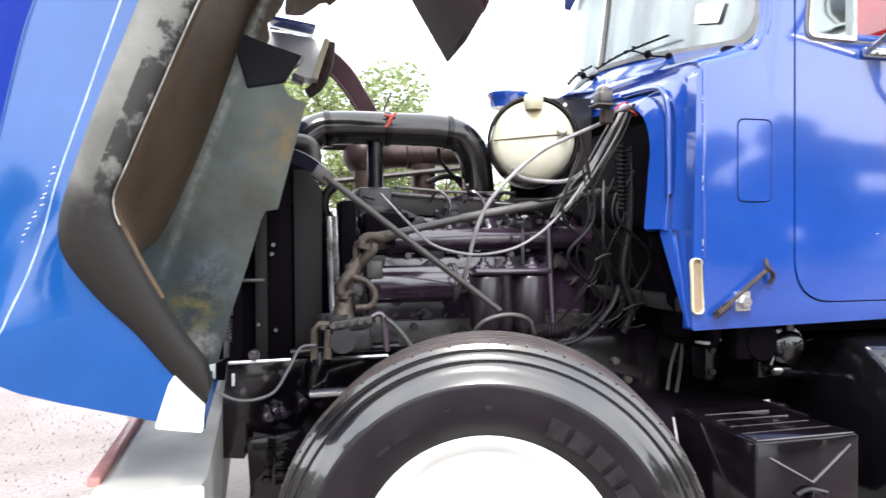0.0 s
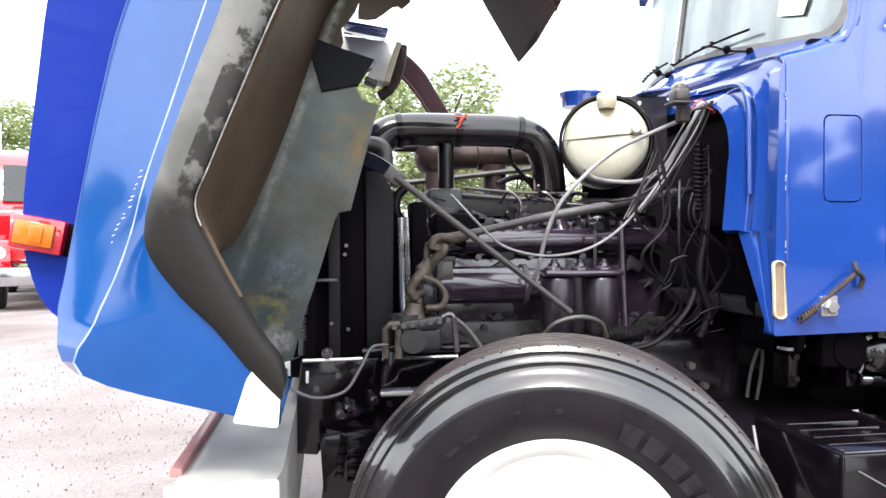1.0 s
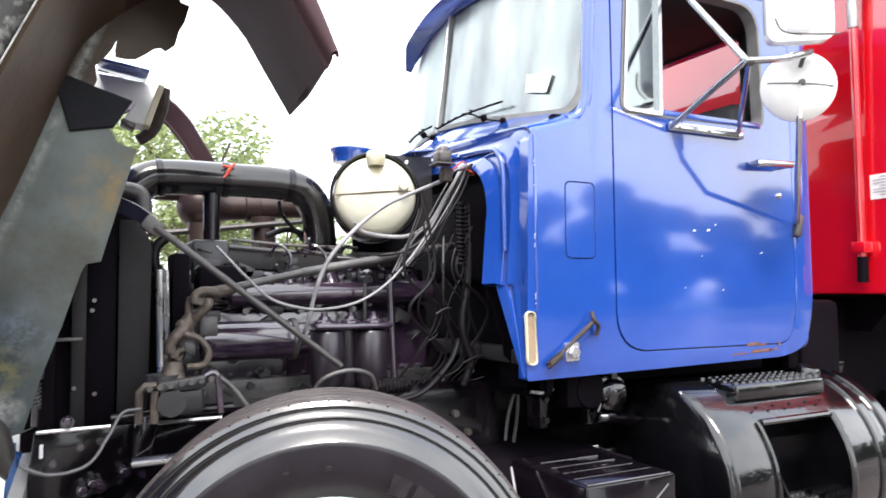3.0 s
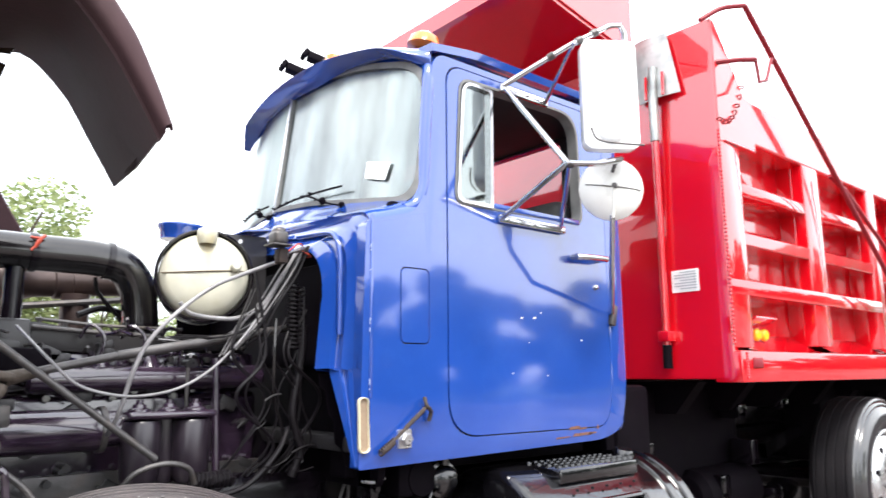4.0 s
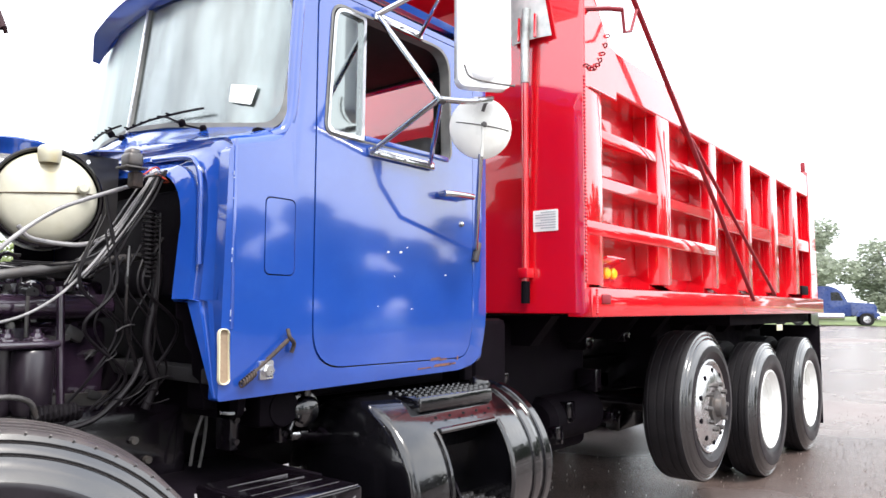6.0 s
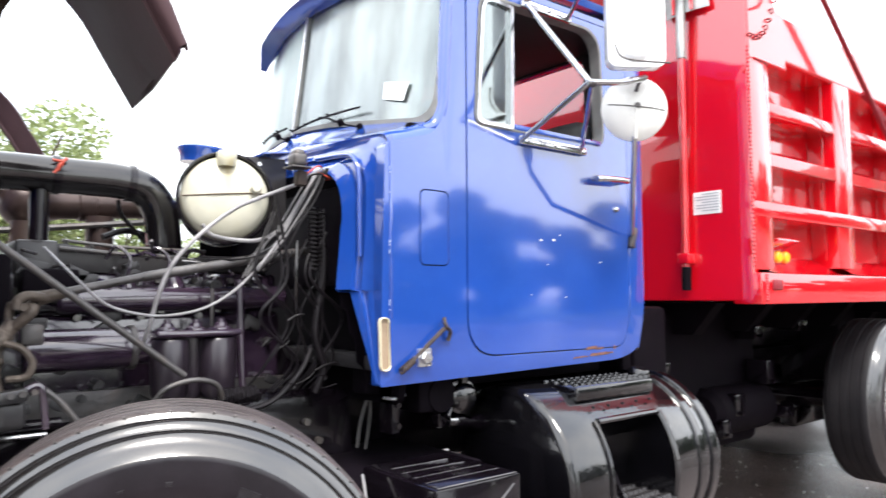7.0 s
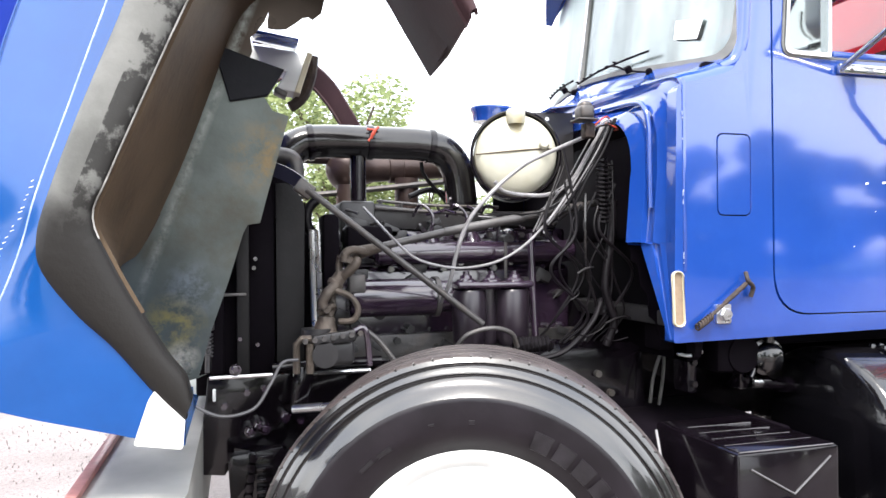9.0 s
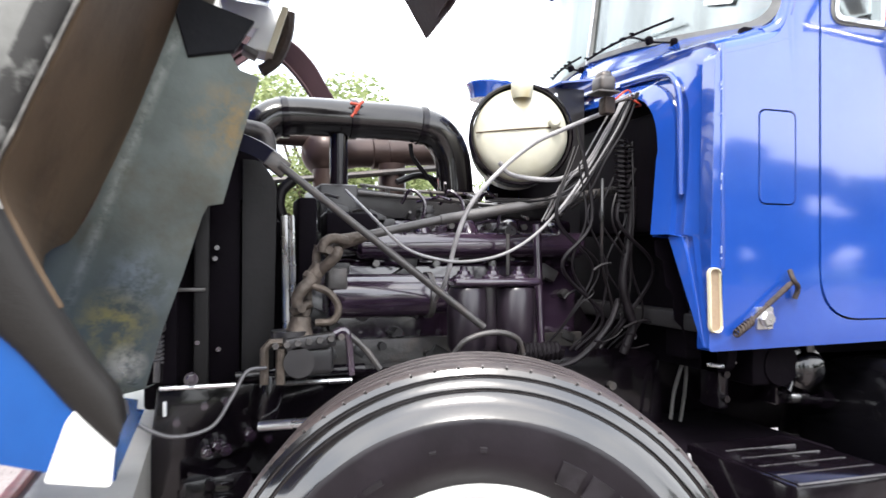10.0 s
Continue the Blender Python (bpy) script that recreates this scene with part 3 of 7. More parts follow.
PEBBLE = leaf_mat("pale_gravel", (0.19, 0.165, 0.16), (0.36, 0.32, 0.31))
rs = random.Random(31)
gverts, gfaces = [], []
for k in range(3600):
    if k % 3:
        px, py = rs.uniform(-4.5, -0.2), rs.uniform(2.2, 10.0)
    else:
        px, py = rs.uniform(2.9, 10.5), rs.uniform(-1.2, 3.2)
    r_, a_ = rs.uniform(0.0015, 0.0042), rs.uniform(0, 3)
    b_ = len(gverts)
    for j in range(4):
        gverts.append((px + r_ * rs.uniform(0.8, 1.4) * math.cos(a_ + j * 1.571), py + r_ * rs.uniform(0.8, 1.4) * math.sin(a_ + j * 1.571), GZ + 0.012))
    gverts += [(px, py, GZ + 0.012 + r_ * 0.9), (px, py, GZ - 0.02)]
    for j in range(4):
        gfaces += [(b_ + j, b_ + (j + 1) % 4, b_ + 4), (b_ + (j + 1) % 4, b_ + j, b_ + 5)]
gm = bpy.data.meshes.new("loose_gravel")
gm.from_pydata(gverts, [], gfaces)
gm.materials.append(PEBBLE)
tagged(new("loose_gravel", gm), "loose pale gravel scattered on the asphalt yard", "gravel", kind="stuff")
# ---------------------------------------------------------------- the truck
YC = 2.82
truck = thing("dump_truck", (4.0, YC, GZ), "blue cab dump truck with red dump body and tilted hood", "truck")


def wheel(name, centre, axis, R, width, rim_r, rim_mat, label, hub=None, tread_mat=TREAD, dual=False):
    """A wheel facing along axis: tyre, rim, hub and nuts; centre is the middle of the outer face."""
    c, d = Vector(centre), Vector(axis).normalized()
    w = width
    h = R - rim_r
    tyre_prof = [(rim_r - 0.012, -w * 0.92), (rim_r + 0.01, -w * 0.98), (rim_r + 0.5 * h, -w), (R - 0.035, -w * 0.96), (R - 0.008, -w * 0.9)]
    grooves = 4
    for g in range(grooves):
        a = -w * 0.88 + (w * 0.70) * (g + 0.5) / grooves
        tyre_prof += [(R, a - 0.008), (R - 0.007, a - 0.005), (R - 0.007, a + 0.005), (R, a + 0.008)]
    tyre_prof += [(R - 0.002, -0.046), (R - 0.008, -0.042), (R - 0.018, -0.036), (R - 0.021, -0.040), (R - 0.024, -0.040), (R - 0.027, -0.033), (R - 0.042, -0.026), (R - 0.045, -0.030), (R - 0.048, -0.030), (R - 0.051, -0.022),
                  (R - 0.072, -0.0125), (R - 0.090, -0.0045), (R - 0.094, -0.0015), (R - 0.098, 0.001), (R - 0.106, 0.002), (R - 0.5 * h - 0.04, 0.003), (rim_r + 0.055, 0.002), (rim_r + 0.035, -0.008), (rim_r + 0.02, -0.014), (rim_r + 0.008, -0.022), (rim_r - 0.012, -0.03)]
    bm = lathe(tyre_prof, c, d, 96)
    tw = part(name, bm, [SIDEWALL, tread_mat, SIDE_DULL], truck, label, angle=60)
    for p in tw.data.polygons:
        q = Vector(p.center) - c
        al = q.dot(d)
        if (q - d * al).length > R - 0.008 and al < -w * 0.02:
            p.material_index = 1
        elif (q - d * al).length < R - 0.093 and al > -0.1:
            p.material_index = 2
    # rim: lip, well and disc
    rp = [(rim_r + 0.004, -0.026), (rim_r + 0.006, -0.014), (rim_r - 0.006, -0.010), (rim_r - 0.018, -0.022), (rim_r - 0.03, -0.05), (rim_r - 0.045, -0.062)]
    if hub == "steer":
        rp += [(rim_r * 0.72, -0.04), (rim_r * 0.6, -0.012), (rim_r * 0.52, -0.006), (0.13, -0.012), (0.12, -0.03), (0, -0.03)]
    elif hub == "alu":
        rp += [(rim_r * 0.90, -0.03), (rim_r * 0.82, -0.004), (rim_r * 0.68, 0.008), (rim_r * 0.56, 0.018), (0.12, 0.016), (0.115, 0.0), (0, 0.0)]
    else:
        rp += [(rim_r * 0.88, -0.10), (rim_r * 0.7, -0.15), (rim_r * 0.5, -0.16), (0.13, -0.15), (0, -0.15)]
    part("rim", lathe(rp, c, d, 72), rim_mat, tw)
    base = -0.012 if hub == "steer" else (0.016 if hub == "alu" else -0.15)
    hp = [(0.11, base - 0.02), (0.11, base + 0.05), (0.10, base + 0.06), (0.075, base + 0.065), (0.07, base + 0.10), (0.06, base + 0.11), (0, base + 0.11)]
    part("hub", lathe(hp if hub != "alu" else [(0.105, base - 0.02), (0.105, base + 0.012), (0.07, base + 0.018), (0.062, base + 0.05), (0.045, base + 0.055), (0, base + 0.055)], c, d, 32), STEEL if hub == "alu" else rim_mat, tw)
    u, v = frame_of(d)
    for k in range(10):
        a = k * math.tau / 10
        q = c + d * base + (u * math.cos(a) + v * math.sin(a)) * 0.145
        part("wheel_nut", rod(q, q + d * 0.035, 0.016, 6), STEEL if hub == "alu" else rim_mat, tw)
    if hub == "alu":
        for k in range(10):
            a = (k + 0.5) * math.tau / 10
            q = c - d * 0.02 + (u * math.cos(a) + v * math.sin(a)) * rim_r * 0.78
            part("vent_hole", rod(q + d * 0.012, q + d * 0.024, 0.017, 14), BLACK_MATT, tw)
    return tw


FW = Vector((0.516, 1.579, 0.487))
FWD = Vector((-0.309, -0.951, 0)).normalized()
front = wheel("front_wheel", FW, FWD, 0.537, 0.27, 0.310, WHITE, "steered front wheel with dressed tyre and white rim", "steer")
# raised sidewall marks, and ribs at the shoulder
for a0, a1, rr, hh in ((22, 29, 0.372, 0.046), (31, 38, 0.372, 0.046), (40, 47, 0.372, 0.046), (49, 54, 0.372, 0.046), (56, 63, 0.372, 0.046), (-36, -30, 0.375, 0.014), (-44, -38, 0.375, 0.014), (-1.0, 1.0, 0.385, 0.012), (-15, -13, 0.39, 0.007)):
    rows_ = []
    for rad_, out_ in ((rr - hh / 2, 0.001), (rr - hh / 2 + 0.002, 0.0065), (rr + hh / 2 - 0.002, 0.0065), (rr + hh / 2, 0.001)):
        ln_ = []
        for k in range(8):
            a = radians(a0 + (a1 - a0) * k / 7)
            ln_.append(FW + (Vector((0, 0, 1)) * math.cos(a) + Vector((-FWD.y, FWD.x, 0)) * math.sin(a)) * rad_ + FWD * out_)
        rows_.append(ln_)
    part("sidewall_mark", loft(rows_), MARK, front, "raised moulded sidewall mark")
for k in range(72):
    a = k * math.tau / 72
    dirn = Vector((0, 0, 1)) * math.cos(a) + Vector((-FWD.y, FWD.x, 0)) * math.sin(a)
    q = FW + dirn * 0.533 - FWD * 0.040
    part("tread_speck", rod(q - (FWD + dirn) * 0.002, q + (FWD + dirn) * 0.0014, 0.0026, 6), STEEL, front)

wheel("lift_axle_wheel", (4.78, 1.60, 0.635), (0, -1, 0), 0.485, 0.30, 0.295, ALU, "lift axle wheel with polished aluminium rim", "alu", RUBBER)
for x in (6.12, 7.47):
    wheel("drive_wheel", (x, 1.58, 0.475), (0, -1, 0), 0.525, 0.26, 0.30, WHITE, "rear drive wheel with white dished rim", None, RUBBER)
    part("inner_tyre", lathe([(0.30, 0), (0.49, 0.0), (0.525, 0.03), (0.525, 0.22), (0.49, 0.25), (0.30, 0.25)], (x, 1.90, 0.475), (0, 1, 0), 48), RUBBER, truck)
for x in (6.12, 7.47):
    part("far_drive_wheel", lathe([(0, 0.02), (0.28, 0.02), (0.30, 0), (0.49, 0.0), (0.525, 0.03), (0.525, 0.55), (0.49, 0.58), (0.30, 0.58), (0, 0.5)], (x, 3.48, 0.475), (0, 1, 0), 48), RUBBER, truck)
part("far_lift_axle_wheel", lathe([(0, 0.02), (0.28, 0.02), (0.30, 0), (0.45, 0.0), (0.485, 0.03), (0.485, 0.27), (0.45, 0.30), (0.30, 0.30), (0, 0.25)], (4.78, 3.74, 0.635), (0, 1, 0), 48), RUBBER, truck)
part("far_front_wheel", lathe([(0, 0.06), (0.29, 0.05), (0.315, 0), (0.51, 0.0), (0.545, 0.03), (0.545, 0.24), (0.51, 0.27), (0.315, 0.27), (0, 0.2)], (0.62, 3.80, 0.50), (-0.25, 0.97, 0), 48), RUBBER, truck)

# ---- frame
for y, lab in ((2.42, "near"), (3.20, "far")):
    rail = plate([(-0.12, 0.66), (-0.02, 0.60), (8.05, 0.66), (8.05, 0.92), (0.6, 0.90), (-0.10, 0.87)], [], xz(y), 0.08, 0.004)
    part("frame_rail", rail, BLACK, truck)
for x in (0.25, 1.4, 2.9, 4.0, 5.4, 6.8, 7.9):
    part("cross_member", box(x - 0.05, x + 0.05, 2.49, 3.21, 0.68, 0.86), BLACK_MATT, truck)
for x, z in ((0.58, 0.46), (4.78, 0.62), (6.12, 0.475), (7.47, 0.475)):
    ax = rod((x, 1.95, z), (x, 3.70, z), 0.065, 20)
    if x > 6:
        lathe([(0, -0.22), (0.14, -0.2), (0.2, -0.08), (0.2, 0.08), (0.14, 0.2), (0, 0.22)], (x, YC, z), (0, 1, 0), 28, ax)
    part("axle", ax, BLACK, truck)

# ---- cab
CX1, CY0, CY1 = 2.63, 1.88, 3.50
CM = (CY0 + CY1) / 2
side_out = rounded([(1.257, 0.985), (2.46, 1.004), (2.585, 1.040), (2.632, 1.20), (2.63, 2.43), (1.570, 2.43), (1.543, 2.33), (1.528, 1.93), (1.485, 1.822), (1.275, 1.768)], [0.01, 0.10, 0.07, 0.14, 0.05, 0.05, 0.1, 0.08, 0.06, 0.03])
door_out = rounded([(1.617, 1.056), (2.495, 1.052), (2.53, 1.2), (2.53, 2.405), (1.617, 2.405)], [0.14, 0.09, 0.02, 0.09, 0.08], 8)
door_in = rounded([(1.622, 1.061), (2.490, 1.057), (2.525, 1.2), (2.525, 2.400), (1.622, 2.400)], [0.14, 0.09, 0.02, 0.09, 0.08], 8)
win = rounded([(1.652, 1.875), (2.375, 1.890), (2.358, 2.375), (1.682, 2.368)], [0.05, 0.05, 0.11, 0.06], 8)
hatch = rounded([(1.413, 1.370), (1.538, 1.370), (1.538, 1.626), (1.413, 1.626)], 0.025)
hatch_in = rounded([(1.417, 1.374), (1.534, 1.374), (1.534, 1.622), (1.417, 1.622)], 0.022)
part("cab_side", plate(side_out, [door_out, hatch], xz(CY0), 0.05, 0.006), BLUE, truck, "glossy blue cab side with small scuffs", angle=14)
far_out = rounded([(1.257, 1.0), (2.52, 1.02), (2.63, 1.14), (2.63, 2.43), (1.92, 2.43), (1.90, 2.33), (1.90, 1.93), (1.55, 1.822), (1.275, 1.768)], [0.01, 0.09, 0.09, 0.05, 0.05, 0.1, 0.08, 0.06, 0.03])
part("cab_side", plate(far_out, [], xz(CY1 - 0.08), 0.05, 0.006), BLUE, truck, angle=14)
door = part("door", plate(door_in, [win], xz(CY0 - 0.002), 0.045, 0.007), BLUE, truck, "closed glossy blue driver door with small paint chips", angle=14)
part("vent_hatch", plate(hatch_in, [], xz(CY0 - 0.001), 0.03, 0.005), BLUE, truck, "flush blue vent hatch", angle=14)
part("seam_backing", plate(rounded([(1.4, 1.05), (2.6, 1.05), (2.6, 1.86), (1.4, 1.86)], 0.02), [], xz(CY0 + 0.055), 0.01), BLACK_MATT, truck, angle=14)
# window frame, vent pane, glass
wf_in = rounded([(1.660, 1.883), (2.364, 1.898), (2.347, 2.364), (1.690, 2.359)], [0.047, 0.045, 0.105, 0.055], 8)
part("window_seal", plate(win, [wf_in], xz(CY0 - 0.006), 0.05), SEAL, door, angle=14)
vent = rounded([(1.661, 1.885), (1.842, 1.882), (1.848, 2.352), (1.692, 2.357)], [0.03, 0.01, 0.01, 0.06], 6)
vent_in = rounded([(1.673, 1.899), (1.828, 1.896), (1.834, 2.341), (1.703, 2.345)], [0.025, 0.008, 0.008, 0.05], 6)
part("vent_window_frame", plate(vent, [vent_in], xz(CY0 - 0.012), 0.03, 0.004), CHROME, door, "bright metal vent window frame", angle=14)
part("vent_glass", plate(vent_in, [], xz(CY0 + 0.004), 0.005), GLASS_SIDE, door, angle=14)
part("sill_strip", box(1.852, 2.35, CY0 - 0.008, CY0 + 0.03, 1.885, 1.906, 0.003), BLUE, door)
hd = rod((2.290, CY0 - 0.012, 1.742), (2.290, CY0 - 0.045, 1.742), 0.012, 12)
rod((2.455, CY0 - 0.002, 1.747), (2.455, CY0 - 0.045, 1.747), 0.014, 12, bm=hd)
tube([(2.280, CY0 - 0.04, 1.740), (2.325, CY0 - 0.05, 1.742), (2.415, CY0 - 0.05, 1.746), (2.470, CY0 - 0.046, 1.747)], 0.014, 12, hd)
part("door_handle", hd, CHROME, door, "chrome pull handle")
part("door_lock", lathe([(0, -0.012), (0.010, -0.010), (0.014, 0), (0.014, 0.01)], (2.44, CY0 - 0.004, 1.628), (0, 1, 0), 16), CHROME, door)
for x, z, w, h in ((1.98, 1.475, 0.014, 0.008), (2.05, 1.478, 0.016, 0.009), (2.09, 1.50, 0.008, 0.006), (1.93, 1.27, 0.006, 0.004), (2.12, 1.26, 0.007, 0.005), (2.02, 1.385, 0.005, 0.004), (2.33, 1.40, 0.012, 0.006)):
    part("paint_chip", plate(rounded([(x, z), (x + w, z + 0.002), (x + w, z + h), (x + 0.002, z + h)], h * 0.4), [], xz(CY0 - 0.0035), 0.001), WHITE, door)
for x, z, w, h in ((2.24, 1.052, 0.07, 0.014), (2.30, 1.050, 0.05, 0.010), (2.26, 1.026, 0.12, 0.013), (2.16, 1.022, 0.09, 0.007), (2.415, 1.045, 0.010, 0.022), (2.36, 1.03, 0.05, 0.008)):
    part("rust_patch", plate(rounded([(x, z), (x + w, z + 0.003), (x + w * 0.93, z + h), (x + w * 0.1, z + h * 0.8)], h * 0.4), [], xz(CY0 - 0.0025), 0.001), RUST_ORANGE, truck, "rust patch along the cab sill")
# cab back, floor, roof
backo = lambda u, v, w: (CX1 - 0.05 + w, u, v)
part("cab_back", plate(rounded([(CY0 + 0.02, 1.02), (CY1 - 0.02, 1.02), (CY1 - 0.02, 2.44), (CY0 + 0.02, 2.44)], 0.06), [rounded([(2.14, 1.84), (3.25, 1.84), (3.25, 2.375), (2.14, 2.375)], 0.06)], backo, 0.045), [BLUE], truck, angle=14)
part("cab_floor", box(1.32, 2.60, CY0 + 0.05, CY1 - 0.05, 1.02, 1.07), INTERIOR, truck)
roof = bmesh.new()
NX, NY = 18, 28
gr = []
for i in range(NX + 1):
    u = i / NX
    row = []
    for j in range(NY + 1):
        v = -1 + 1.45 * j / NY
        yy = CM + v * 0.8132 * (1.0 if v < 0 else 0.62)
        xf = 1.45 + 0.10 * abs(v) ** 1.8
        xx = xf + (2.645 - xf) * u
        w_ = (v + 0.19) / 0.81
        zz = 2.537 - 0.033 * v - 0.137 * v * v + 0.03 * max(0.0, -v - 0.9) / 0.1 + (1 - abs(w_) ** 3.4) * (0.075 * math.sin(0.5 * math.pi * min(1, u / 0.4))) + 0.03 * min(1, u / 0.2) - 0.12 * max(0, (u - 0.88) / 0.12) ** 2
        row.append(roof.verts.new((xx, yy, zz)))
    gr.append(row)
for i in range(NX):
    for j in range(NY):
        roof.faces.new((gr[i][j], gr[i][j + 1], gr[i + 1][j + 1], gr[i + 1][j]))
thick(roof, 0.03)
part("cab_roof", roof, BLUE, truck, "rounded blue cab roof", angle=60)
# visor brow along the top of the windscreen
def brow(v):
    """Upper and lower edge of the visor at v, -1 at the near door."""
    e = max(0.0, (v - 0.35) / 0.27)
    side = max(0.0, (-v - 0.8) / 0.2)
    up = 2.499 - 0.033 * v - 0.119 * v * v + 0.033 * (1 - side) - 0.04 * max(0.0, (v - 0.1) / 0.52) ** 2 - (0.012 + 0.04 * min(1.0, max(0.0, (v + 0.4) / 0.7))) * (1 - side)
    lo = 2.431 - 0.006 * v - 0.064 * v * v + 0.072 * e * e + 0.024 * max(0.0, 1 - ((v + 0.62) / 0.36) ** 2) + 0.033 * (1 - side) * (1 - min(1.0, max(0.0, (v + 0.1) / 0.72)))
    up -= 0.012 * e * e
    return up, min(lo, up - 0.004)


vb = []
for dx, k_, dz in ((0.09, 0.0, 0.034), (0.02, 0.0, 0.024), (-0.045, 0.0, 0.004), (-0.080, 0.0, -0.006), (-0.086, 0.06, -0.008), (-0.080, 0.22, -0.006), (-0.020, 0.90, 0.0), (0.0, 1.0, -0.003), (0.012, 1.0, 0.004), (0.06, 0.4, 0.0)):
    row = []
    for k in range(33):
        v = -0.985 + 1.605 * k / 32
        up, lo = brow(v)
        fade = min(1.0, (v + 0.985) / 0.16 + 0.12)
        fade = fade * fade * (3 - 2 * fade)
        tip = min(1.0, (0.63 - v) / 0.22)
        row.append((1.43 + 0.10 * abs(v) ** 1.8 + 0.03 + (dx * (1.0 if dx < 0 else min(1.0, (0.63 - v) / 0.4)) * (0.35 + 0.65 * tip) - 0.03) * fade, CM + v * 0.81, up + (lo - up) * k_ + dz * tip))
    vb.append(row)
vbm = loft(vb + [vb[0]])
for k in (0, -1):
    vbm.faces.new([vbm.verts.new(r_[k]) for r_ in vb])
bmesh.ops.remove_doubles(vbm, verts=vbm.verts, dist=0.0004)
part("sun_visor", vbm, BLUE, truck, "blue sheet metal sun visor over the windscreen", angle=50)


def wsmap(sgn):
    """Windscreen half: u from the middle (0) to the pillar (1), v the height."""
    def f(u, v, w):
        k = (v - 1.92) / 0.5
        x = 1.362 + 0.125 * u ** 1.8 + 0.03 * u ** 8 + 0.065 * k + w
        return (x, CM + sgn * u * (CY1 - CY0) / 2 * (0.995 if sgn < 0 else 0.84), v)
    return f


for sgn, wd in ((-1, 0.0), (1, 0.035)):
    fo = [(0, 1.80), (0.25, 1.80), (0.5, 1.80), (0.75, 1.80), (1, 1.80), (1, 2.1), (1, 2.415), (0.75, 2.50), (0.5, 2.53), (0.25, 2.545), (0, 2.55)]
    ho = rounded([(0.012, 1.945), (0.35, 1.925), (0.7, 1.885), (0.992 + wd, 1.858), (0.994 + 0.4 * wd, 2.400), (0.60, 2.473), (0.3, 2.497), (0.012, 2.504)], [0.005, 0.05, 0.05, 0.10, 0.17, 0.10, 0.05, 0.005], 10)
    hi = rounded([(0.016, 1.963), (0.35, 1.943), (0.7, 1.906), (0.964 + wd, 1.884), (0.968 + wd, 2.376), (0.60, 2.450), (0.3, 2.476), (0.016, 2.484)], [0.005, 0.05, 0.05, 0.09, 0.16, 0.10, 0.05, 0.005], 10)
    if sgn < 0:
        part("windscreen_surround", plate(fo, [ho], wsmap(sgn), 0.03, 0.0), BLUE, truck, angle=50)
    else:
        part("windscreen_surround", plate([(0, 1.80), (0.5, 1.80), (0.98, 1.80), (0.98, 1.862), (0.7, 1.884), (0.35, 1.924), (0, 1.944)], [], wsmap(sgn), 0.03), BLUE, truck, angle=50)
    if sgn < 0:
        part("windscreen_seal", plate(ho, [hi], lambda u, v, w, f=wsmap(sgn): f(u, v, w - 0.008), 0.03), SEAL, truck, angle=14)
    else:
        part("windscreen_seal", plate([(0.012, 1.943), (0.35, 1.925), (0.7, 1.885), (0.98, 1.863), (0.98, 1.880), (0.7, 1.903), (0.35, 1.942), (0.012, 1.962)], [], lambda u, v, w, f=wsmap(sgn): f(u, v, w - 0.008), 0.03), SEAL, truck, angle=14)
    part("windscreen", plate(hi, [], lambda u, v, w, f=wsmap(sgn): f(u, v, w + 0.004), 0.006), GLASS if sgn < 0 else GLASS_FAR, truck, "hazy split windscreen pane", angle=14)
part("windscreen_divider", obox((1.395, CM, 2.220), (0.014, 0.014, 0.57), (0, 7.4, 0)), ALU, truck)
part("windscreen_label", plate(rounded([(0.697, 1.984), (0.815, 1.962), (0.835, 2.028), (0.697, 2.050)], 0.006), [], lambda u, v, w, f=wsmap(-1): f(u, v, w - 0.004), 0.002), PAPER, truck, "white paper label on the windscreen", angle=14)
for y0_, s_ in ((CY0, 1), (CY1, -1)):
    pl = [(1.455, 0.035, 1.832), (1.502, 0.026, 1.862), (1.526, 0.020, 1.93), (1.536, 0.019, 2.12), (1.548, 0.020, 2.30), (1.560, 0.030, 2.37), (1.59, 0.055, 2.42)]
    if s_ > 0:
        part("door_pillar", tube([(x, y0_ + s_ * y, z) for x, y, z in pl], 0.023, 14, per=6), BLUE, truck, "rounded blue windscreen pillar")
# cowl deck
DV = [-1.0, -0.992, -0.975, -0.945] + [-0.9 + 0.15 * k for k in range(13)] + [0.945, 0.975, 1.0]
DROP = {0: 0.045, 1: 0.022, 2: 0.007, 3: 0.001}
deck_rows = []
for t_ in (-0.02, 0.0, 0.12, 0.4, 0.7, 1.0):
    row = []
    for k_, v in enumerate(DV):
        zf, zb = 1.806 + 0.035 * (1 - v * v), 1.943 - 0.073 * abs(v) ** 1.5
        xf_, xb_ = 1.288, 1.368 + 0.125 * abs(v) ** 1.8 + 0.03 * abs(v) ** 8
        tt = max(0.0, t_)
        nose = 0.03 if t_ < 0 else (0.008 if t_ == 0 else 0.0)
        row.append((xf_ + (xb_ - xf_) * tt + (0.012 if t_ < 0 else 0), CM + v * 0.8105, zf + (zb - zf) * (tt ** 1.25) - nose - DROP.get(k_, 0.0)))
    deck_rows.append(row)
part("cowl_deck", loft(deck_rows), BLUE, truck, angle=70)
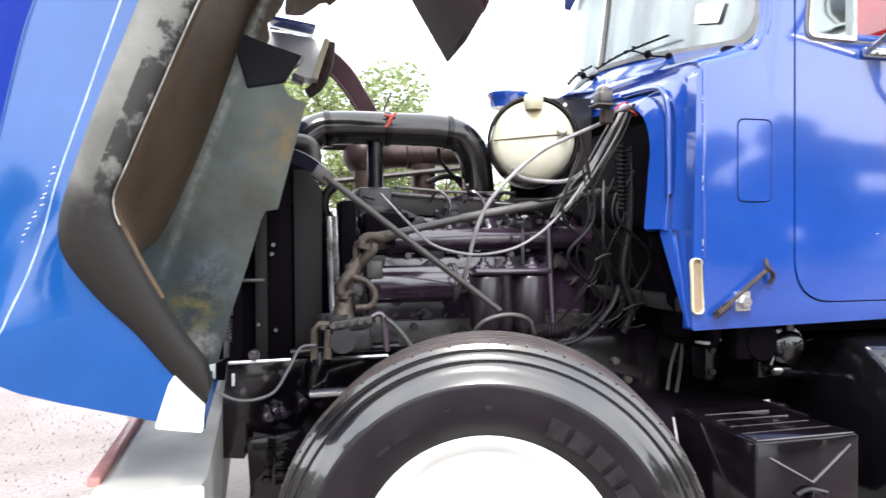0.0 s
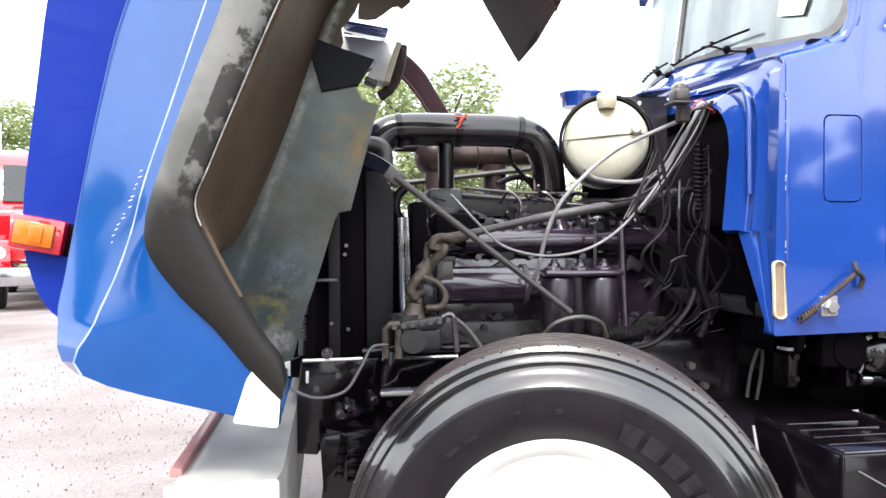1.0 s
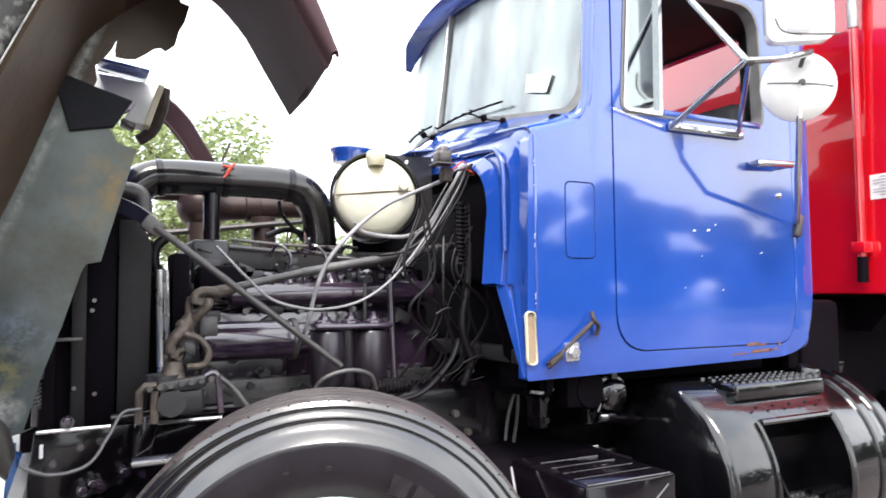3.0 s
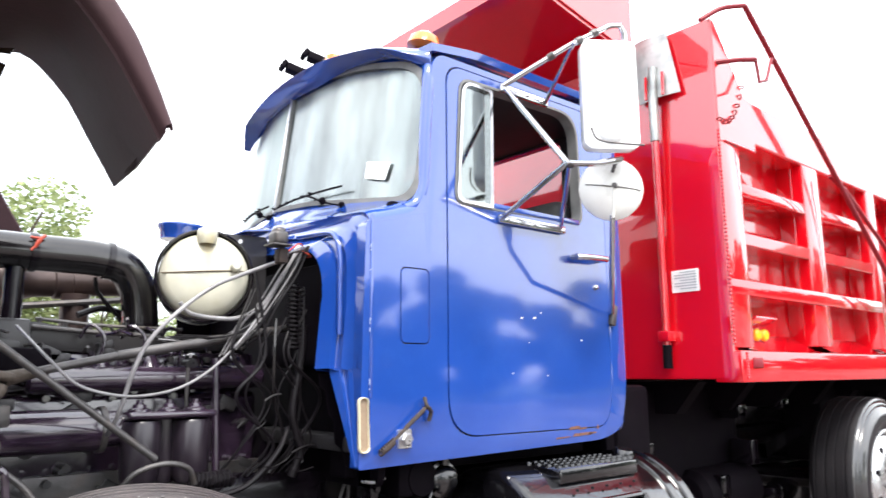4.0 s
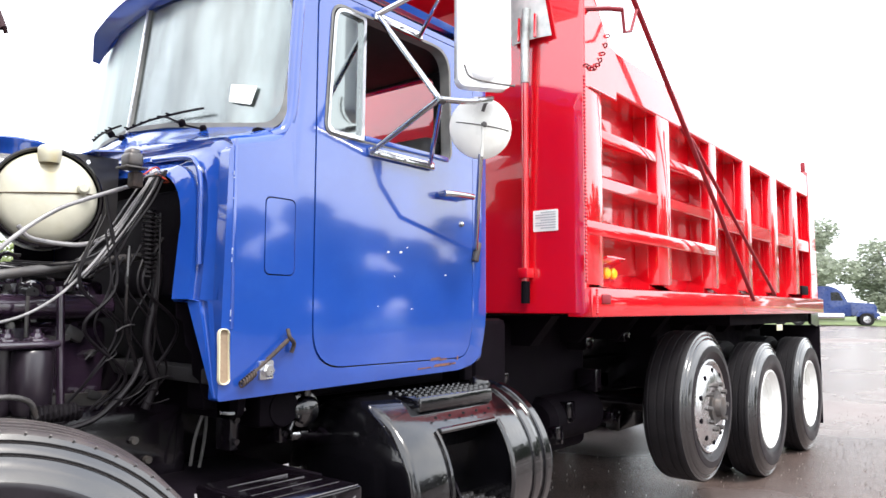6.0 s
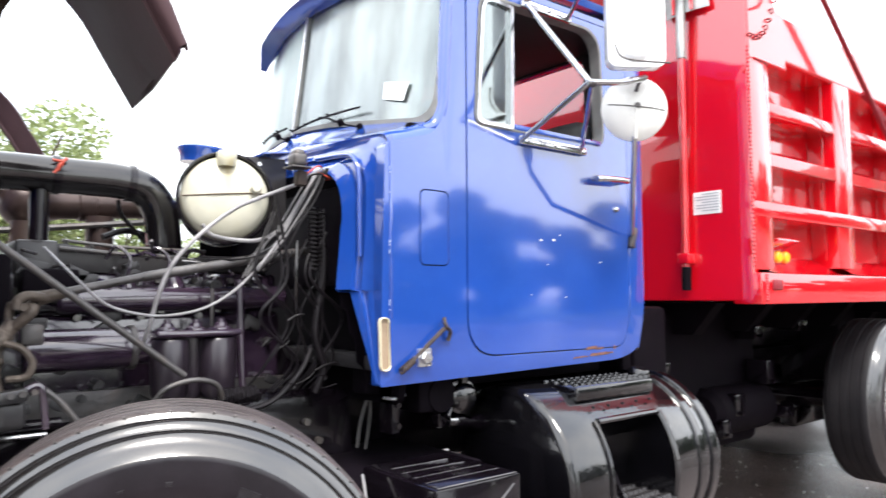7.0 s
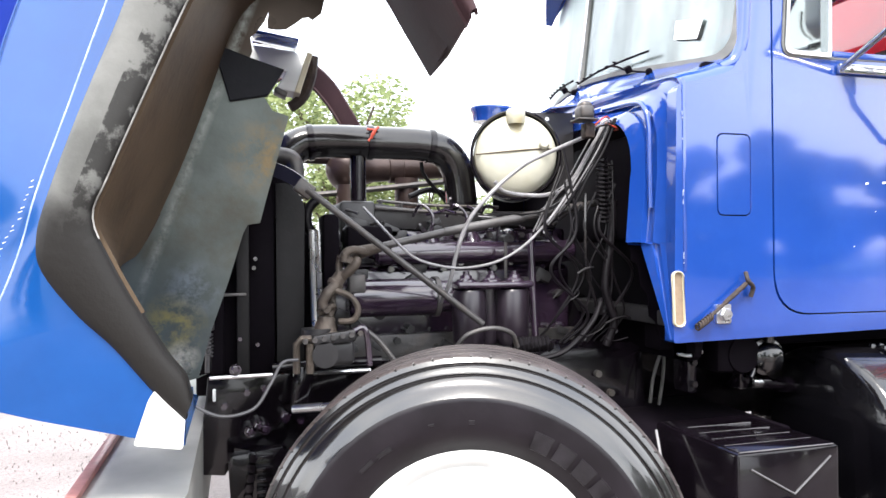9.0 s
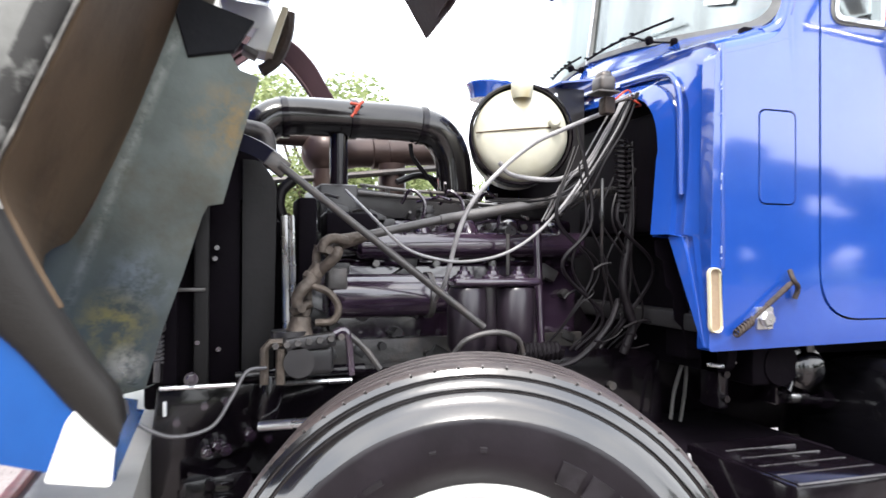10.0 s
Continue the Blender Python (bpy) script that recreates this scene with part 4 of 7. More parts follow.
# ---- dump body
DX0, DX1, DY0, DY1 = 3.05, 8.05, 1.60, 4.04
BAYS = [(3.235, 3.94), (4.13, 4.84), (4.97, 5.58), (5.76, 6.33), (6.53, 7.05), (7.25, 7.68)]
for y_, th_ in ((DY0 + 0.145, 0.02), (DY1 - 0.09, 0.02)):
    part("side_sheet", plate([(3.075, 1.36), (8.00, 1.36), (8.00, 2.60), (3.33, 2.60), (3.075, 2.92)], [], xz(y_), th_), RED, truck, "glossy red steel dump body side", angle=14)
part("corner_gusset", plate([(3.058, 2.34), (3.40, 2.34), (3.40, 2.605), (3.33, 2.615), (3.08, 2.940), (3.058, 2.940)], [], xz(DY0 - 0.006), 0.03, 0.003), RED, truck, angle=14)
part("front_wall", plate([(DY0, 1.24), (DY1, 1.24), (DY1, 2.95), (DY0, 2.95)], [], lambda u, v, w: (DX0 + w, u, v), 0.04, 0.006), RED, truck, "glossy red dump body front wall", angle=14)
part("front_corner_post", box(3.055, BAYS[0][0], DY0 - 0.003, DY0 + 0.16, 1.38, 2.40, 0.006), RED, truck)
for (_, x0), (x1, _) in zip(BAYS, BAYS[1:]):
    part("side_post", box(x0, x1, DY0, DY0 + 0.16, 1.40, 2.39, 0.008), RED, truck)
for x0, x1 in BAYS:
    # weld line up the side of the post that closes the bay
    part("weld_bead", tube([(x1 - 0.001, DY0 + 0.068, 1.44 + 0.02 * k) for k in range(48)], 0.003, 6, smooth_path=False, ring=0.002), RED, truck)
part("end_post", plate([(7.68, 1.36), (7.96, 1.36), (7.90, 2.62), (7.68, 2.62)], [], xz(DY0 - 0.005), 0.13, 0.01), RED, truck, angle=14)
part("tail_pin", box(7.70, 7.74, DY0 + 0.02, DY0 + 0.06, 2.60, 2.72, 0.006), RED_DULL, truck)
part("top_rail", plate([(3.33, 2.385), (7.95, 2.36), (7.95, 2.58), (3.33, 2.615)], [], xz(DY0), 0.17, 0.012), RED, truck, angle=14)
part("top_rail", box(3.33, 7.95, DY1 - 0.1, DY1, 2.36, 2.60, 0.012), RED, truck)
part("bottom_rail", box(3.05, DX1, DY0 - 0.035, DY0 + 0.10, 1.225, 1.365, 0.008), RED, truck)


def slanted_rail(x0, x1, z_back, z_top, z_low):
    """A side rail whose upper face slopes out from the sheet to the flush front."""
    y0, y1 = DY0 + 0.002, DY0 + 0.15
    return loft([[(x, y1, z_low) for x in (x0, x1)], [(x, y0 + 0.006, z_low) for x in (x0, x1)], [(x, y0, z_low + 0.006) for x in (x0, x1)], [(x, y0, z_top - 0.006) for x in (x0, x1)], [(x, y0 + 0.008, z_top) for x in (x0, x1)], [(x, y1, z_back) for x in (x0, x1)]])


for i, (a, b) in enumerate(BAYS):
    # sloping dirt shelf at the foot of each bay
    part("dirt_shelf", loft([[(a, DY0 - 0.03, 1.366), (b, DY0 - 0.03, 1.366)], [(a, DY0 + 0.02, 1.376), (b, DY0 + 0.02, 1.376)], [(a, DY0 + 0.148, 1.455), (b, DY0 + 0.148, 1.455)]]), RED, truck)
    if i < 2:
        part("side_rail", box(a, b, DY0 + 0.003, DY0 + 0.15, 2.105, 2.165, 0.006), RED, truck)
        part("side_rail", slanted_rail(a, b, 1.995, 1.925, 1.86), RED, truck)
    else:
        part("side_rail", slanted_rail(a, b, 1.99, 1.925, 1.815), RED, truck)
part("side_rail", box(3.06, 4.90, DY0 - 0.006, DY0 + 0.15, 1.62, 1.69, 0.006), RED, truck)
part("weld_bead", tube([(3.09, DY0 - 0.037, 1.24 + 0.006 * k) for k in range(21)], 0.005, 6, smooth_path=False, ring=0.004), RED, truck)
part("weld_bead", tube([(3.054, DY0 - 0.002, 1.39 + 0.009 * k) for k in range(112)], 0.004, 6, smooth_path=False, ring=0.004), RED, truck)
part("weld_bead", tube([(3.10 + 0.016 * k, DY0 - 0.008, 2.345) for k in range(19)], 0.003, 6, smooth_path=False, ring=0.003), RED, truck)
part("bed_floor", box(3.08, 8.00, DY0 + 0.08, DY1 - 0.08, 1.30, 1.36, 0.004), RED_DULL, truck)
part("tailgate", box(7.98, 8.04, DY0 + 0.06, DY1 - 0.06, 1.30, 2.60, 0.01), RED, truck)
for k in range(9):
    x = 3.35 + 0.54 * k
    part("floor_bearer", plate([(DY0 + 0.36, 1.225), (DY0 + 0.50, 1.06), (DY1 - 0.50, 1.06), (DY1 - 0.36, 1.225)], [], lambda u, v, w, x=x: (x + w, u, v), 0.09, 0.004), BLACK_MATT, truck, angle=14)
for y in (2.42, 3.20):
    part("body_sill", box(3.1, 7.95, y, y + 0.09, 0.93, 1.225, 0.006), BLACK, truck)
# reflector pair, sticker, box light
for x in (3.40, 3.475):
    part("round_reflector", lathe([(0, -0.012), (0.022, -0.010), (0.030, -0.002), (0.030, 0.01)], (x, DY0 + 0.06, 1.448), (0, 1, 0), 20), YELLOW, truck, "yellow round side reflector")
part("reflector_bracket", obox((3.42, DY0 + 0.07, 1.503), (0.22, 0.12, 0.012), (-25, 0, 0), 0.003), RED, truck)
part("side_lamp", box(3.14, 3.23, DY0 - 0.042, DY0 - 0.03, 1.29, 1.335, 0.004), RED_DULL, truck)
part("tail_light_box", box(7.32, 7.58, DY0 + 0.0, DY0 + 0.07, 1.40, 1.485, 0.008), BLACK_MATT, truck)
st = part("certificate_sticker", plate(rounded([(1.745, 1.646), (1.886, 1.646), (1.886, 1.752), (1.745, 1.752)], 0.004), [], lambda u, v, w: (DX0 - 0.003 + w, u, v), 0.002), PAPER, truck, "white printed sticker", angle=14)
pr = bmesh.new()
for k in range(7):
    box(DX0 - 0.005, DX0 - 0.003, 1.757, 1.757 + (0.115 if k % 3 else 0.085), 1.738 - 0.013 * k, 1.743 - 0.013 * k, 0, bm=pr)
part("sticker_print", pr, PRINT, st)
# cab guard
cg = loft([[(3.06, 2.05, 2.93), (3.06, 3.62, 2.93)], [(2.60, 2.05, 3.01), (2.60, 3.62, 3.01)], [(2.27, 2.05, 3.077), (2.27, 3.62, 3.077)], [(2.255, 2.05, 3.14), (2.255, 3.62, 3.14)]])
part("cab_guard", thick(cg, 0.02), RED, truck, "red sheet steel cab guard over the roof")
for y in (2.04, 3.61):
    part("guard_gusset", plate([(3.06, 2.92), (2.27, 3.075), (2.25, 3.18), (3.06, 3.30)], [], xz(y), 0.012, 0.002), RED, truck, angle=14)
# tarp arms and crank
arm = tube([(5.40, 1.50, 1.33), (3.47, 1.50, 2.834), (3.215, 1.50, 3.03)], 0.0145, 10, smooth_path=False)
tube([(3.215, 1.50, 3.03), (3.10, 1.56, 3.00), (3.0, 1.62, 2.93)], 0.012, 8, arm)
part("tarp_arm", arm, RED_DULL, truck, "long red tarp arm")
part("tarp_arm", tube([(6.05, 1.52, 1.38), (4.32, 1.53, 2.29), (4.20, 1.56, 2.36)], 0.0125, 10, smooth_path=False), RED_DULL, truck)
crk = tube([(3.06, 1.62, 2.73), (3.16, 1.52, 2.74), (3.24, 1.48, 2.75)], 0.013, 8, smooth_path=False)
tube([(3.24, 1.48, 2.75), (3.26, 1.48, 2.64), (3.36, 1.49, 2.68), (3.46, 1.50, 2.83)], 0.009, 8, crk, smooth_path=False)
part("tarp_crank", crk, RED_DULL, truck)
chain = None
for k in range(9):
    t = k / 8
    p = Vector((3.06 + 0.24 * t, DY0 - 0.01, 2.44 + 0.22 * t * t - 0.02 * math.sin(math.pi * t)))
    q = lathe([(0.012 + 0.004 * math.cos(a), 0.004 * math.sin(a)) for a in [m * math.tau / 6 for m in range(7)]], p, (0.3, 1 if k % 2 else 0.1, 0.5 if k % 2 else 1), 10)
    chain = part("tarp_chain" if chain is None else "chain_link", q, RED_DULL, truck if chain is None else chain_top)
    chain_top = chain if k == 0 else chain_top
# mud flaps, suspension, tanks under the body
part("mud_flap", box(8.10, 8.12, 1.62, 2.2, 0.12, 1.1, 0.004), BLACK_MATT, truck, "black rubber mud flap")
part("flap_bracket", plate([(7.80, 1.222), (8.12, 1.222), (8.17, 1.02), (8.15, 0.25), (8.11, 0.25), (8.10, 1.08), (7.80, 1.12)], [], xz(1.63), 0.03, 0.004), BLACK, truck, angle=14)
part("fender_strip", box(5.5, 8.08, 1.70, 2.3, 1.14, 1.222, 0.004), BLACK_MATT, truck)
part("yellow_tag", box(6.42, 6.58, 1.60, 1.61, 1.085, 1.135, 0.003), PALE, truck)
for x in (5.3, 6.8):
    part("walking_beam", obox((x + 0.0, 2.25, 0.50), (1.3, 0.12, 0.16), (0, 0, 0), 0.03), BLACK, truck)
    part("spring_pack", loft([[(x - 0.6 + 0.1 * k, y, 0.72 + 0.10 * math.sin(math.pi * k / 12) + dz) for k in range(13)] for y, dz in ((2.3, 0), (2.4, 0), (2.4, 0.09), (2.3, 0.09), (2.3, 0))]), BLACK, truck)
part("hydraulic_tank", box(2.72, 2.98, 2.0, 3.4, 0.80, 1.215, 0.03), BLACK_MATT, truck, "black tank behind the cab")
for k in range(5):
    part("tank_rib", box(2.66, 2.72, 2.02 + 0.28 * k, 2.06 + 0.28 * k, 0.84, 1.20, 0.008), BLACK_MATT, truck)
atk = lathe([(0, 0), (0.10, 0.01), (0.135, 0.05), (0.135, 0.6), (0.10, 0.64), (0, 0.65)], (3.55, 2.2, 0.62), (1, 0, 0), 28)
part("air_tank", atk, BLACK_MATT, truck)
for k in range(9):
    x, z = 2.95 + 0.19 * k + rs.uniform(-0.05, 0.05), rs.uniform(0.50, 1.05)
    q = box(x, x + rs.uniform(0.04, 0.12), 2.06, 2.20, z, z + rs.uniform(0.04, 0.14), 0.01)
    rod((x + 0.02, 2.06, z + 0.02), (x + 0.02, 2.035, z + 0.02), 0.013, 6, bm=q)
    part("chassis_fitting", q, BLACK, truck)
part("chassis_hose", tube([(2.90, 2.06, 0.80), (3.2, 2.04, 0.60), (3.35, 2.06, 0.45)], 0.012, 8), CABLE_BLACK, truck)
part("drive_shaft", rod((1.6, YC, 0.66), (6.0, YC, 0.52), 0.06, 16), BLACK, truck)
# Two near-black boxes added to stand for the deep shade under the body.
part("underbody_dark_fill", box(2.98, 4.22, 2.22, 3.40, 0.40, 1.20, 0.05, 3), BLACK_MATT, truck)
part("bogie_dark_fill", box(5.25, 8.0, 2.16, 3.48, 0.66, 1.20, 0.03), BLACK_MATT, truck)
part("exhaust_clamp", rod((3.15, 2.05, 0.66), (3.30, 2.05, 0.62), 0.07, 20, chamfer=0.01), ALU, truck)

# ---- fuel tank with step recess, and the step box
TX0, TX1, TR, TC = 1.85, 2.77, 0.345, Vector((0, 1.955, 0.592))
XA, XB = 2.05, 2.44
tank_prof = [(0, TX0 - 0.015), (0.18, TX0 - 0.012), (TR - 0.03, TX0), (TR - 0.006, TX0 + 0.012), (TR, TX0 + 0.03)]
tb = lathe(tank_prof + [(TR, XA)], TC, (1, 0, 0), 64)
lathe([(TR, XB), (TR, TX1 - 0.03), (TR - 0.006, TX1 - 0.012), (TR - 0.03, TX1), (0, TX1 + 0.015)], TC, (1, 0, 0), 64, tb)
# the middle has its near side cut out for a step


def on_tank(deg, rad=TR):
    return TC.y + rad * math.cos(radians(deg)), TC.z + rad * math.sin(radians(deg))


skin = [on_tank(a) for a in range(200, 500, 6)] + [on_tank(140)]
loft([[(XA, y, z) for y, z in skin], [(XB, y, z) for y, z in skin]], tb)
tank = part("fuel_tank", tb, TANKBLACK, truck, "glossy black cylindrical fuel tank with step recess", angle=50)
notch = [on_tank(140), (TC.y - 0.12, TC.z + 0.12), (TC.y - 0.10, TC.z - 0.08), (TC.y - 0.12, TC.z - 0.10), on_tank(200)]
part("step_recess", loft([[(XA, y, z) for y, z in notch], [(XB, y, z) for y, z in notch]]), TANKBLACK, tank)
seg_out = [on_tank(a) for a in range(140, 201, 4)]
for x in (XA, XB):
    q = bmesh.new()
    q.faces.new([q.verts.new((x, y, z)) for y, z in notch[:4] + seg_out[::-1]])
    part("recess_cheek", q, TANKBLACK, tank)
part("recess_rim", tube([(XA + 0.02, *on_tank(140, TR + 0.002)), (XB - 0.02, *on_tank(140, TR + 0.002))], 0.012, 8, smooth_path=False), TANKBLACK, tank)
for x in (XA, XB):
    part("recess_rim", tube([(x, *on_tank(a, TR + 0.001)) for a in range(140, 201, 6)], 0.012, 8, smooth_path=False), TANKBLACK, tank)
brc = plate([(TC.y - 0.13, TC.z + 0.11), (TC.y - 0.10, TC.z - 0.08), (TC.y - 0.25, TC.z - 0.09)], [], lambda u, v, w: ((XA + XB) / 2 + w, u, v), 0.012)
part("recess_web", brc, BLACK, tank)
tread = box(XA + 0.004, XB - 0.004, TC.y - 0.345, TC.y - 0.10, TC.z - 0.115, TC.z - 0.09, 0.004)
for k in range(12):
    for j in range(4):
        lathe([(0.016, 0), (0.012, 0.012), (0.008, 0.012)], (XA + 0.03 + 0.03 * k, TC.y - 0.32 + 0.055 * j, TC.z - 0.09), (0, 0, 1), 8, tread)
part("step_tread", tread, COVER, tank, "worn grey gripped step tread")
top = box(XA - 0.02, XB + 0.06, TC.y - 0.205, TC.y - 0.0, TC.z + 0.285, TC.z + 0.342, 0.012)
for k in range(13):
    for j in range(4):
        lathe([(0.014, 0), (0.011, 0.010), (0.006, 0.010)], (XA + 0.005 + 0.036 * k, TC.y - 0.175 + 0.05 * j, TC.z + 0.341), (0, 0, 1), 8, top)
part("top_step", top, TANKBLACK, tank, "black top step with gripped tread")
for x in (TX1 - 0.15, TX1 - 0.06):
    part("tank_strap", lathe([(TR + 0.001, -0.022), (TR + 0.008, -0.018), (TR + 0.008, 0.018), (TR + 0.001, 0.022)], (x, TC.y, TC.z), (1, 0, 0), 64), TANKBLACK, tank)
part("filler_cap", lathe([(0, 0.05), (0.035, 0.048), (0.045, 0.035), (0.045, 0)], (XB + 0.10, TC.y - 0.10, TC.z + TR - 0.02), (0, -0.25, 1), 20), TANKBLACK, tank)
for k in range(5):
    part("top_bolt", rod((XA + 0.03 + 0.085 * k, TC.y - 0.235, TC.z + 0.268), (XA + 0.03 + 0.085 * k, TC.y - 0.243, TC.z + 0.268), 0.005, 8), BLACK, tank)
pipe = rod((1.66, 2.05, 0.815), (TX0, 2.05, 0.792), 0.018, 12)
rod((1.70, 2.05, 0.811), (1.73, 2.05, 0.809), 0.028, 12, bm=pipe)
rod((1.79, 2.05, 0.802), (1.82, 2.05, 0.799), 0.030, 6, bm=pipe)
part("fuel_pipe", pipe, BLACK, truck)
part("pipe_sleeve", rod((1.665, 2.045, 0.8165), (1.70, 2.045, 0.8125), 0.0195, 12), ALU, truck)
vlv = lathe([(0, -0.05), (0.035, -0.048), (0.05, -0.035), (0.05, -0.015), (0.062, -0.012), (0.062, 0.006), (0.05, 0.01), (0.045, 0.05), (0, 0.055)], (1.70, 2.02, 0.905), (0.15, 1, 0), 24)
rod((1.66, 2.02, 0.88), (1.62, 2.0, 0.84), 0.014, 10, bm=vlv)
rod((1.70, 2.0, 0.955), (1.70, 2.0, 0.99), 0.018, 10, bm=vlv)
part("relay_valve", vlv, TANKBLACK, truck)
for x in (1.40, 1.60):
    q = box(x, x + 0.035, 2.02, 2.10, 0.80, 0.985, 0.006)
    for z in (0.83, 0.90, 0.95):
        rod((x + 0.018, 2.022, z), (x + 0.018, 2.005, z), 0.011, 6, bm=q)
    part("cab_hanger", q, BLACK, truck)
part("air_fitting", tube([(1.36, 2.02, 0.93), (1.40, 2.0, 0.925), (1.44, 2.0, 0.935)], 0.006, 8), ALU, truck)

bx = box(1.222, 1.545, 1.555, 1.93, 0.33, 0.742, 0.010)
sbox = part("step_box", bx, BLACK, truck, "black step box with ribbed top")
for k in range(5):
    y = 1.562 + 0.066 * k
    part("tread_rib", tube([(1.232 + 0.008 * k, y, 0.743), (1.53 - 0.012 * k, y, 0.743)], 0.0022, 6, smooth_path=False), ENGINE_GREY, sbox)
part("tread_pad", box(1.232, 1.535, 1.565, 1.86, 0.7415, 0.7445, 0.001), BLACK, sbox)
xb = bmesh.new()
tube([(1.262, 1.552, 0.70), (1.395, 1.552, 0.625), (1.512, 1.552, 0.715)], 0.0032, 6, xb, smooth_path=False)
part("embossed_cross", xb, ENGINE_GREY, sbox)
part("box_strap", tube([(1.34, 1.548, 0.60), (1.375, 1.542, 0.612), (1.43, 1.545, 0.598)], 0.007, 6), BLACK, sbox)
part("box_latch", obox((1.40, 1.545, 0.585), (0.05, 0.02, 0.035), (0, 20, 0), 0.004), BLACK, sbox)
part("box_stay", tube([(1.18, 1.86, 0.735), (1.10, 1.60, 0.36)], 0.004, 8, smooth_path=False), CABLE_GREY, truck)
part("battery_tray", box(1.08, 1.7, 1.90, 2.42, 0.40, 0.70, 0.012), BLACK_MATT, truck)
# ---- tilted hood: near fender with its wheel arch, inner wall, nose and far fender
OUT = [(-0.115, 0.915), (-0.178, 0.977), (-0.258, 1.074), (-0.331, 1.146), (-0.397, 1.235), (-0.407, 1.302), (-0.387, 1.385), (-0.325, 1.56), (-0.243, 1.765), (-0.16, 1.98), (-0.02, 2.16), (0.16, 2.25), (0.33, 2.18), (0.437, 2.07), (0.50, 1.955), (0.565, 1.805)]
INN = [(-0.100, 0.955), (-0.112, 1.005), (-0.150, 1.058), (-0.200, 1.143), (-0.257, 1.254), (-0.291, 1.345), (-0.262, 1.43), (-0.19, 1.605), (-0.118, 1.775), (-0.04, 1.94), (0.06, 2.09), (0.18, 2.165), (0.30, 2.12), (0.40, 2.02), (0.475, 1.91), (0.54, 1.80)]
INB = [(-0.20, 0.87), (-0.275, 0.98), (-0.325, 1.06), (-0.35, 1.14), (-0.345, 1.215), (-0.285, 1.285), (-0.226, 1.399), (-0.155, 1.56), (-0.08, 1.757), (-0.01, 1.95), (0.08, 2.05), (0.20, 2.14), (0.326, 2.205), (0.447, 2.113), (0.53, 1.985), (0.614, 1.848)]
CREASE = [(-0.115, 0.86), (-0.25, 0.892), (-0.545, 0.985), (-0.516, 1.095), (-0.470, 1.195), (-0.436, 1.29), (-0.408, 1.395), (-0.352, 1.555), (-0.277, 1.77), (-0.195, 1.99), (-0.06, 2.18)] + [(x - 0.006, z + 0.008) for x, z in OUT[11:]]
CROWN = [(-0.117, 0.857), (-0.25, 0.885), (-0.577, 0.978), (-0.626, 1.10), (-0.612, 1.20), (-0.592, 1.30), (-0.568, 1.42), (-0.532, 1.59), (-0.478, 1.79), (-0.36, 2.06), (-0.16, 2.26), (0.13, 2.30)] + [(x - 0.004, z + 0.016) for x, z in OUT[12:]]
OUT, CREASE, CROWN = ([(x if x > -0.1 else -0.1 + (x + 0.1) * 0.96, z) for x, z in ln] for ln in (OUT, CREASE, CROWN))
CROWN_IN = [(x - 0.02, z + 0.01) for x, z in CROWN[:11]] + [(x + 0.004, z + 0.016) for x, z in INB[11:]]


def at(line, y, d=0.0):
    return [(x, y, z) for x, z in spline2(line)]


SHIFT = [0.0, 0.0]


def spline2(line, per=4):
    return [(p.x + SHIFT[0], p.z + SHIFT[1]) for p in spline([(x, 0, z) for x, z in line], per)]


def round_end(lines_, keep):
    """Rounds the free end of a fender: each line keeps a share of its last stretch."""
    for q_, k_ in zip(lines_, keep):
        a, b = Vector(q_[-4]), Vector(q_[-1])
        for i_ in (1, 2, 3):
            q_[-4 + i_] = tuple(a.lerp(b, i_ / 3 * k_))


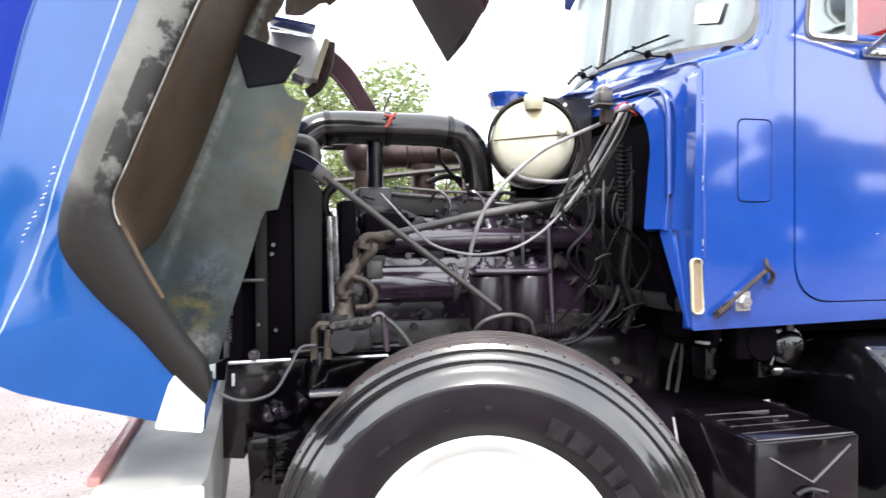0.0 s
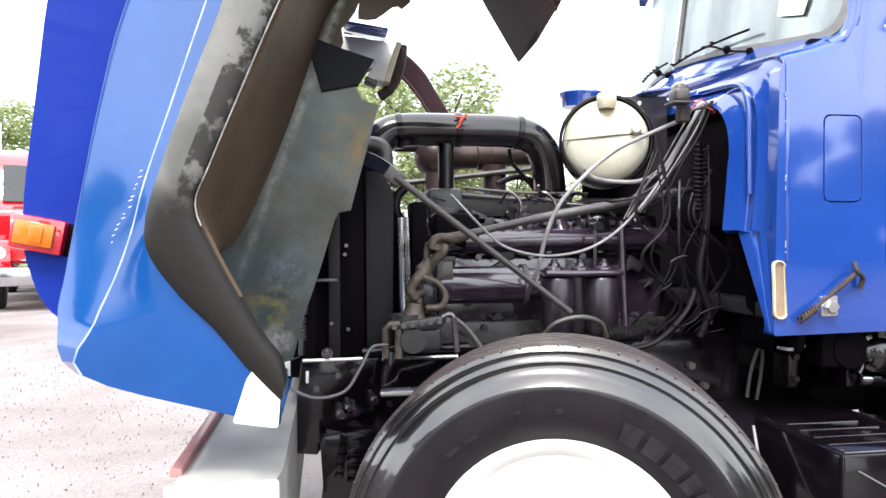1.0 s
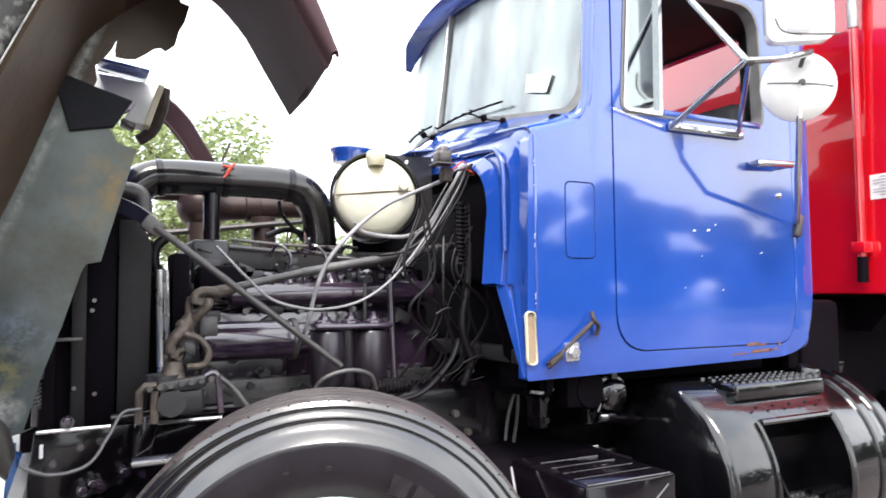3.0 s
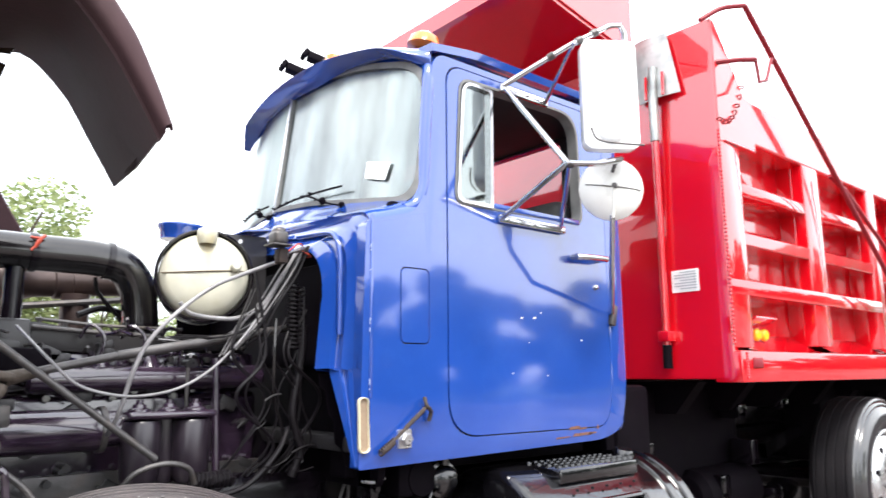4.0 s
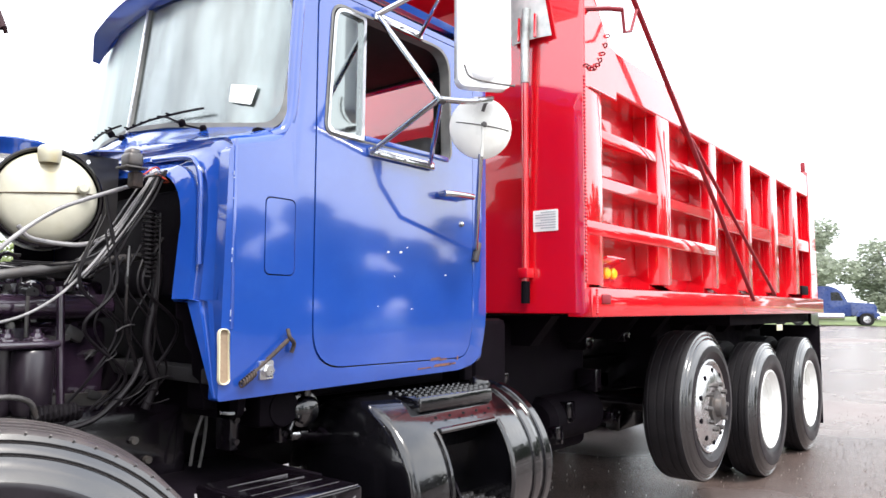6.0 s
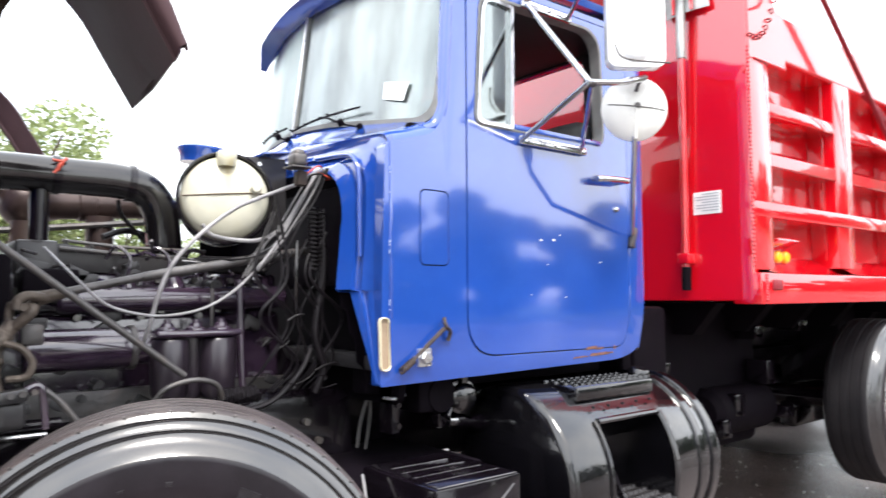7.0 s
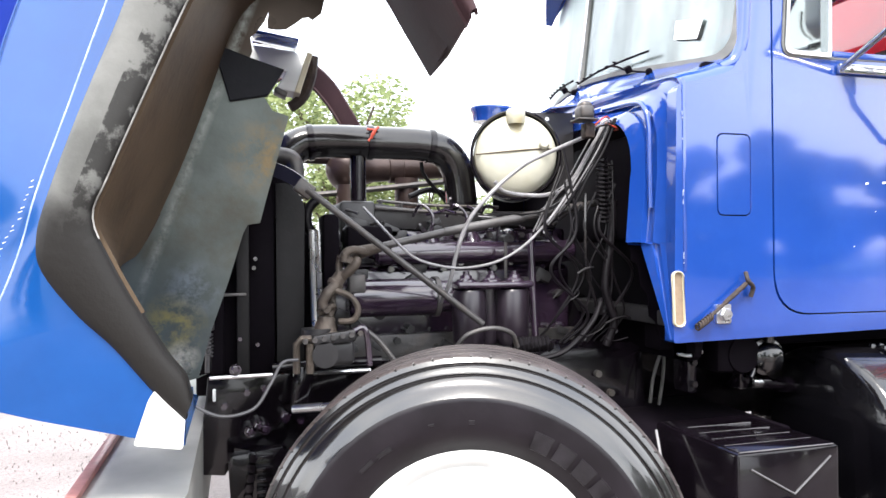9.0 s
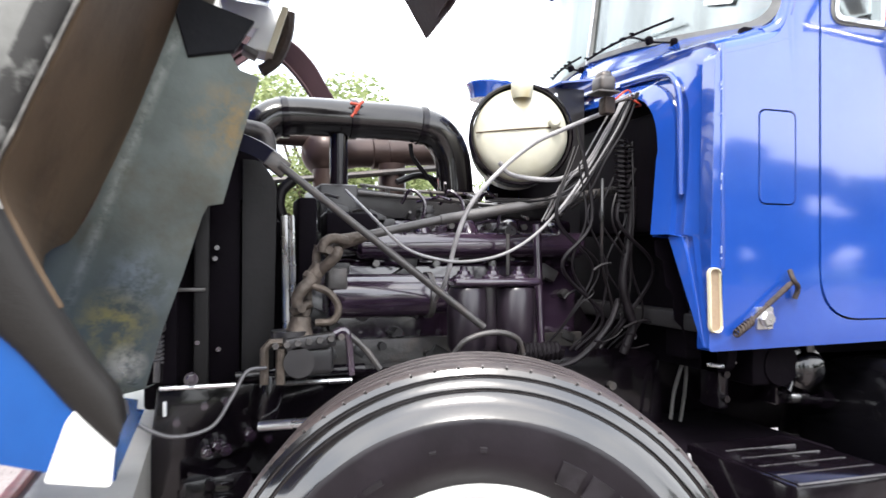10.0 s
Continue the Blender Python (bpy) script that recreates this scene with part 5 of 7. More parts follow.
def fender(mirror):
    f = (lambda y: y) if not mirror else (lambda y: 2 * YC - y)
    ys = (1.612, 1.618, 1.668, 1.73, 1.95, 2.25) if not mirror else (1.612, 1.614, 1.616, 1.62, 1.64, 1.66)
    bulge = [(a + 0.86 * (c - a), b + 0.86 * (d - b)) for (a, b), (c, d) in zip(CREASE, CROWN)]
    strips = [at(OUT, f(ys[0])), at(CREASE, f(ys[1])), at(bulge, f(ys[2])), at(CROWN, f(ys[3])), at(CROWN, f(ys[4])), at(CROWN_IN, f(ys[5]))]
    round_end(strips, (0.75, 0.75, 0.75, 0.8, 0.97, 1.0))
    cut = 41 if not mirror else 0
    if not mirror:
        part("fender_skin", thick(loft([q_[:cut + 1] for q_ in strips]), 0.006), BLUE_WORN, hood, "scuffed blue fender skin", angle=26)
    part("fender_tail", thick(loft([q_[cut:] for q_ in strips]), 0.006), FLAPM, hood, "purple brown primed end of the fender", angle=26)

    def mixl(k):
        return [(a + k * (c - a), b + k * (d - b)) for (a, b), (c, d) in zip(OUT, INN)]

    rows = [at(OUT, f(1.612)), at(mixl(0.10), f(1.600)), at(mixl(0.30), f(1.594)), at(mixl(0.52), f(1.591)), at(mixl(0.75), f(1.592)), at(mixl(0.93), f(1.597)), at(INN, f(1.608)), at(INN, f(1.66))]
    round_end(rows, (0.75, 0.66, 0.64, 0.64, 0.64, 0.66, 0.75, 0.85))
    if not mirror:
        lip = loft([q_[:cut + 1] for q_ in rows])
        for i_, f_ in enumerate(lip.faces):
            f_.material_index = 0 if i_ // cut < 3 else 1
        part("arch_lip", thick(lip, 0.008), [LIP_GREY, FLAKE], hood, "undercoated wheel arch lip, rubbed grey and flaking higher up", angle=70)
    part("arch_lip", thick(loft([q_[cut:] for q_ in rows]), 0.008), FLAPM, hood, "purple brown primed arch lip", angle=70)
    if not mirror:
        part("lip_edge", tube([(x + 0.003, 1.602, z) for x, _, z in rows[6][18:40]], 0.0018, 6, smooth_path=False), PALE_EDGE, hood)
        # Pale beads paint the highlight along the crease and the lower crown edge.
        part("fender_bead", tube([(x, y + 0.001, z) for x, y, z in at(CREASE, f(1.618))[8:44]], 0.0022, 6, smooth_path=False), HIGHLIGHT_CHIP, hood)
        part("fender_bead", tube([(x, y, z) for x, y, z in at(CROWN, f(1.73))[8:44]], 0.0030, 8, smooth_path=False), BLUE_WORN, hood)
        part("fender_bead", tube([(x, y - 0.0005, z) for x, y, z in at(CROWN, f(1.73))[8:13]], 0.0032, 8, smooth_path=False), HIGHLIGHT_CHIP, hood)
    deep = 2.27 if not mirror else 1.70
    mid_ = [(0.5 * (a + c), 0.5 * (b + d)) for (a, b), (c, d) in zip(INN, INB)]
    tun_rows = [at(INN, f(1.63)), at(mid_, f(0.5 * (1.63 + deep))), at(INB, f(deep))]
    for i_ in range(8, 19):
        g_ = (i_ - 8) / 11
        for q_ in tun_rows[1:]:
            q_[i_] = tuple(Vector(tun_rows[0][i_]).lerp(Vector(q_[i_]), g_))
    round_end(tun_rows, (0.82, 1.0, 1.0))
    part("arch_tunnel", thick(loft([q_[12:cut + 1] for q_ in tun_rows] if not mirror else [q_[12:] for q_ in tun_rows]), 0.008), BROWN if not mirror else FLAPM, hood, "brown primed wheel arch tunnel", angle=60)
    if not mirror:
        part("arch_tunnel", thick(loft([q_[cut:] for q_ in tun_rows]), 0.008), FLAPM, hood, "purple brown primed end of the arch tunnel", angle=60)
    if not mirror:
        part("rust_line", tube([(x + 0.004, deep - 0.014, z) for x, _, z in at(INB, deep)[21:38]], 0.005, 6, smooth_path=False), RUSTLINE, hood, "rust along the seam of the arch tunnel")
    edge = [(-0.100, 0.90), (-0.123, 0.889), (-0.085, 1.03), (-0.034, 1.178), (-0.012, 1.25), (0.012, 1.33), (0.025, 1.355), (0.062, 1.362), (0.085, 1.45), (0.115, 1.56), (0.149, 1.685), (0.10, 1.70), (0.040, 1.80), (0.034, 1.85), (0.042, 1.872), (0.037, 1.912), (0.055, 1.93), (0.078, 1.962), (0.090, 1.990), (0.086, 1.962), (0.087, 1.942), (0.112, 1.940), (0.14, 1.943), (0.168, 1.962), (0.19, 1.98), (0.208, 1.984), (0.220, 1.976), (0.246, 1.998), (0.256, 2.04), (0.272, 2.07), (0.284, 2.118), (0.26, 2.124), (0.249, 2.146), (0.292, 2.151), (0.30, 2.17)]
    curve = [(x - 0.012, z) for x, z in spline2(INB, 3)]
    arch_side = [p for p in curve if p[1] < 2.16 and p[0] < 0.2]
    outline = edge + arch_side[::-1]
    if mirror:
        return
    part("inner_wall", plate(outline, [], lambda u, v, w: (u, f(2.262 - 0.10 * (v - 1.3)) + (w if not mirror else -w), v), 0.006), OLIVE, hood, "bare metal inner fender wall with brown stains", angle=14)


hood = part("hood", loft([[(-0.60, y, 1.06), (-0.68, y, 1.06), (-0.79 + c, y, 1.12), (-0.845 + c, y, 1.25), (-0.82 + c, y, 1.45), (-0.76 + c, y, 1.75), (-0.66 + c, y, 2.05), (-0.52 + c, y, 2.35), (-0.35 + c, y, 2.62)] for y, c in ((1.99, 0.06), (2.08, 0.03), (2.85, 0.0), (3.56, 0.03), (3.65, 0.06), (3.71, 0.12))]), BLUE_DEEP, truck, "forward tilted blue hood with fenders", angle=35)
side_ = rounded([(-0.56, 1.02), (-0.715, 1.075), (-0.775, 1.25), (-0.766, 1.40), (-0.728, 1.70), (-0.705, 1.90), (-0.60, 2.25), (-0.33, 2.62), (-0.12, 2.3), (-0.40, 1.70)], [0.02, 0.08, 0.1, 0.1, 0.1, 0.1, 0.1, 0.05, 0.05, 0.1], 6)
part("hood_side", plate(side_, [], xz(1.95), 0.05, 0.012), BLUE_DEEP, hood, "deep blue hood side", angle=14)
fender(False)
SHIFT[:] = (0.06, 0.09)
fender(True)
SHIFT[:] = (0.0, 0.0)
# white corner, front closing strip
part("white_corner", plate(rounded([(-0.118, 0.856), (-0.215, 0.872), (-0.185, 0.965), (-0.172, 0.985), (-0.112, 0.93)], 0.008), [], xz(1.602), 0.012), WHITE, hood, "white painted fender tip", angle=14)
part("fender_front", loft([[(x, y, z) for x, z in CROWN[:3]] for y in (1.72, 2.2)]), BLUE_WORN, hood)
# marker lamp on the nose
mlamp = part("marker_lamp", obox((-0.724, 1.935, 1.287), (0.125, 0.045, 0.088), (0, 11, 0), 0.008), RED, hood, "amber marker lamp in a red housing")
part("lens", obox((-0.728, 1.908, 1.288), (0.095, 0.014, 0.060), (0, 11, 0), 0.006), AMBER, mlamp, "ribbed amber lens")
part("bulb_cover", obox((-0.722, 1.900, 1.287), (0.034, 0.006, 0.042), (0, 11, 0), 0.003), AMBER, mlamp)
part("lamp_base", obox((-0.68, 1.965, 1.275), (0.10, 0.05, 0.085), (0, 11, 0), 0.01), BLACK_MATT, mlamp)
# scratches, rust line and rivets inside the arch
random.seed(9)
for k in range(13):
    z = 1.265 + 0.0125 * k + random.uniform(-0.003, 0.003)
    x = -0.462 + 0.0052 * k + random.uniform(-0.004, 0.004)
    w_ = random.uniform(0.003, 0.009)
    part("paint_scratch", plate([(x, z), (x + w_, z + 0.003), (x + w_, z + 0.0045), (x, z + 0.0015)], [], xz(1.6125), 0.002), WHITE, hood)
# headlamp bucket and stays at the top inside of the hood
part("stay_plate", plate([(-0.024, 1.720), (0.086, 1.742), (0.135, 1.822), (0.036, 1.852), (-0.03, 1.875), (-0.07, 1.88)], [], xz(2.20), 0.03, 0.003), STAY, hood, "dark blue-grey stay plate", angle=14)
lb = plate([(0.030, 1.894), (0.036, 1.962), (0.183, 1.945), (0.226, 1.924), (0.181, 1.790), (0.118, 1.800), (0.152, 1.863)], [], lambda u, v, w: (u, 2.36 + 0.5 * (v - 1.79) + w, v), 0.10, 0.006)
part("lamp_bracket", lb, WHITE, hood, "white painted lamp bracket", angle=14)
part("bracket_edge", plate([(0.218, 1.922), (0.236, 1.918), (0.194, 1.784), (0.176, 1.790)], [], xz(2.353), 0.13, 0.004), PALE, hood, "yellowed cream bracket edge", angle=14)
part("bracket_foot", obox((0.132, 2.37, 1.786), (0.042, 0.06, 0.018), (0, 24, 0), 0.004), STEEL, hood)
part("blue_edge", obox((0.118, 2.40, 1.964), (0.145, 0.12, 0.012), (0, 8, 0), 0.003), BLUE, hood)
part("dark_hook", tube([(0.243, 2.42, 1.925), (0.236, 2.42, 1.86), (0.212, 2.42, 1.795), (0.185, 2.42, 1.765), (0.165, 2.42, 1.752)], 0.018, 8), RUST, hood)
# ---- bumper
bp = []
for y in (1.66, 1.69, 4.00, 4.03):
    e = 0.02 if y in (1.66, 4.03) else 0.0
    bp.append([(-0.115 - e, y, 0.735 - e), (-0.30, y, 0.735 - e), (-0.352 + e, y, 0.725 - e), (-0.372 + e, y, 0.69), (-0.378 + e, y, 0.42), (-0.35 + e, y, 0.385 + e), (-0.115 - e, y, 0.38 + e)])
bm = loft(bp, closed=True)
for ln in (bp[0], bp[-1]):
    bm.faces.new([bm.verts.new(p) for p in ln])
bmesh.ops.remove_doubles(bm, verts=bm.verts, dist=0.0005)
bumper = part("bumper", bm, BUMPER, truck, "brushed steel front bumper")
part("reflective_tape", box(-0.372, -0.345, 1.72, 4.0, 0.722, 0.742, 0.003), REDLENS, bumper)
part("end_cap", box(-0.372, -0.12, 1.648, 1.664, 0.40, 0.725, 0.01), WHITE, bumper, "white painted bumper end")

# ---- mirrors
frame_bm = tube([(1.90, 1.86, 2.385), (2.02, 1.62, 2.50), (2.15, 1.53, 2.585), (2.20, 1.52, 2.60), (2.225, 1.52, 2.575), (2.23, 1.52, 2.50)], 0.011, 10, smooth_path=False)
tube([(1.905, 1.86, 2.375), (1.89, 1.55, 1.995)], 0.011, 10, frame_bm, smooth_path=False)
tube([(1.87, 1.86, 1.845), (1.89, 1.55, 1.995)], 0.0105, 10, frame_bm, smooth_path=False)
tube([(2.21, 1.86, 1.85), (1.90, 1.55, 1.99)], 0.009, 8, frame_bm, smooth_path=False)
tube([(2.14, 1.86, 2.37), (2.02, 1.60, 2.505)], 0.0085, 8, frame_bm, smooth_path=False)
tube([(1.88, 1.55, 1.992), (2.02, 1.52, 2.01), (2.16, 1.52, 2.05)], 0.011, 8, frame_bm)
tube([(2.205, 1.60, 1.86), (2.215, 1.61, 1.80), (2.28, 1.67, 1.66), (2.54, 1.87, 1.52)], 0.0105, 10, frame_bm, smooth_path=False)
mirror = part("mirror_arm", frame_bm, CHROME, truck, "chrome tube mirror bracket")
for x0, x1, z, tilt in ((1.885, 2.16, 2.375, 0), (1.865, 2.24, 1.848, 0)):
    b = box(x0, x1, CY0 - 0.022, CY0 - 0.006, z - 0.016, z + 0.016, 0.004)
    for k in range(3):
        x = x0 + 0.05 + (x1 - x0 - 0.08) * k / 2
        rod((x, CY0 - 0.02, z), (x, CY0 - 0.03, z), 0.008, 8, bm=b)
    part("mounting_strip", b, CHROME, mirror)
part("foot_bracket", obox((2.545, CY0 - 0.012, 1.515), (0.03, 0.02, 0.09), (0, 15, 0), 0.004), STEEL, mirror)
MM = look((2.15, 1.56, 2.30), (0.9, -0.2, 2.30))
mbm = plate(rounded([(-0.105, -0.215), (0.105, -0.215), (0.105, 0.215), (-0.105, 0.215)], 0.04, 6), [], lambda u, v, w: tuple(MM @ Vector((u, v, -w))), 0.05, 0.014)
mh = part("mirror_head", mbm, MIRRORBACK, mirror, "white backed rectangular mirror head")
part("mirror_pad", lathe([(0, 0.024), (0.03, 0.020), (0.046, 0.011), (0.054, 0)], MM @ Vector((0.005, -0.145, -0.048)), MM.to_3x3() @ Vector((0, 0, -1)), 24), MIRRORBACK, mh)
part("mirror_clip", tube([tuple(MM @ Vector((-0.11, -0.205, -0.07))), tuple(MM @ Vector((0.0, -0.20, -0.075))), tuple(MM @ Vector((0.065, -0.185, -0.072))), tuple(MM @ Vector((0.085, -0.14, -0.065)))], 0.004, 8), STEEL, mh)
for q_, d_ in (((1.985, 1.686, 2.468), (0.12, -0.24, 0.115)), ((2.05, 1.60, 2.52), (0.13, -0.09, 0.085)), ((2.10, 1.565, 2.553), (0.13, -0.09, 0.085)), ((1.90, 1.55, 1.993), (1, -0.2, 0.1))):
    part("arm_collar", lathe([(0.011, -0.014), (0.015, -0.012), (0.015, 0.012), (0.011, 0.014)], q_, d_, 14), STEEL, mirror)
CM2 = look((2.208, 1.60, 1.965), (0.6, -0.1, 1.90))
cb = lathe([(0, 0.035), (0.04, 0.032), (0.085, 0.02), (0.112, 0.004), (0.122, -0.006), (0.122, -0.016), (0, -0.02)], CM2.translation, CM2.to_3x3() @ Vector((0, 0, -1)), 36)
cv = part("convex_mirror", cb, CONVEX, mirror, "round white convex mirror back")
part("back_rib", tube([tuple(CM2 @ Vector((0, -0.115, -0.012))), tuple(CM2 @ Vector((0, 0, -0.036)))], 0.006, 8, smooth_path=False), CONVEX, cv)
cross = tube([tuple(CM2 @ Vector((-0.108, -0.012, -0.010))), tuple(CM2 @ Vector((-0.06, -0.006, -0.028))), tuple(CM2 @ Vector((0, 0, -0.037))), tuple(CM2 @ Vector((0.06, 0.008, -0.028))), tuple(CM2 @ Vector((0.10, 0.014, -0.013)))], 0.0022, 6)
lathe([(0, 0.012), (0.009, 0.011), (0.012, 0)], CM2 @ Vector((-0.005, 0.004, -0.035)), CM2.to_3x3() @ Vector((0, 0, -1)), 12, cross)
tube([tuple(CM2 @ Vector((0.0, 0.055, -0.035))), tuple(CM2 @ Vector((-0.01, 0.085, -0.05))), tuple(CM2 @ Vector((-0.035, 0.105, -0.045))), (2.10, 1.53, 2.04)], 0.007, 8, cross)
part("convex_bracket", cross, STEEL, cv)

# ---- roof lamps and horns
for x, y, z, s in ((1.63, 2.02, 2.545, 1.05), (1.52, 2.50, 2.61, 0.7)):
    part("clearance_lamp", lathe([(0.0, 0.036 * s), (0.025 * s, 0.033 * s), (0.052 * s, 0.014 * s), (0.062 * s, -0.02), (0.02, -0.03)], (x, y, z), (0.1, -0.1, 1), 20), AMBER, truck, "amber roof clearance lamp")
for x, y, z in ((1.46, 2.74, 2.635), (1.545, 2.70, 2.70)):
    hb = obox((x + 0.02, y, z - 0.012), (0.115, 0.055, 0.036), (0, 16, -17), 0.006)
    obox((x - 0.046, y + 0.02, z + 0.008), (0.022, 0.060, 0.042), (0, 34, -17), 0.005, hb)
    tube([(x + 0.07, y - 0.015, z - 0.03), (x + 0.08, y - 0.015, z - 0.09)], 0.009, 8, hb, smooth_path=False)
    part("air_horn", hb, BLACK_MATT, truck, "dark wedge shaped roof horn")
# ---- wipers
for blade, arm_ in (([(1.338, 2.655, 1.948), (1.350, 2.52, 1.962), (1.363, 2.40, 1.966), (1.376, 2.30, 1.967), (1.388, 2.213, 1.966)], [(1.345, 2.43, 1.964), (1.345, 2.36, 1.945), (1.358, 2.295, 1.915), (1.385, 2.205, 1.889)]),
                    ([(1.362, 2.98, 1.955), (1.352, 2.90, 1.966), (1.345, 2.80, 1.972), (1.342, 2.71, 1.973)], [(1.342, 2.84, 1.965), (1.34, 2.78, 1.945), (1.352, 2.72, 1.925)])):
    w = tube(blade, 0.0042, 6)
    for k_ in range(6):
        p0, p1 = Vector(blade[0]), Vector(blade[2])
        q_ = p0 + (p1 - p0) * (k_ / 5)
        obox((q_.x - 0.004, q_.y, q_.z + 0.006), (0.007, 0.020, 0.006), (12, 0, 0), 0.0015, w)
    tube(arm_, 0.004, 6, w)
    lathe([(0, 0.018), (0.010, 0.016), (0.013, 0.008), (0.013, -0.006)], arm_[-2], (-0.6, -0.2, 0.8), 14, w)
    lathe([(0, 0.015), (0.009, 0.013), (0.012, 0.006), (0.012, -0.006)], arm_[-1], (-0.4, -0.3, 0.8), 14, w)
    part("windscreen_wiper", w, BLACK_MATT, truck, "black wiper resting along the foot of the windscreen")
# ---- cab inside
part("seat", box(2.05, 2.5, 2.05, 2.5, 1.07, 1.45, 0.05, 3), SEATMAT, truck)
part("seat_back", box(2.42, 2.54, 2.05, 2.5, 1.45, 2.05, 0.05, 3), SEATMAT, truck)
part("dashboard", box(1.45, 1.72, CY0 + 0.08, CY1 - 0.08, 1.55, 1.88, 0.05, 3), INTERIOR, truck)
part("steering_wheel", lathe([(0.22 + 0.013 * math.cos(a), 0.013 * math.sin(a)) for a in [k * math.tau / 8 for k in range(9)]], (1.95, 2.28, 1.74), (-0.6, 0, 0.8), 36), INTERIOR, truck)
part("headliner", box(1.75, 2.58, CY0 + 0.06, CY1 - 0.55, 2.385, 2.40, 0.004), INTERIOR, truck)
part("far_trim", plate(rounded([(1.92, 1.10), (2.56, 1.10), (2.56, 2.36), (1.92, 2.36)], 0.03), [], xz(CY1 - 0.095), 0.01), INTERIOR, truck, angle=14)
part("rear_trim", plate(rounded([(CY0 + 0.06, 1.08), (CY1 - 0.09, 1.08), (CY1 - 0.09, 2.40), (CY0 + 0.06, 2.40)], 0.03), [rounded([(2.14, 1.84), (3.25, 1.84), (3.25, 2.375), (2.14, 2.375)], 0.06)], lambda u, v, w: (CX1 - 0.064 + w, u, v), 0.01), INTERIOR, truck, angle=14)
part("door_trim", plate(rounded([(1.66, 1.10), (2.50, 1.10), (2.50, 1.87), (1.66, 1.87)], 0.03), [], xz(CY0 + 0.07), 0.01), INTERIOR, truck, angle=14)

# ---- cowl flange round the firewall
o = rounded([(CY0 + 0.002, 0.995), (CY0 + 0.002, 1.80), (CM, 1.835)], [0, 0.09, 0], 8)
i1 = rounded([(CY0 + 0.085, 0.995), (CY0 + 0.085, 1.745), (CM, 1.79)], [0, 0.15, 0], 8)
i2 = rounded([(CY0 + 0.12, 0.995), (CY0 + 0.12, 1.725), (CM, 1.765)], [0, 0.16, 0], 8)
i3 = rounded([(CY0 + 0.175, 0.995), (CY0 + 0.165, 1.695), (CM, 1.73)], [0, 0.17, 0], 8)


def fx(z, k):
    """Fore and aft place of the flange."""
    return 1.300 - 0.043 * (1 - min(1, max(0, (z - 1.0) / 0.5))) - 0.075 * k


def foot(y, z):
    """The flange narrows towards its foot."""
    if z > 1.29:
        return y
    f = max(0.0, (z - 0.99) / 0.30)
    return CY0 + (y - CY0) * (0.10 + 0.68 * f)


def dense(ln):
    out = [(ln[0][0], 0.995 + (1.285 - 0.995) * k / 6) for k in range(7)] + [(ln[0][0], 1.292), (ln[0][0], 1.5)]
    return out + ln[1:]


o2 = dense(rounded([(CY0 + 0.022, 0.995), (CY0 + 0.022, 1.79), (CM, 1.825)], [0, 0.10, 0], 8))
o3 = dense(rounded([(CY0 + 0.045, 0.995), (CY0 + 0.045, 1.77), (CM, 1.815)], [0, 0.115, 0], 8))
o, i1, i2, i3 = dense(o), dense(i1), dense(i2), dense(i3)
def pinch(z):
    return 1.0 if z > 1.29 else 0.05 + 0.6 * max(0.0, (z - 0.99) / 0.30)


lines = [[(fx(z, k * pinch(z)) + dx * pinch(z), foot(y, z), z) for y, z in ln] for ln, k, dx in ((o, 0.0, 0.0), (o2, 0.12, -0.012), (o3, 0.25, 0.004), (i1, 0.55, 0.0), (i1, 0.6, 0.016), (i2, 0.78, 0.016), (i2, 0.82, 0.0), (i3, 1.0, -0.008))]
fl = loft(lines)
loft([[(a, 2 * CM - b, c) for a, b, c in ln[9:]] for ln in lines], fl)
part("cowl_flange", thick(fl, 0.006), BLUE, truck, "blue cowl flange with chipped edges", angle=62)
ret = [[(fx(z, 1.0), y, z) for y, z in i3 if z > 1.28], [(fx(z, 1.0) + 0.09, y + 0.01, z - 0.005) for y, z in i3 if z > 1.28]]
part("flange_return", loft(ret), BLUE, truck)
part("firewall", plate(rounded([(CY0 + 0.10, 0.90), (CY1 - 0.10, 0.90), (CY1 - 0.10, 1.78), (CY0 + 0.10, 1.76)], 0.06), [], lambda u, v, w: (1.40 + w, u, v), 0.03, 0.005), BLACK_MATT, truck, angle=14)
# Dark sheet added over the far cowl side to keep that corner in shade.
part("cowl_dark_sheet", plate([(1.235, 0.95), (1.40, 0.95), (1.40, 1.75), (1.235, 1.75)], [], xz(CY1 - 0.10), 0.008), BLACK_MATT, truck)
part("splash_plate", plate([(1.225, 1.278), (1.279, 1.272), (1.30, 1.19), (1.372, 0.96), (1.335, 0.975), (1.315, 1.03), (1.292, 1.05), (1.285, 1.12), (1.262, 1.15), (1.252, 1.22), (1.228, 1.235)], [], xz(2.07), 0.006), BLACK_MATT, truck, angle=14)
slot_o = rounded([(1.253, 1.035), (1.292, 1.035), (1.286, 1.203), (1.249, 1.203)], 0.017, 6)
slot_i = rounded([(1.2565, 1.039), (1.2885, 1.039), (1.283, 1.1995), (1.2525, 1.1995)], 0.015, 6)
sl = part("slot_rim", plate(slot_o, [slot_i], xz(CY0 - 0.012), 0.014, 0.003), PALE, truck, "cream rimmed slot with rust inside", angle=14)
part("slot_plate", plate(slot_i, [], xz(CY0 - 0.004), 0.004), SLOTM, sl, angle=14)
lt = tube([(1.345, CY0 - 0.02, 1.045), (1.50, CY0 - 0.025, 1.165)], 0.0055, 8, smooth_path=False)
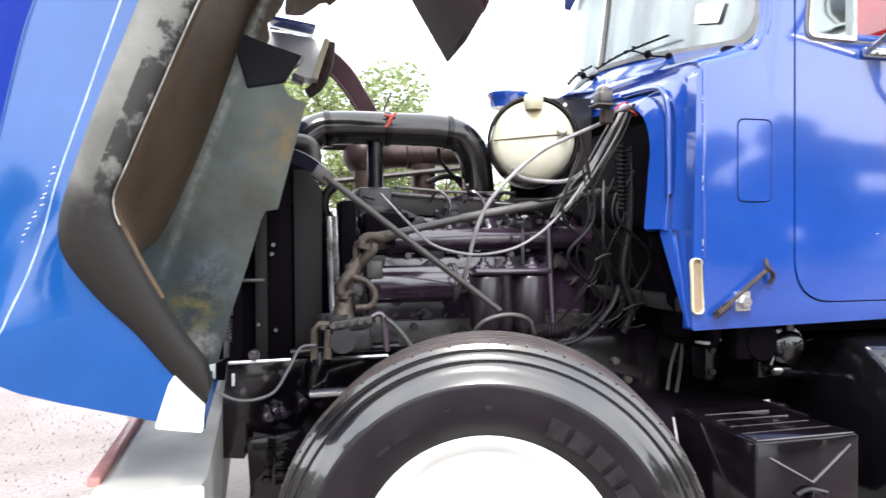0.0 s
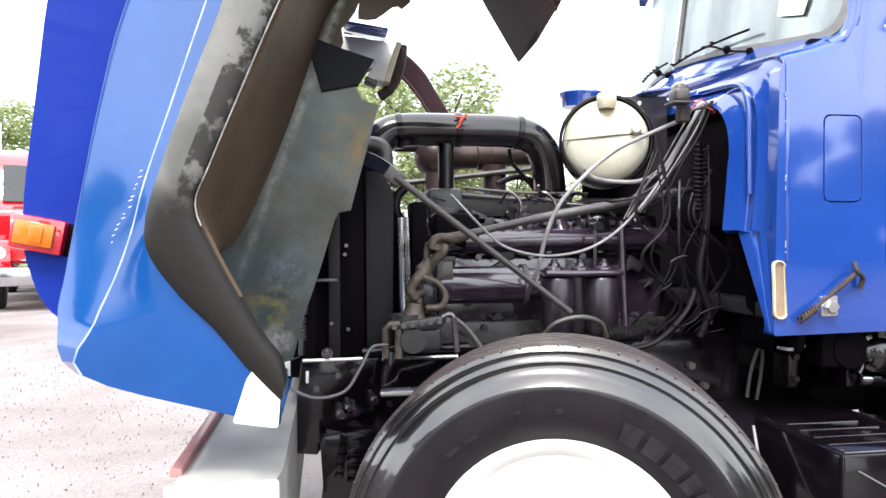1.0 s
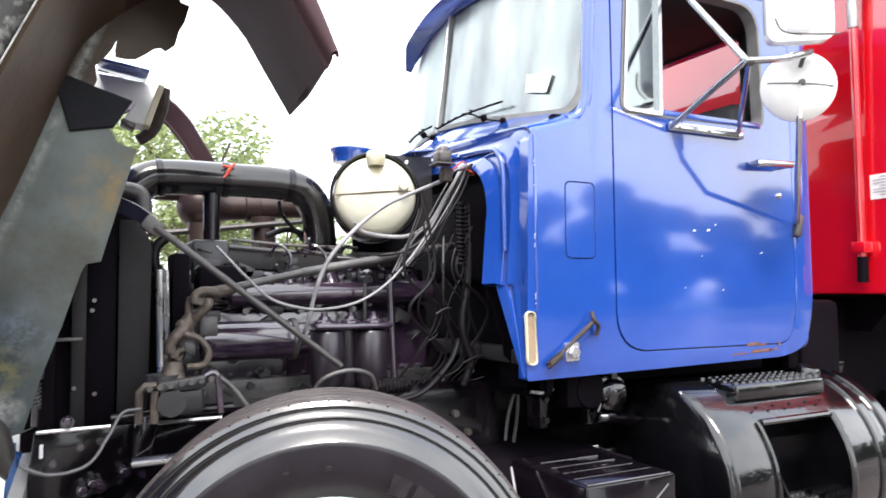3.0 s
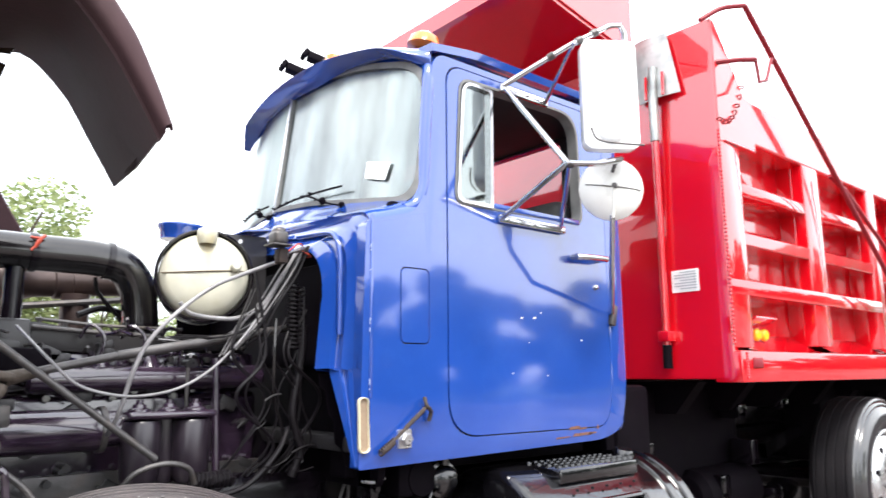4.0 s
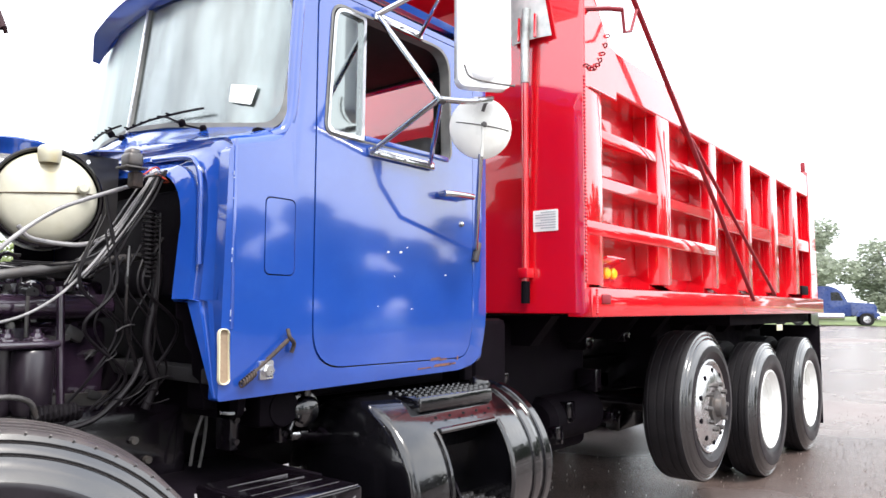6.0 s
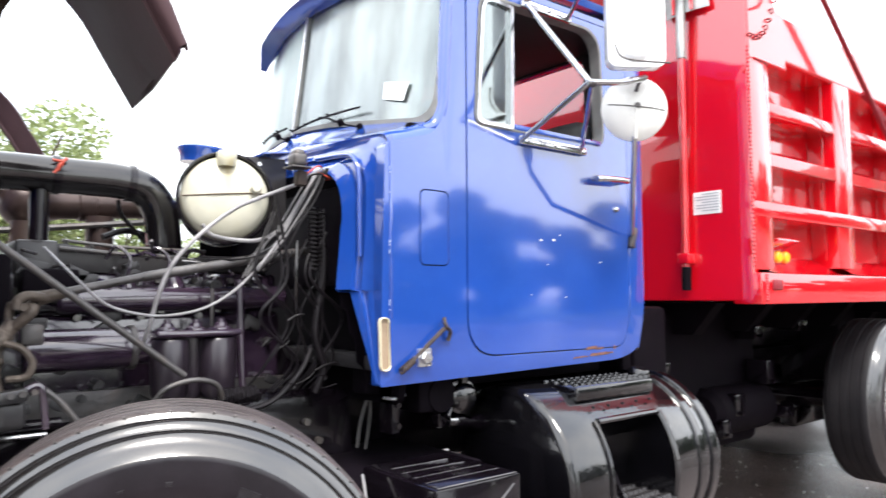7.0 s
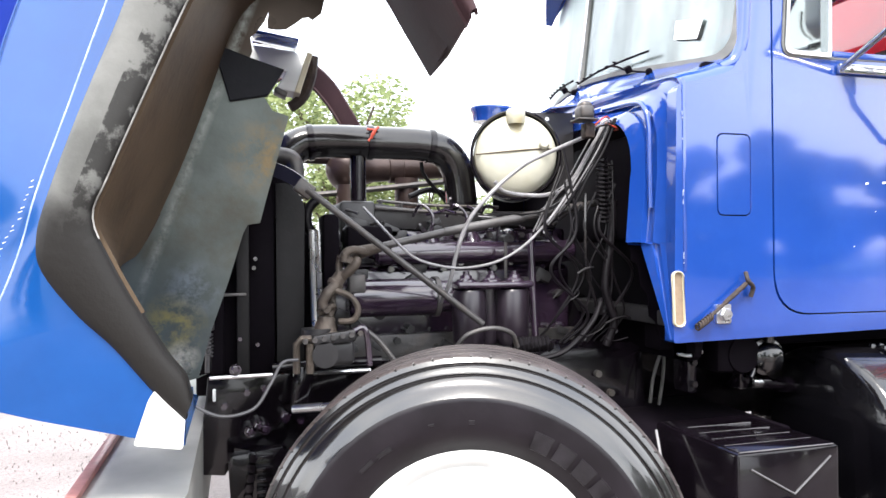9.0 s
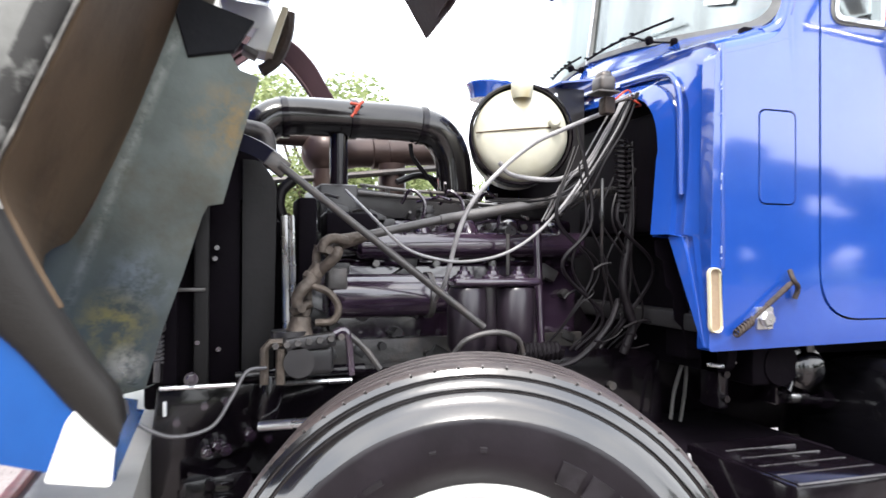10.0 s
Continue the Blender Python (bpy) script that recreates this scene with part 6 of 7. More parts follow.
rod((1.42, CY0 - 0.022, 1.103), (1.495, CY0 - 0.025, 1.161), 0.0075, 8, bm=lt)
tube([(1.505, CY0 - 0.012, 1.195), (1.50, CY0 - 0.03, 1.17), (1.525, CY0 - 0.02, 1.15), (1.522, CY0 - 0.012, 1.12)], 0.007, 8, lt)
hl = part("hood_latch", lt, RUST, truck, "rusty hood latch rod")
sp = bmesh.new()
tube([(1.325 + 0.05 * k / 40, CY0 - 0.018 + 0.010 * math.sin(k * 0.95), 1.032 + 0.032 * k / 40 + 0.010 * math.cos(k * 0.95)) for k in range(41)], 0.0035, 6, sp, per=2)
part("latch_spring", sp, RUST, hl)
bpl = part("bolt_plate", plate(rounded([(1.402, 1.040), (1.454, 1.040), (1.454, 1.099), (1.402, 1.099)], 0.006), [], xz(CY0 - 0.008), 0.008, 0.002), ALU, truck, "small square plate with a hex bolt", angle=14)
part("hex_bolt", rod((1.428, CY0 - 0.008, 1.068), (1.428, CY0 - 0.026, 1.068), 0.022, 6, chamfer=0.004), ALU, bpl)
part("seam_strip", box(1.292, 1.303, CY0 - 0.004, CY0 + 0.01, 1.2, 1.79, 0.003), BLUE, truck)
for z in (1.225, 1.24, 1.405, 1.43, 1.442, 1.60, 1.665, 1.675):
    w_, h_ = random.uniform(0.0015, 0.005), random.uniform(0.004, 0.022)
    part("edge_chip", plate([(1.289, z), (1.289 + w_, z + 0.001), (1.289 + w_ * 0.8, z + h_), (1.290, z + h_ * 0.9)], [], xz(CY0 - 0.0055), 0.002), HIGHLIGHT_CHIP, truck)
part("flange_rib", tube([(1.246, CY0 + 0.103, 1.40), (1.244, CY0 + 0.103, 1.56), (1.244, CY0 + 0.106, 1.655), (1.244, CY0 + 0.13, 1.718), (1.246, CY0 + 0.19, 1.748), (1.248, CY0 + 0.40, 1.765)], 0.009, 10), BLUE, truck)
# ---- engine bay
eng = part("engine_block", box(0.30, 1.25, 2.56, 3.05, 0.72, 1.22, 0.03, 3), ENGINE, truck, "oily black diesel engine")
hd_ = box(0.32, 0.80, 2.60, 2.98, 1.22, 1.35, 0.02)
box(0.80, 1.26, 2.62, 2.98, 1.22, 1.36, 0.02, bm=hd_)
part("cylinder_head", hd_, ENGINE, eng)
part("rocker_housing", box(0.353, 0.478, 2.575, 2.94, 1.30, 1.455, 0.012), COVER, eng, "flat grey-black rocker housing")
vc = plate(rounded([(0.482, 1.36), (0.93, 1.34), (0.93, 1.392), (0.80, 1.405), (0.482, 1.450)], [0.004, 0.01, 0.015, 0.02, 0.01]), [], xz(2.615), 0.32, 0.006)
part("valve_cover", vc, COVER, eng, "long sloping valve cover")
part("valve_cover", box(0.97, 1.24, 2.64, 2.94, 1.36, 1.42, 0.02), COVER, eng)
for k in range(6):
    x = 0.51 + 0.078 * k
    part("cover_bolt", rod((x, 2.64, 1.44 - 0.13 * (x - 0.482)), (x, 2.64, 1.466 - 0.13 * (x - 0.482)), 0.009, 6), STEEL, eng)
for k in range(14):
    x = 0.33 + 0.066 * k
    part("engine_bolt", rod((x, 2.555, 1.205 + 0.02 * (k % 3)), (x, 2.535, 1.205 + 0.02 * (k % 3)), 0.012, 6), ENGINE, eng)
    part("engine_bolt", rod((x, 2.60, 1.33), (x, 2.578, 1.33), 0.011, 6), STEEL, eng)
    part("engine_bolt", rod((x + 0.02, 2.56, 0.98), (x + 0.02, 2.54, 0.98), 0.010, 6), ENGINE, eng)
part("intake_manifold", rod((0.46, 2.52, 1.262), (1.24, 2.52, 1.268), 0.042, 24, chamfer=0.012), ENGINE, eng)
for k in range(5):
    x = 0.52 + 0.16 * k
    run = tube([(x, 2.52, 1.27), (x, 2.56, 1.32), (x, 2.62, 1.33)], 0.032, 12)
    part("manifold_runner", run, ENGINE, eng)
dark = box(0.275, 0.33, 2.45, 2.60, 1.15, 1.40, 0.01)
box(0.36, 0.52, 2.47, 2.58, 1.27, 1.36, 0.012, bm=dark)
part("front_cover", dark, BLACK_MATT, eng)
sill = plate([(0.30, 0.86), (1.25, 0.86), (1.25, 0.97), (0.30, 0.97)], [], xz(2.53), 0.03, 0.004)
part("oil_pan_flange", sill, STEEL, eng)
# details scattered on the side of the block
random.seed(4)
for k in range(46):
    misc = bmesh.new()
    x, z = random.uniform(0.34, 1.2), random.uniform(0.9, 1.38)
    s = random.uniform(0.012, 0.045)
    if k % 3:
        obox((x, 2.55, z), (s * 1.6, 0.05, s), (0, random.uniform(-40, 40), 0), 0.004, misc)
    else:
        rod((x, 2.56, z), (x, 2.50, z), s * 0.5, 10, bm=misc)
    part("engine_fitting", misc, COVER, eng)
for k in range(26):
    fit2 = bmesh.new()
    x, z = random.uniform(0.36, 1.22), random.uniform(1.22, 1.46)
    rod((x, 2.56, z), (x + random.uniform(-0.05, 0.05), 2.5, z + random.uniform(-0.02, 0.03)), 0.005, 6, bm=fit2)
    part("injector_line", fit2, STEEL if k % 3 == 0 else ENGINE, eng)
for k in range(3):
    x = 0.62 + 0.13 * k
    part("fuel_line", tube([(x, 2.58, 1.40), (x + 0.02, 2.54, 1.44), (x + 0.06, 2.52, 1.40), (x + 0.05, 2.52, 1.32)], 0.006, 6), ENGINE, eng)
part("top_line", tube([(0.44, 2.60, 1.435), (0.62, 2.58, 1.42), (0.82, 2.56, 1.41), (0.95, 2.56, 1.39)], 0.008, 8), STEEL, eng)
part("top_line", tube([(0.50, 2.66, 1.462), (0.7, 2.66, 1.447), (0.98, 2.64, 1.44)], 0.006, 8), STEEL, eng)

# starter cylinder, filters
stm = lathe([(0, 0), (0.058, 0.004), (0.064, 0.015), (0.064, 0.30), (0.055, 0.31), (0.055, 0.36), (0, 0.36)], (0.35, 2.40, 1.112), (1, 0, 0), 32)
stt = part("starter", stm, ENGINE, truck, "glossy black cylindrical starter")
part("starter_end", box(0.345, 0.40, 2.335, 2.39, 1.135, 1.195, 0.006), STEEL, stt)
part("starter_band", lathe([(0.065, -0.01), (0.070, -0.008), (0.070, 0.008), (0.065, 0.01)], (0.655, 2.40, 1.112), (1, 0, 0), 32), STEEL, stt)
fh = box(0.705, 0.982, 2.292, 2.42, 1.141, 1.164, 0.010, 3)
for x in (0.752, 0.845, 0.93):
    lathe([(0.036, -0.002), (0.034, 0.006), (0.022, 0.012), (0.019, 0.022), (0.012, 0.024), (0.011, 0.036), (0, 0.037)], (x, 2.35, 1.163), (0, 0, 1), 18, fh)
fhead = part("filter_head", fh, ENGINE, truck, "fuel filter head with three canisters")
for x in (0.762, 0.920):
    part("filter_canister", lathe([(0, -0.20), (0.045, -0.195), (0.058, -0.17), (0.060, -0.01), (0.054, 0)], (x, 2.35, 1.135), (0, 0, 1), 32), CAN, fhead)
part("filter_canister", lathe([(0, -0.20), (0.04, -0.195), (0.05, -0.17), (0.05, 0)], (0.842, 2.40, 1.135), (0, 0, 1), 32), CAN, fhead)
part("standpipe", rod((1.012, 2.36, 0.95), (1.005, 2.38, 1.33), 0.013, 12), ENGINE, truck)
part("standpipe", rod((0.925, 2.42, 1.17), (0.925, 2.42, 1.30), 0.006, 8), STEEL, truck)

# radiator and brace
rad = part("radiator", box(0.02, 0.115, 2.44, 3.2, 0.86, 1.50, 0.012), BLACK_MATT, truck, "tall black radiator with shroud")
part("top_tank", lathe([(0.0, 0), (0.075, 0.004), (0.085, 0.02), (0.085, 0.74), (0.075, 0.756), (0, 0.76)], (0.10, 2.44, 1.46), (0, 1, 0), 32), BLACK_MATT, rad)
sh = plate(rounded([(0.118, 0.88), (0.205, 0.90), (0.212, 1.44), (0.165, 1.50), (0.118, 1.50)], [0, 0.01, 0.05, 0.03, 0]), [], xz(2.43), 0.012, 0.003)
part("fan_shroud", sh, SHROUD, rad, "black fan shroud")
part("shroud_edge", loft([[(0.205, 2.43, 0.90), (0.205, 3.2, 0.90)], [(0.214, 2.43, 1.44), (0.214, 3.2, 1.44)]]), SHROUD, rad)
part("side_channel", box(-0.01, 0.03, 2.41, 2.45, 0.86, 1.46, 0.005), SHROUD, rad)
part("side_channel", box(-0.09, -0.05, 2.40, 2.44, 0.88, 1.42, 0.006), BLACK_MATT, rad)
part("side_gusset", box(-0.10, 0.02, 2.40, 2.43, 1.13, 1.14, 0.002), STEEL, rad)
for k, (x, z) in enumerate(((-0.04, 1.33), (-0.02, 1.29), (0.05, 1.25), (0.045, 1.22), (-0.05, 1.17), (0.0, 0.99), (0.055, 0.97))):
    part("radiator_bolt", rod((x, 2.43, z), (x, 2.405, z), 0.007, 8), ENGINE, rad)
wl_ = tube([(0.235, 2.44, 1.345), (0.24, 2.44, 1.1), (0.245, 2.44, 0.9)], 0.011, 8)
part("overflow_pipe", wl_, ALU, truck, "pale grey overflow pipe")
part("overflow_pipe", tube([(0.256, 2.44, 1.345), (0.262, 2.44, 1.1), (0.266, 2.44, 0.9)], 0.009, 8), ALU, truck)
bt = rod((0.20, 2.215, 1.463), (0.765, 2.215, 1.03), 0.0105, 12)
obox((0.195, 2.23, 1.465), (0.06, 0.03, 0.045), (0, 36, 0), 0.006, bt)
part("radiator_brace", bt, STEEL, truck, "grey diagonal radiator brace rod")
strap = thick(loft([[(x, y, z + dz) for x, y, z in spline([(0.0, 2.40, 1.535), (0.06, 2.385, 1.545), (0.115, 2.35, 1.535), (0.165, 2.29, 1.505), (0.205, 2.235, 1.468)])] for dz in (-0.024, 0.0, 0.024)]), 0.006)
part("radiator_strap", strap, COVER, truck, "broad grey strap round the radiator tank", angle=50)
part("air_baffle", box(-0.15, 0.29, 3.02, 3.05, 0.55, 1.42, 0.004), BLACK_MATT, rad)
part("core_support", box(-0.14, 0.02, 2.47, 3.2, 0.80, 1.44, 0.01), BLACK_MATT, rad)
# white hose end by the radiator
part("hose_sleeve", tube([(0.13, 2.62, 1.62), (0.19, 2.62, 1.60), (0.20, 2.62, 1.50)], 0.030, 12), STEEL, truck)
part("radiator_hose", tube([(0.27, 2.56, 1.46), (0.235, 2.56, 1.42), (0.235, 2.56, 1.36), (0.28, 2.56, 1.31)], 0.018, 10), CABLE_BLACK, truck)

# big air pipe and what is under it
ap = tube([(0.09, 2.75, 1.53), (0.15, 2.75, 1.60), (0.215, 2.75, 1.672), (0.30, 2.75, 1.692), (0.55, 2.75, 1.694), (0.70, 2.75, 1.692), (0.79, 2.75, 1.668), (0.842, 2.75, 1.60), (0.860, 2.75, 1.50), (0.865, 2.75, 1.38)], 0.064, 24, per=10)
air = part("air_pipe", ap, SATIN, truck, "glossy black intake pipe over the engine")
for p, d in (((0.262, 2.75, 1.687), (1, 0, 0.1)), ((0.49, 2.75, 1.694), (1, 0, 0)), ((0.735, 2.75, 1.688), (1, 0, -0.1)), ((0.862, 2.75, 1.45), (0, 0, 1))):
    part("pipe_clamp", lathe([(0.0645, -0.012), (0.069, -0.010), (0.069, 0.010), (0.0645, 0.012)], p, d, 28), BLACK, air)
tie = tube([(0.485, 2.683, 1.70), (0.495, 2.684, 1.725), (0.515, 2.694, 1.746)], 0.006, 6)
tube([(0.47, 2.684, 1.735), (0.50, 2.684, 1.728), (0.475, 2.684, 1.69)], 0.005, 6, tie)
part("red_tie", tie, CABLE_RED, air, "red cable tie")
part("riser_pipe", rod((0.445, 2.75, 1.42), (0.444, 2.75, 1.66), 0.031, 20), BLACK, truck)
mf = lathe([(0.10 * math.sin(k * math.pi / 14), 0.10 - 0.10 * math.cos(k * math.pi / 14)) for k in range(11)] + [(0.066, 0.19), (0.060, 0.22), (0.060, 0.28), (0.068, 0.284), (0.068, 0.345), (0.056, 0.35), (0.054, 0.62), (0, 0.63)], (0.372, 3.20, 1.635), (1, 0, 0.05), 36)
part("exhaust_pipe", mf, HEATED, truck, "heat browned exhaust and turbo housing")
part("exhaust_elbow", rod((0.14, 3.20, 1.70), (0.42, 3.20, 1.695), 0.036, 20), HEATED, truck)
part("turbo_leg", rod((0.73, 3.15, 1.40), (0.73, 3.15, 1.60), 0.055, 20), HEATED, truck)
part("turbo_leg", rod((0.45, 3.10, 1.38), (0.45, 3.10, 1.56), 0.045, 20), HEATED, truck)
cr = tube([(0.175, 3.10, 1.495), (0.28, 3.10, 1.515), (0.40, 3.10, 1.525), (0.97, 3.10, 1.592)], 0.013, 8)
part("cross_rod", cr, STEEL, truck)
part("thin_hose", tube([(0.71, 2.80, 1.63), (0.72, 2.80, 1.58), (0.77, 2.80, 1.52), (0.82, 2.80, 1.46), (0.83, 2.78, 1.42)], 0.008, 8), CABLE_BLACK, truck)
part("thin_hose", tube([(0.66, 2.8, 1.49), (0.75, 2.82, 1.52), (0.84, 2.82, 1.49), (0.92, 2.82, 1.43)], 0.012, 8), CABLE_BLACK, truck)
part("hose_nipple", tube([(0.90, 2.70, 1.35), (0.905, 2.69, 1.42), (0.925, 2.69, 1.44)], 0.016, 10), STEEL, truck)

# steering shaft, joint, gear
ss = tube([(0.43, 2.30, 1.283), (0.74, 2.29, 1.351), (1.10, 2.28, 1.413), (1.40, 2.27, 1.47)], 0.0125, 12, smooth_path=False)
shaft = part("steering_shaft", ss, STEEL, truck, "grey steering shaft with rusty universal joints")
part("upper_sleeve", rod((0.66, 2.293, 1.333), (1.16, 2.279, 1.424), 0.0155, 14), STEEL, shaft)
uj = rod((0.445, 2.30, 1.285), (0.372, 2.298, 1.267), 0.016, 14, 0.022)
tube([(0.385, 2.275, 1.270), (0.348, 2.262, 1.276), (0.323, 2.262, 1.264), (0.318, 2.262, 1.238)], 0.014, 10, uj)
tube([(0.385, 2.325, 1.264), (0.364, 2.335, 1.246), (0.346, 2.335, 1.222)], 0.015, 10, uj)
rod((0.336, 2.250, 1.244), (0.336, 2.345, 1.244), 0.011, 12, bm=uj)
rod((0.312, 2.298, 1.262), (0.362, 2.298, 1.226), 0.012, 12, bm=uj)
tube([(0.360, 2.262, 1.250), (0.352, 2.256, 1.228), (0.332, 2.268, 1.206), (0.308, 2.288, 1.184)], 0.016, 10, uj)
tube([(0.318, 2.330, 1.258), (0.312, 2.330, 1.228), (0.310, 2.305, 1.195)], 0.012, 10, uj)
rod((0.318, 2.288, 1.204), (0.284, 2.284, 1.154), 0.022, 16, bm=uj, chamfer=0.004)
rod((0.299, 2.286, 1.176), (0.288, 2.285, 1.160), 0.027, 16, bm=uj, chamfer=0.003)
tube([(0.292, 2.268, 1.164), (0.266, 2.256, 1.142), (0.251, 2.256, 1.116), (0.253, 2.258, 1.094)], 0.017, 10, uj)
tube([(0.286, 2.308, 1.156), (0.284, 2.315, 1.122), (0.284, 2.310, 1.096), (0.274, 2.292, 1.058)], 0.014, 10, uj)
rod((0.262, 2.245, 1.090), (0.262, 2.325, 1.090), 0.012, 12, bm=uj)
rod((0.238, 2.280, 1.076), (0.292, 2.280, 1.102), 0.012, 12, bm=uj)
lathe([(0.052, -0.02), (0.050, 0.008), (0.036, 0.026), (0.030, 0.05), (0.026, 0.066), (0, 0.07)], (0.258, 2.282, 1.0), (0.1, 0, 1), 20, uj)
part("universal_joint", uj, GREASE, shaft, "rusty greasy universal joint")
hk = tube([(0.29, 2.26, 1.15), (0.335, 2.25, 1.13), (0.36, 2.25, 1.09), (0.345, 2.25, 1.055), (0.30, 2.26, 1.05)], 0.010, 8)
part("joint_yoke", hk, GREASE, shaft)
sg = box(0.21, 0.345, 2.22, 2.34, 0.915, 0.995, 0.018, 3)
rod((0.235, 2.28, 0.99), (0.235, 2.28, 1.03), 0.05, 16, bm=sg)
rod((0.25, 2.22, 0.955), (0.25, 2.195, 0.955), 0.04, 16, bm=sg)
obox((0.28, 2.21, 1.005), (0.13, 0.03, 0.035), (0, -7, 0), 0.006, sg)
gear = part("steering_gear", sg, COVER, truck, "black steering gear box")
for k in range(7):
    x = 0.19 + 0.028 * k
    part("gear_bolt", rod((x, 2.20, 1.0 + 0.003 * k), (x, 2.185, 1.0 + 0.003 * k), 0.009, 6), STEEL, gear)
pf = tube([(0.165, 2.22, 0.90), (0.165, 2.22, 0.99), (0.18, 2.22, 1.005), (0.21, 2.22, 1.005)], 0.011, 8, smooth_path=False)
tube([(0.205, 2.21, 0.90), (0.205, 2.21, 0.99)], 0.012, 8, pf, smooth_path=False)
part("steering_hose", pf, GREASE, gear)
part("steering_hose", tube([(0.345, 2.24, 1.02), (0.37, 2.24, 1.03), (0.385, 2.24, 1.01), (0.395, 2.24, 0.91)], 0.010, 8), ENGINE, gear)
part("steering_hose", tube([(0.385, 2.25, 1.02), (0.43, 2.25, 0.98), (0.475, 2.25, 0.92)], 0.009, 8), STEEL, gear)

# surge tank on a ring bracket
TKC = Vector((0.945, 2.36, 1.612))
TKD = Vector((-0.30, -0.95, 0.04)).normalized()
tk = lathe([(0, 0.016), (0.07, 0.012), (0.12, 0.0), (0.143, -0.02), (0.15, -0.05), (0.15, -0.22), (0.13, -0.25), (0, -0.25)], TKC, TKD, 56)
st_ = part("coolant_tank", tk, TANKWHITE, truck, "translucent white coolant surge tank")
part("tank_ring", lathe([(0.152, -0.075), (0.163, -0.07), (0.163, -0.02), (0.157, -0.015), (0.151, -0.02)], TKC, TKD, 56), BLACK, st_)
u_ = Vector((0, 0, 1)).cross(TKD).normalized()
v_ = TKD.cross(u_).normalized()
part("tank_seam", tube([tuple(TKC + u_ * (-0.142) + TKD * -0.008), tuple(TKC + u_ * -0.07 + v_ * 0.003 + TKD * 0.013), tuple(TKC + v_ * 0.008 + TKD * 0.018), tuple(TKC + u_ * 0.08 + v_ * 0.014 + TKD * 0.011), tuple(TKC + u_ * 0.142 + v_ * 0.016 + TKD * -0.008)], 0.0024, 6), BROWN, st_)
part("tank_cap", lathe([(0, 0.035), (0.028, 0.033), (0.034, 0.025), (0.034, 0.0), (0.028, -0.02)], TKC + Vector((0.0, 0.0, 0.125)), (0, 0, 1), 24), TANKWHITE, st_)
part("tank_outlet", rod(TKC + u_ * 0.098 + v_ * 0.03, TKC + u_ * 0.098 + v_ * 0.03 + TKD * 0.035, 0.019, 16, chamfer=0.006), TANKWHITE, st_)
part("tank_bracket", plate(rounded([(1.06, 1.48), (1.212, 1.50), (1.212, 1.785), (1.03, 1.78)], 0.012), [], xz(2.45), 0.02, 0.004), COVER, truck)
part("bracket_bolt", rod((1.10, 2.452, 1.755), (1.10, 2.436, 1.755), 0.008, 6), ALU, truck)
lid = lathe([(0, 0.0), (0.088, 0.0), (0.094, -0.006), (0.094, -0.012), (0.084, -0.03), (0.080, -0.06), (0, -0.06)], (0.985, 2.70, 1.842), (0.05, -0.05, 1), 36)
part("breather_lid", lid, BLUE, truck, "blue round breather lid")
part("cowl_tray", plate([(1.10, 2.40), (1.27, 2.40), (1.27, 3.3), (1.12, 3.3)], [], lambda u, v, w: (u, v, 1.775 + 0.15 * (u - 1.02) + w), 0.006), BLUE, truck)

# firewall clutter
rm = box(1.075, 1.125, 2.11, 2.17, 1.70, 1.745, 0.012, 3)
box(1.08, 1.12, 2.115, 2.165, 1.72, 1.76, 0.014, 3, rm)
obox((1.10, 2.14, 1.698), (0.07, 0.07, 0.006), (0, 0, 0), 0.002, rm)
part("relay_can", rm, STEEL, truck, "grey relay on the firewall")
part("terminal_block", box(1.10, 1.135, 2.13, 2.17, 1.64, 1.69, 0.006), RUST, truck)
part("heater_box", box(1.27, 1.40, 2.10, 2.60, 1.30, 1.66, 0.02), BLACK_MATT, truck)
part("brake_valve", lathe([(0, 0), (0.04, 0.005), (0.05, 0.02), (0.05, 0.10), (0.03, 0.12), (0.03, 0.18), (0, 0.18)], (1.30, 2.10, 1.34), (0, 0, 1), 20), ENGINE, truck)
part("brass_fitting", rod((1.285, 2.06, 1.39), (1.285, 2.06, 1.43), 0.014, 8), YELLOW, truck)
coil = bmesh.new()
tube([(1.19 + 0.018 * math.cos(k * 0.9), 2.19 + 0.018 * math.sin(k * 0.9), 1.58 - 0.0021 * k) for k in range(105)], 0.0045, 5, coil, per=1)
tube([(1.225 + 0.016 * math.cos(k * 0.9), 2.21 + 0.016 * math.sin(k * 0.9), 1.57 - 0.0021 * k) for k in range(100)], 0.004, 5, coil, per=1)
part("coiled_cable", coil, CABLE_BLACK, truck)
# loops of cable
part("throttle_cable", tube([(0.405, 2.40, 1.42), (0.43, 2.30, 1.37), (0.461, 2.22, 1.319), (0.530, 2.2, 1.252), (0.618, 2.2, 1.222), (0.708, 2.2, 1.215), (0.817, 2.2, 1.236), (0.911, 2.2, 1.289), (0.987, 2.2, 1.361), (1.046, 2.2, 1.433), (1.118, 2.2, 1.544), (1.19, 2.2, 1.68), (1.22, 2.25, 1.72)], 0.0043, 8), CABLE_GREY, truck, "pale grey control cable hanging in a loop")
part("heater_hose", tube([(0.648, 2.30, 1.10), (0.654, 2.22, 1.167), (0.680, 2.2, 1.287), (0.725, 2.2, 1.382), (0.816, 2.2, 1.480), (0.911, 2.2, 1.553), (0.989, 2.2, 1.592), (1.10, 2.2, 1.64), (1.17, 2.24, 1.668)], 0.0068, 10), CABLE_GREY, truck, "grey hose arching up to the firewall")
random.seed(11)
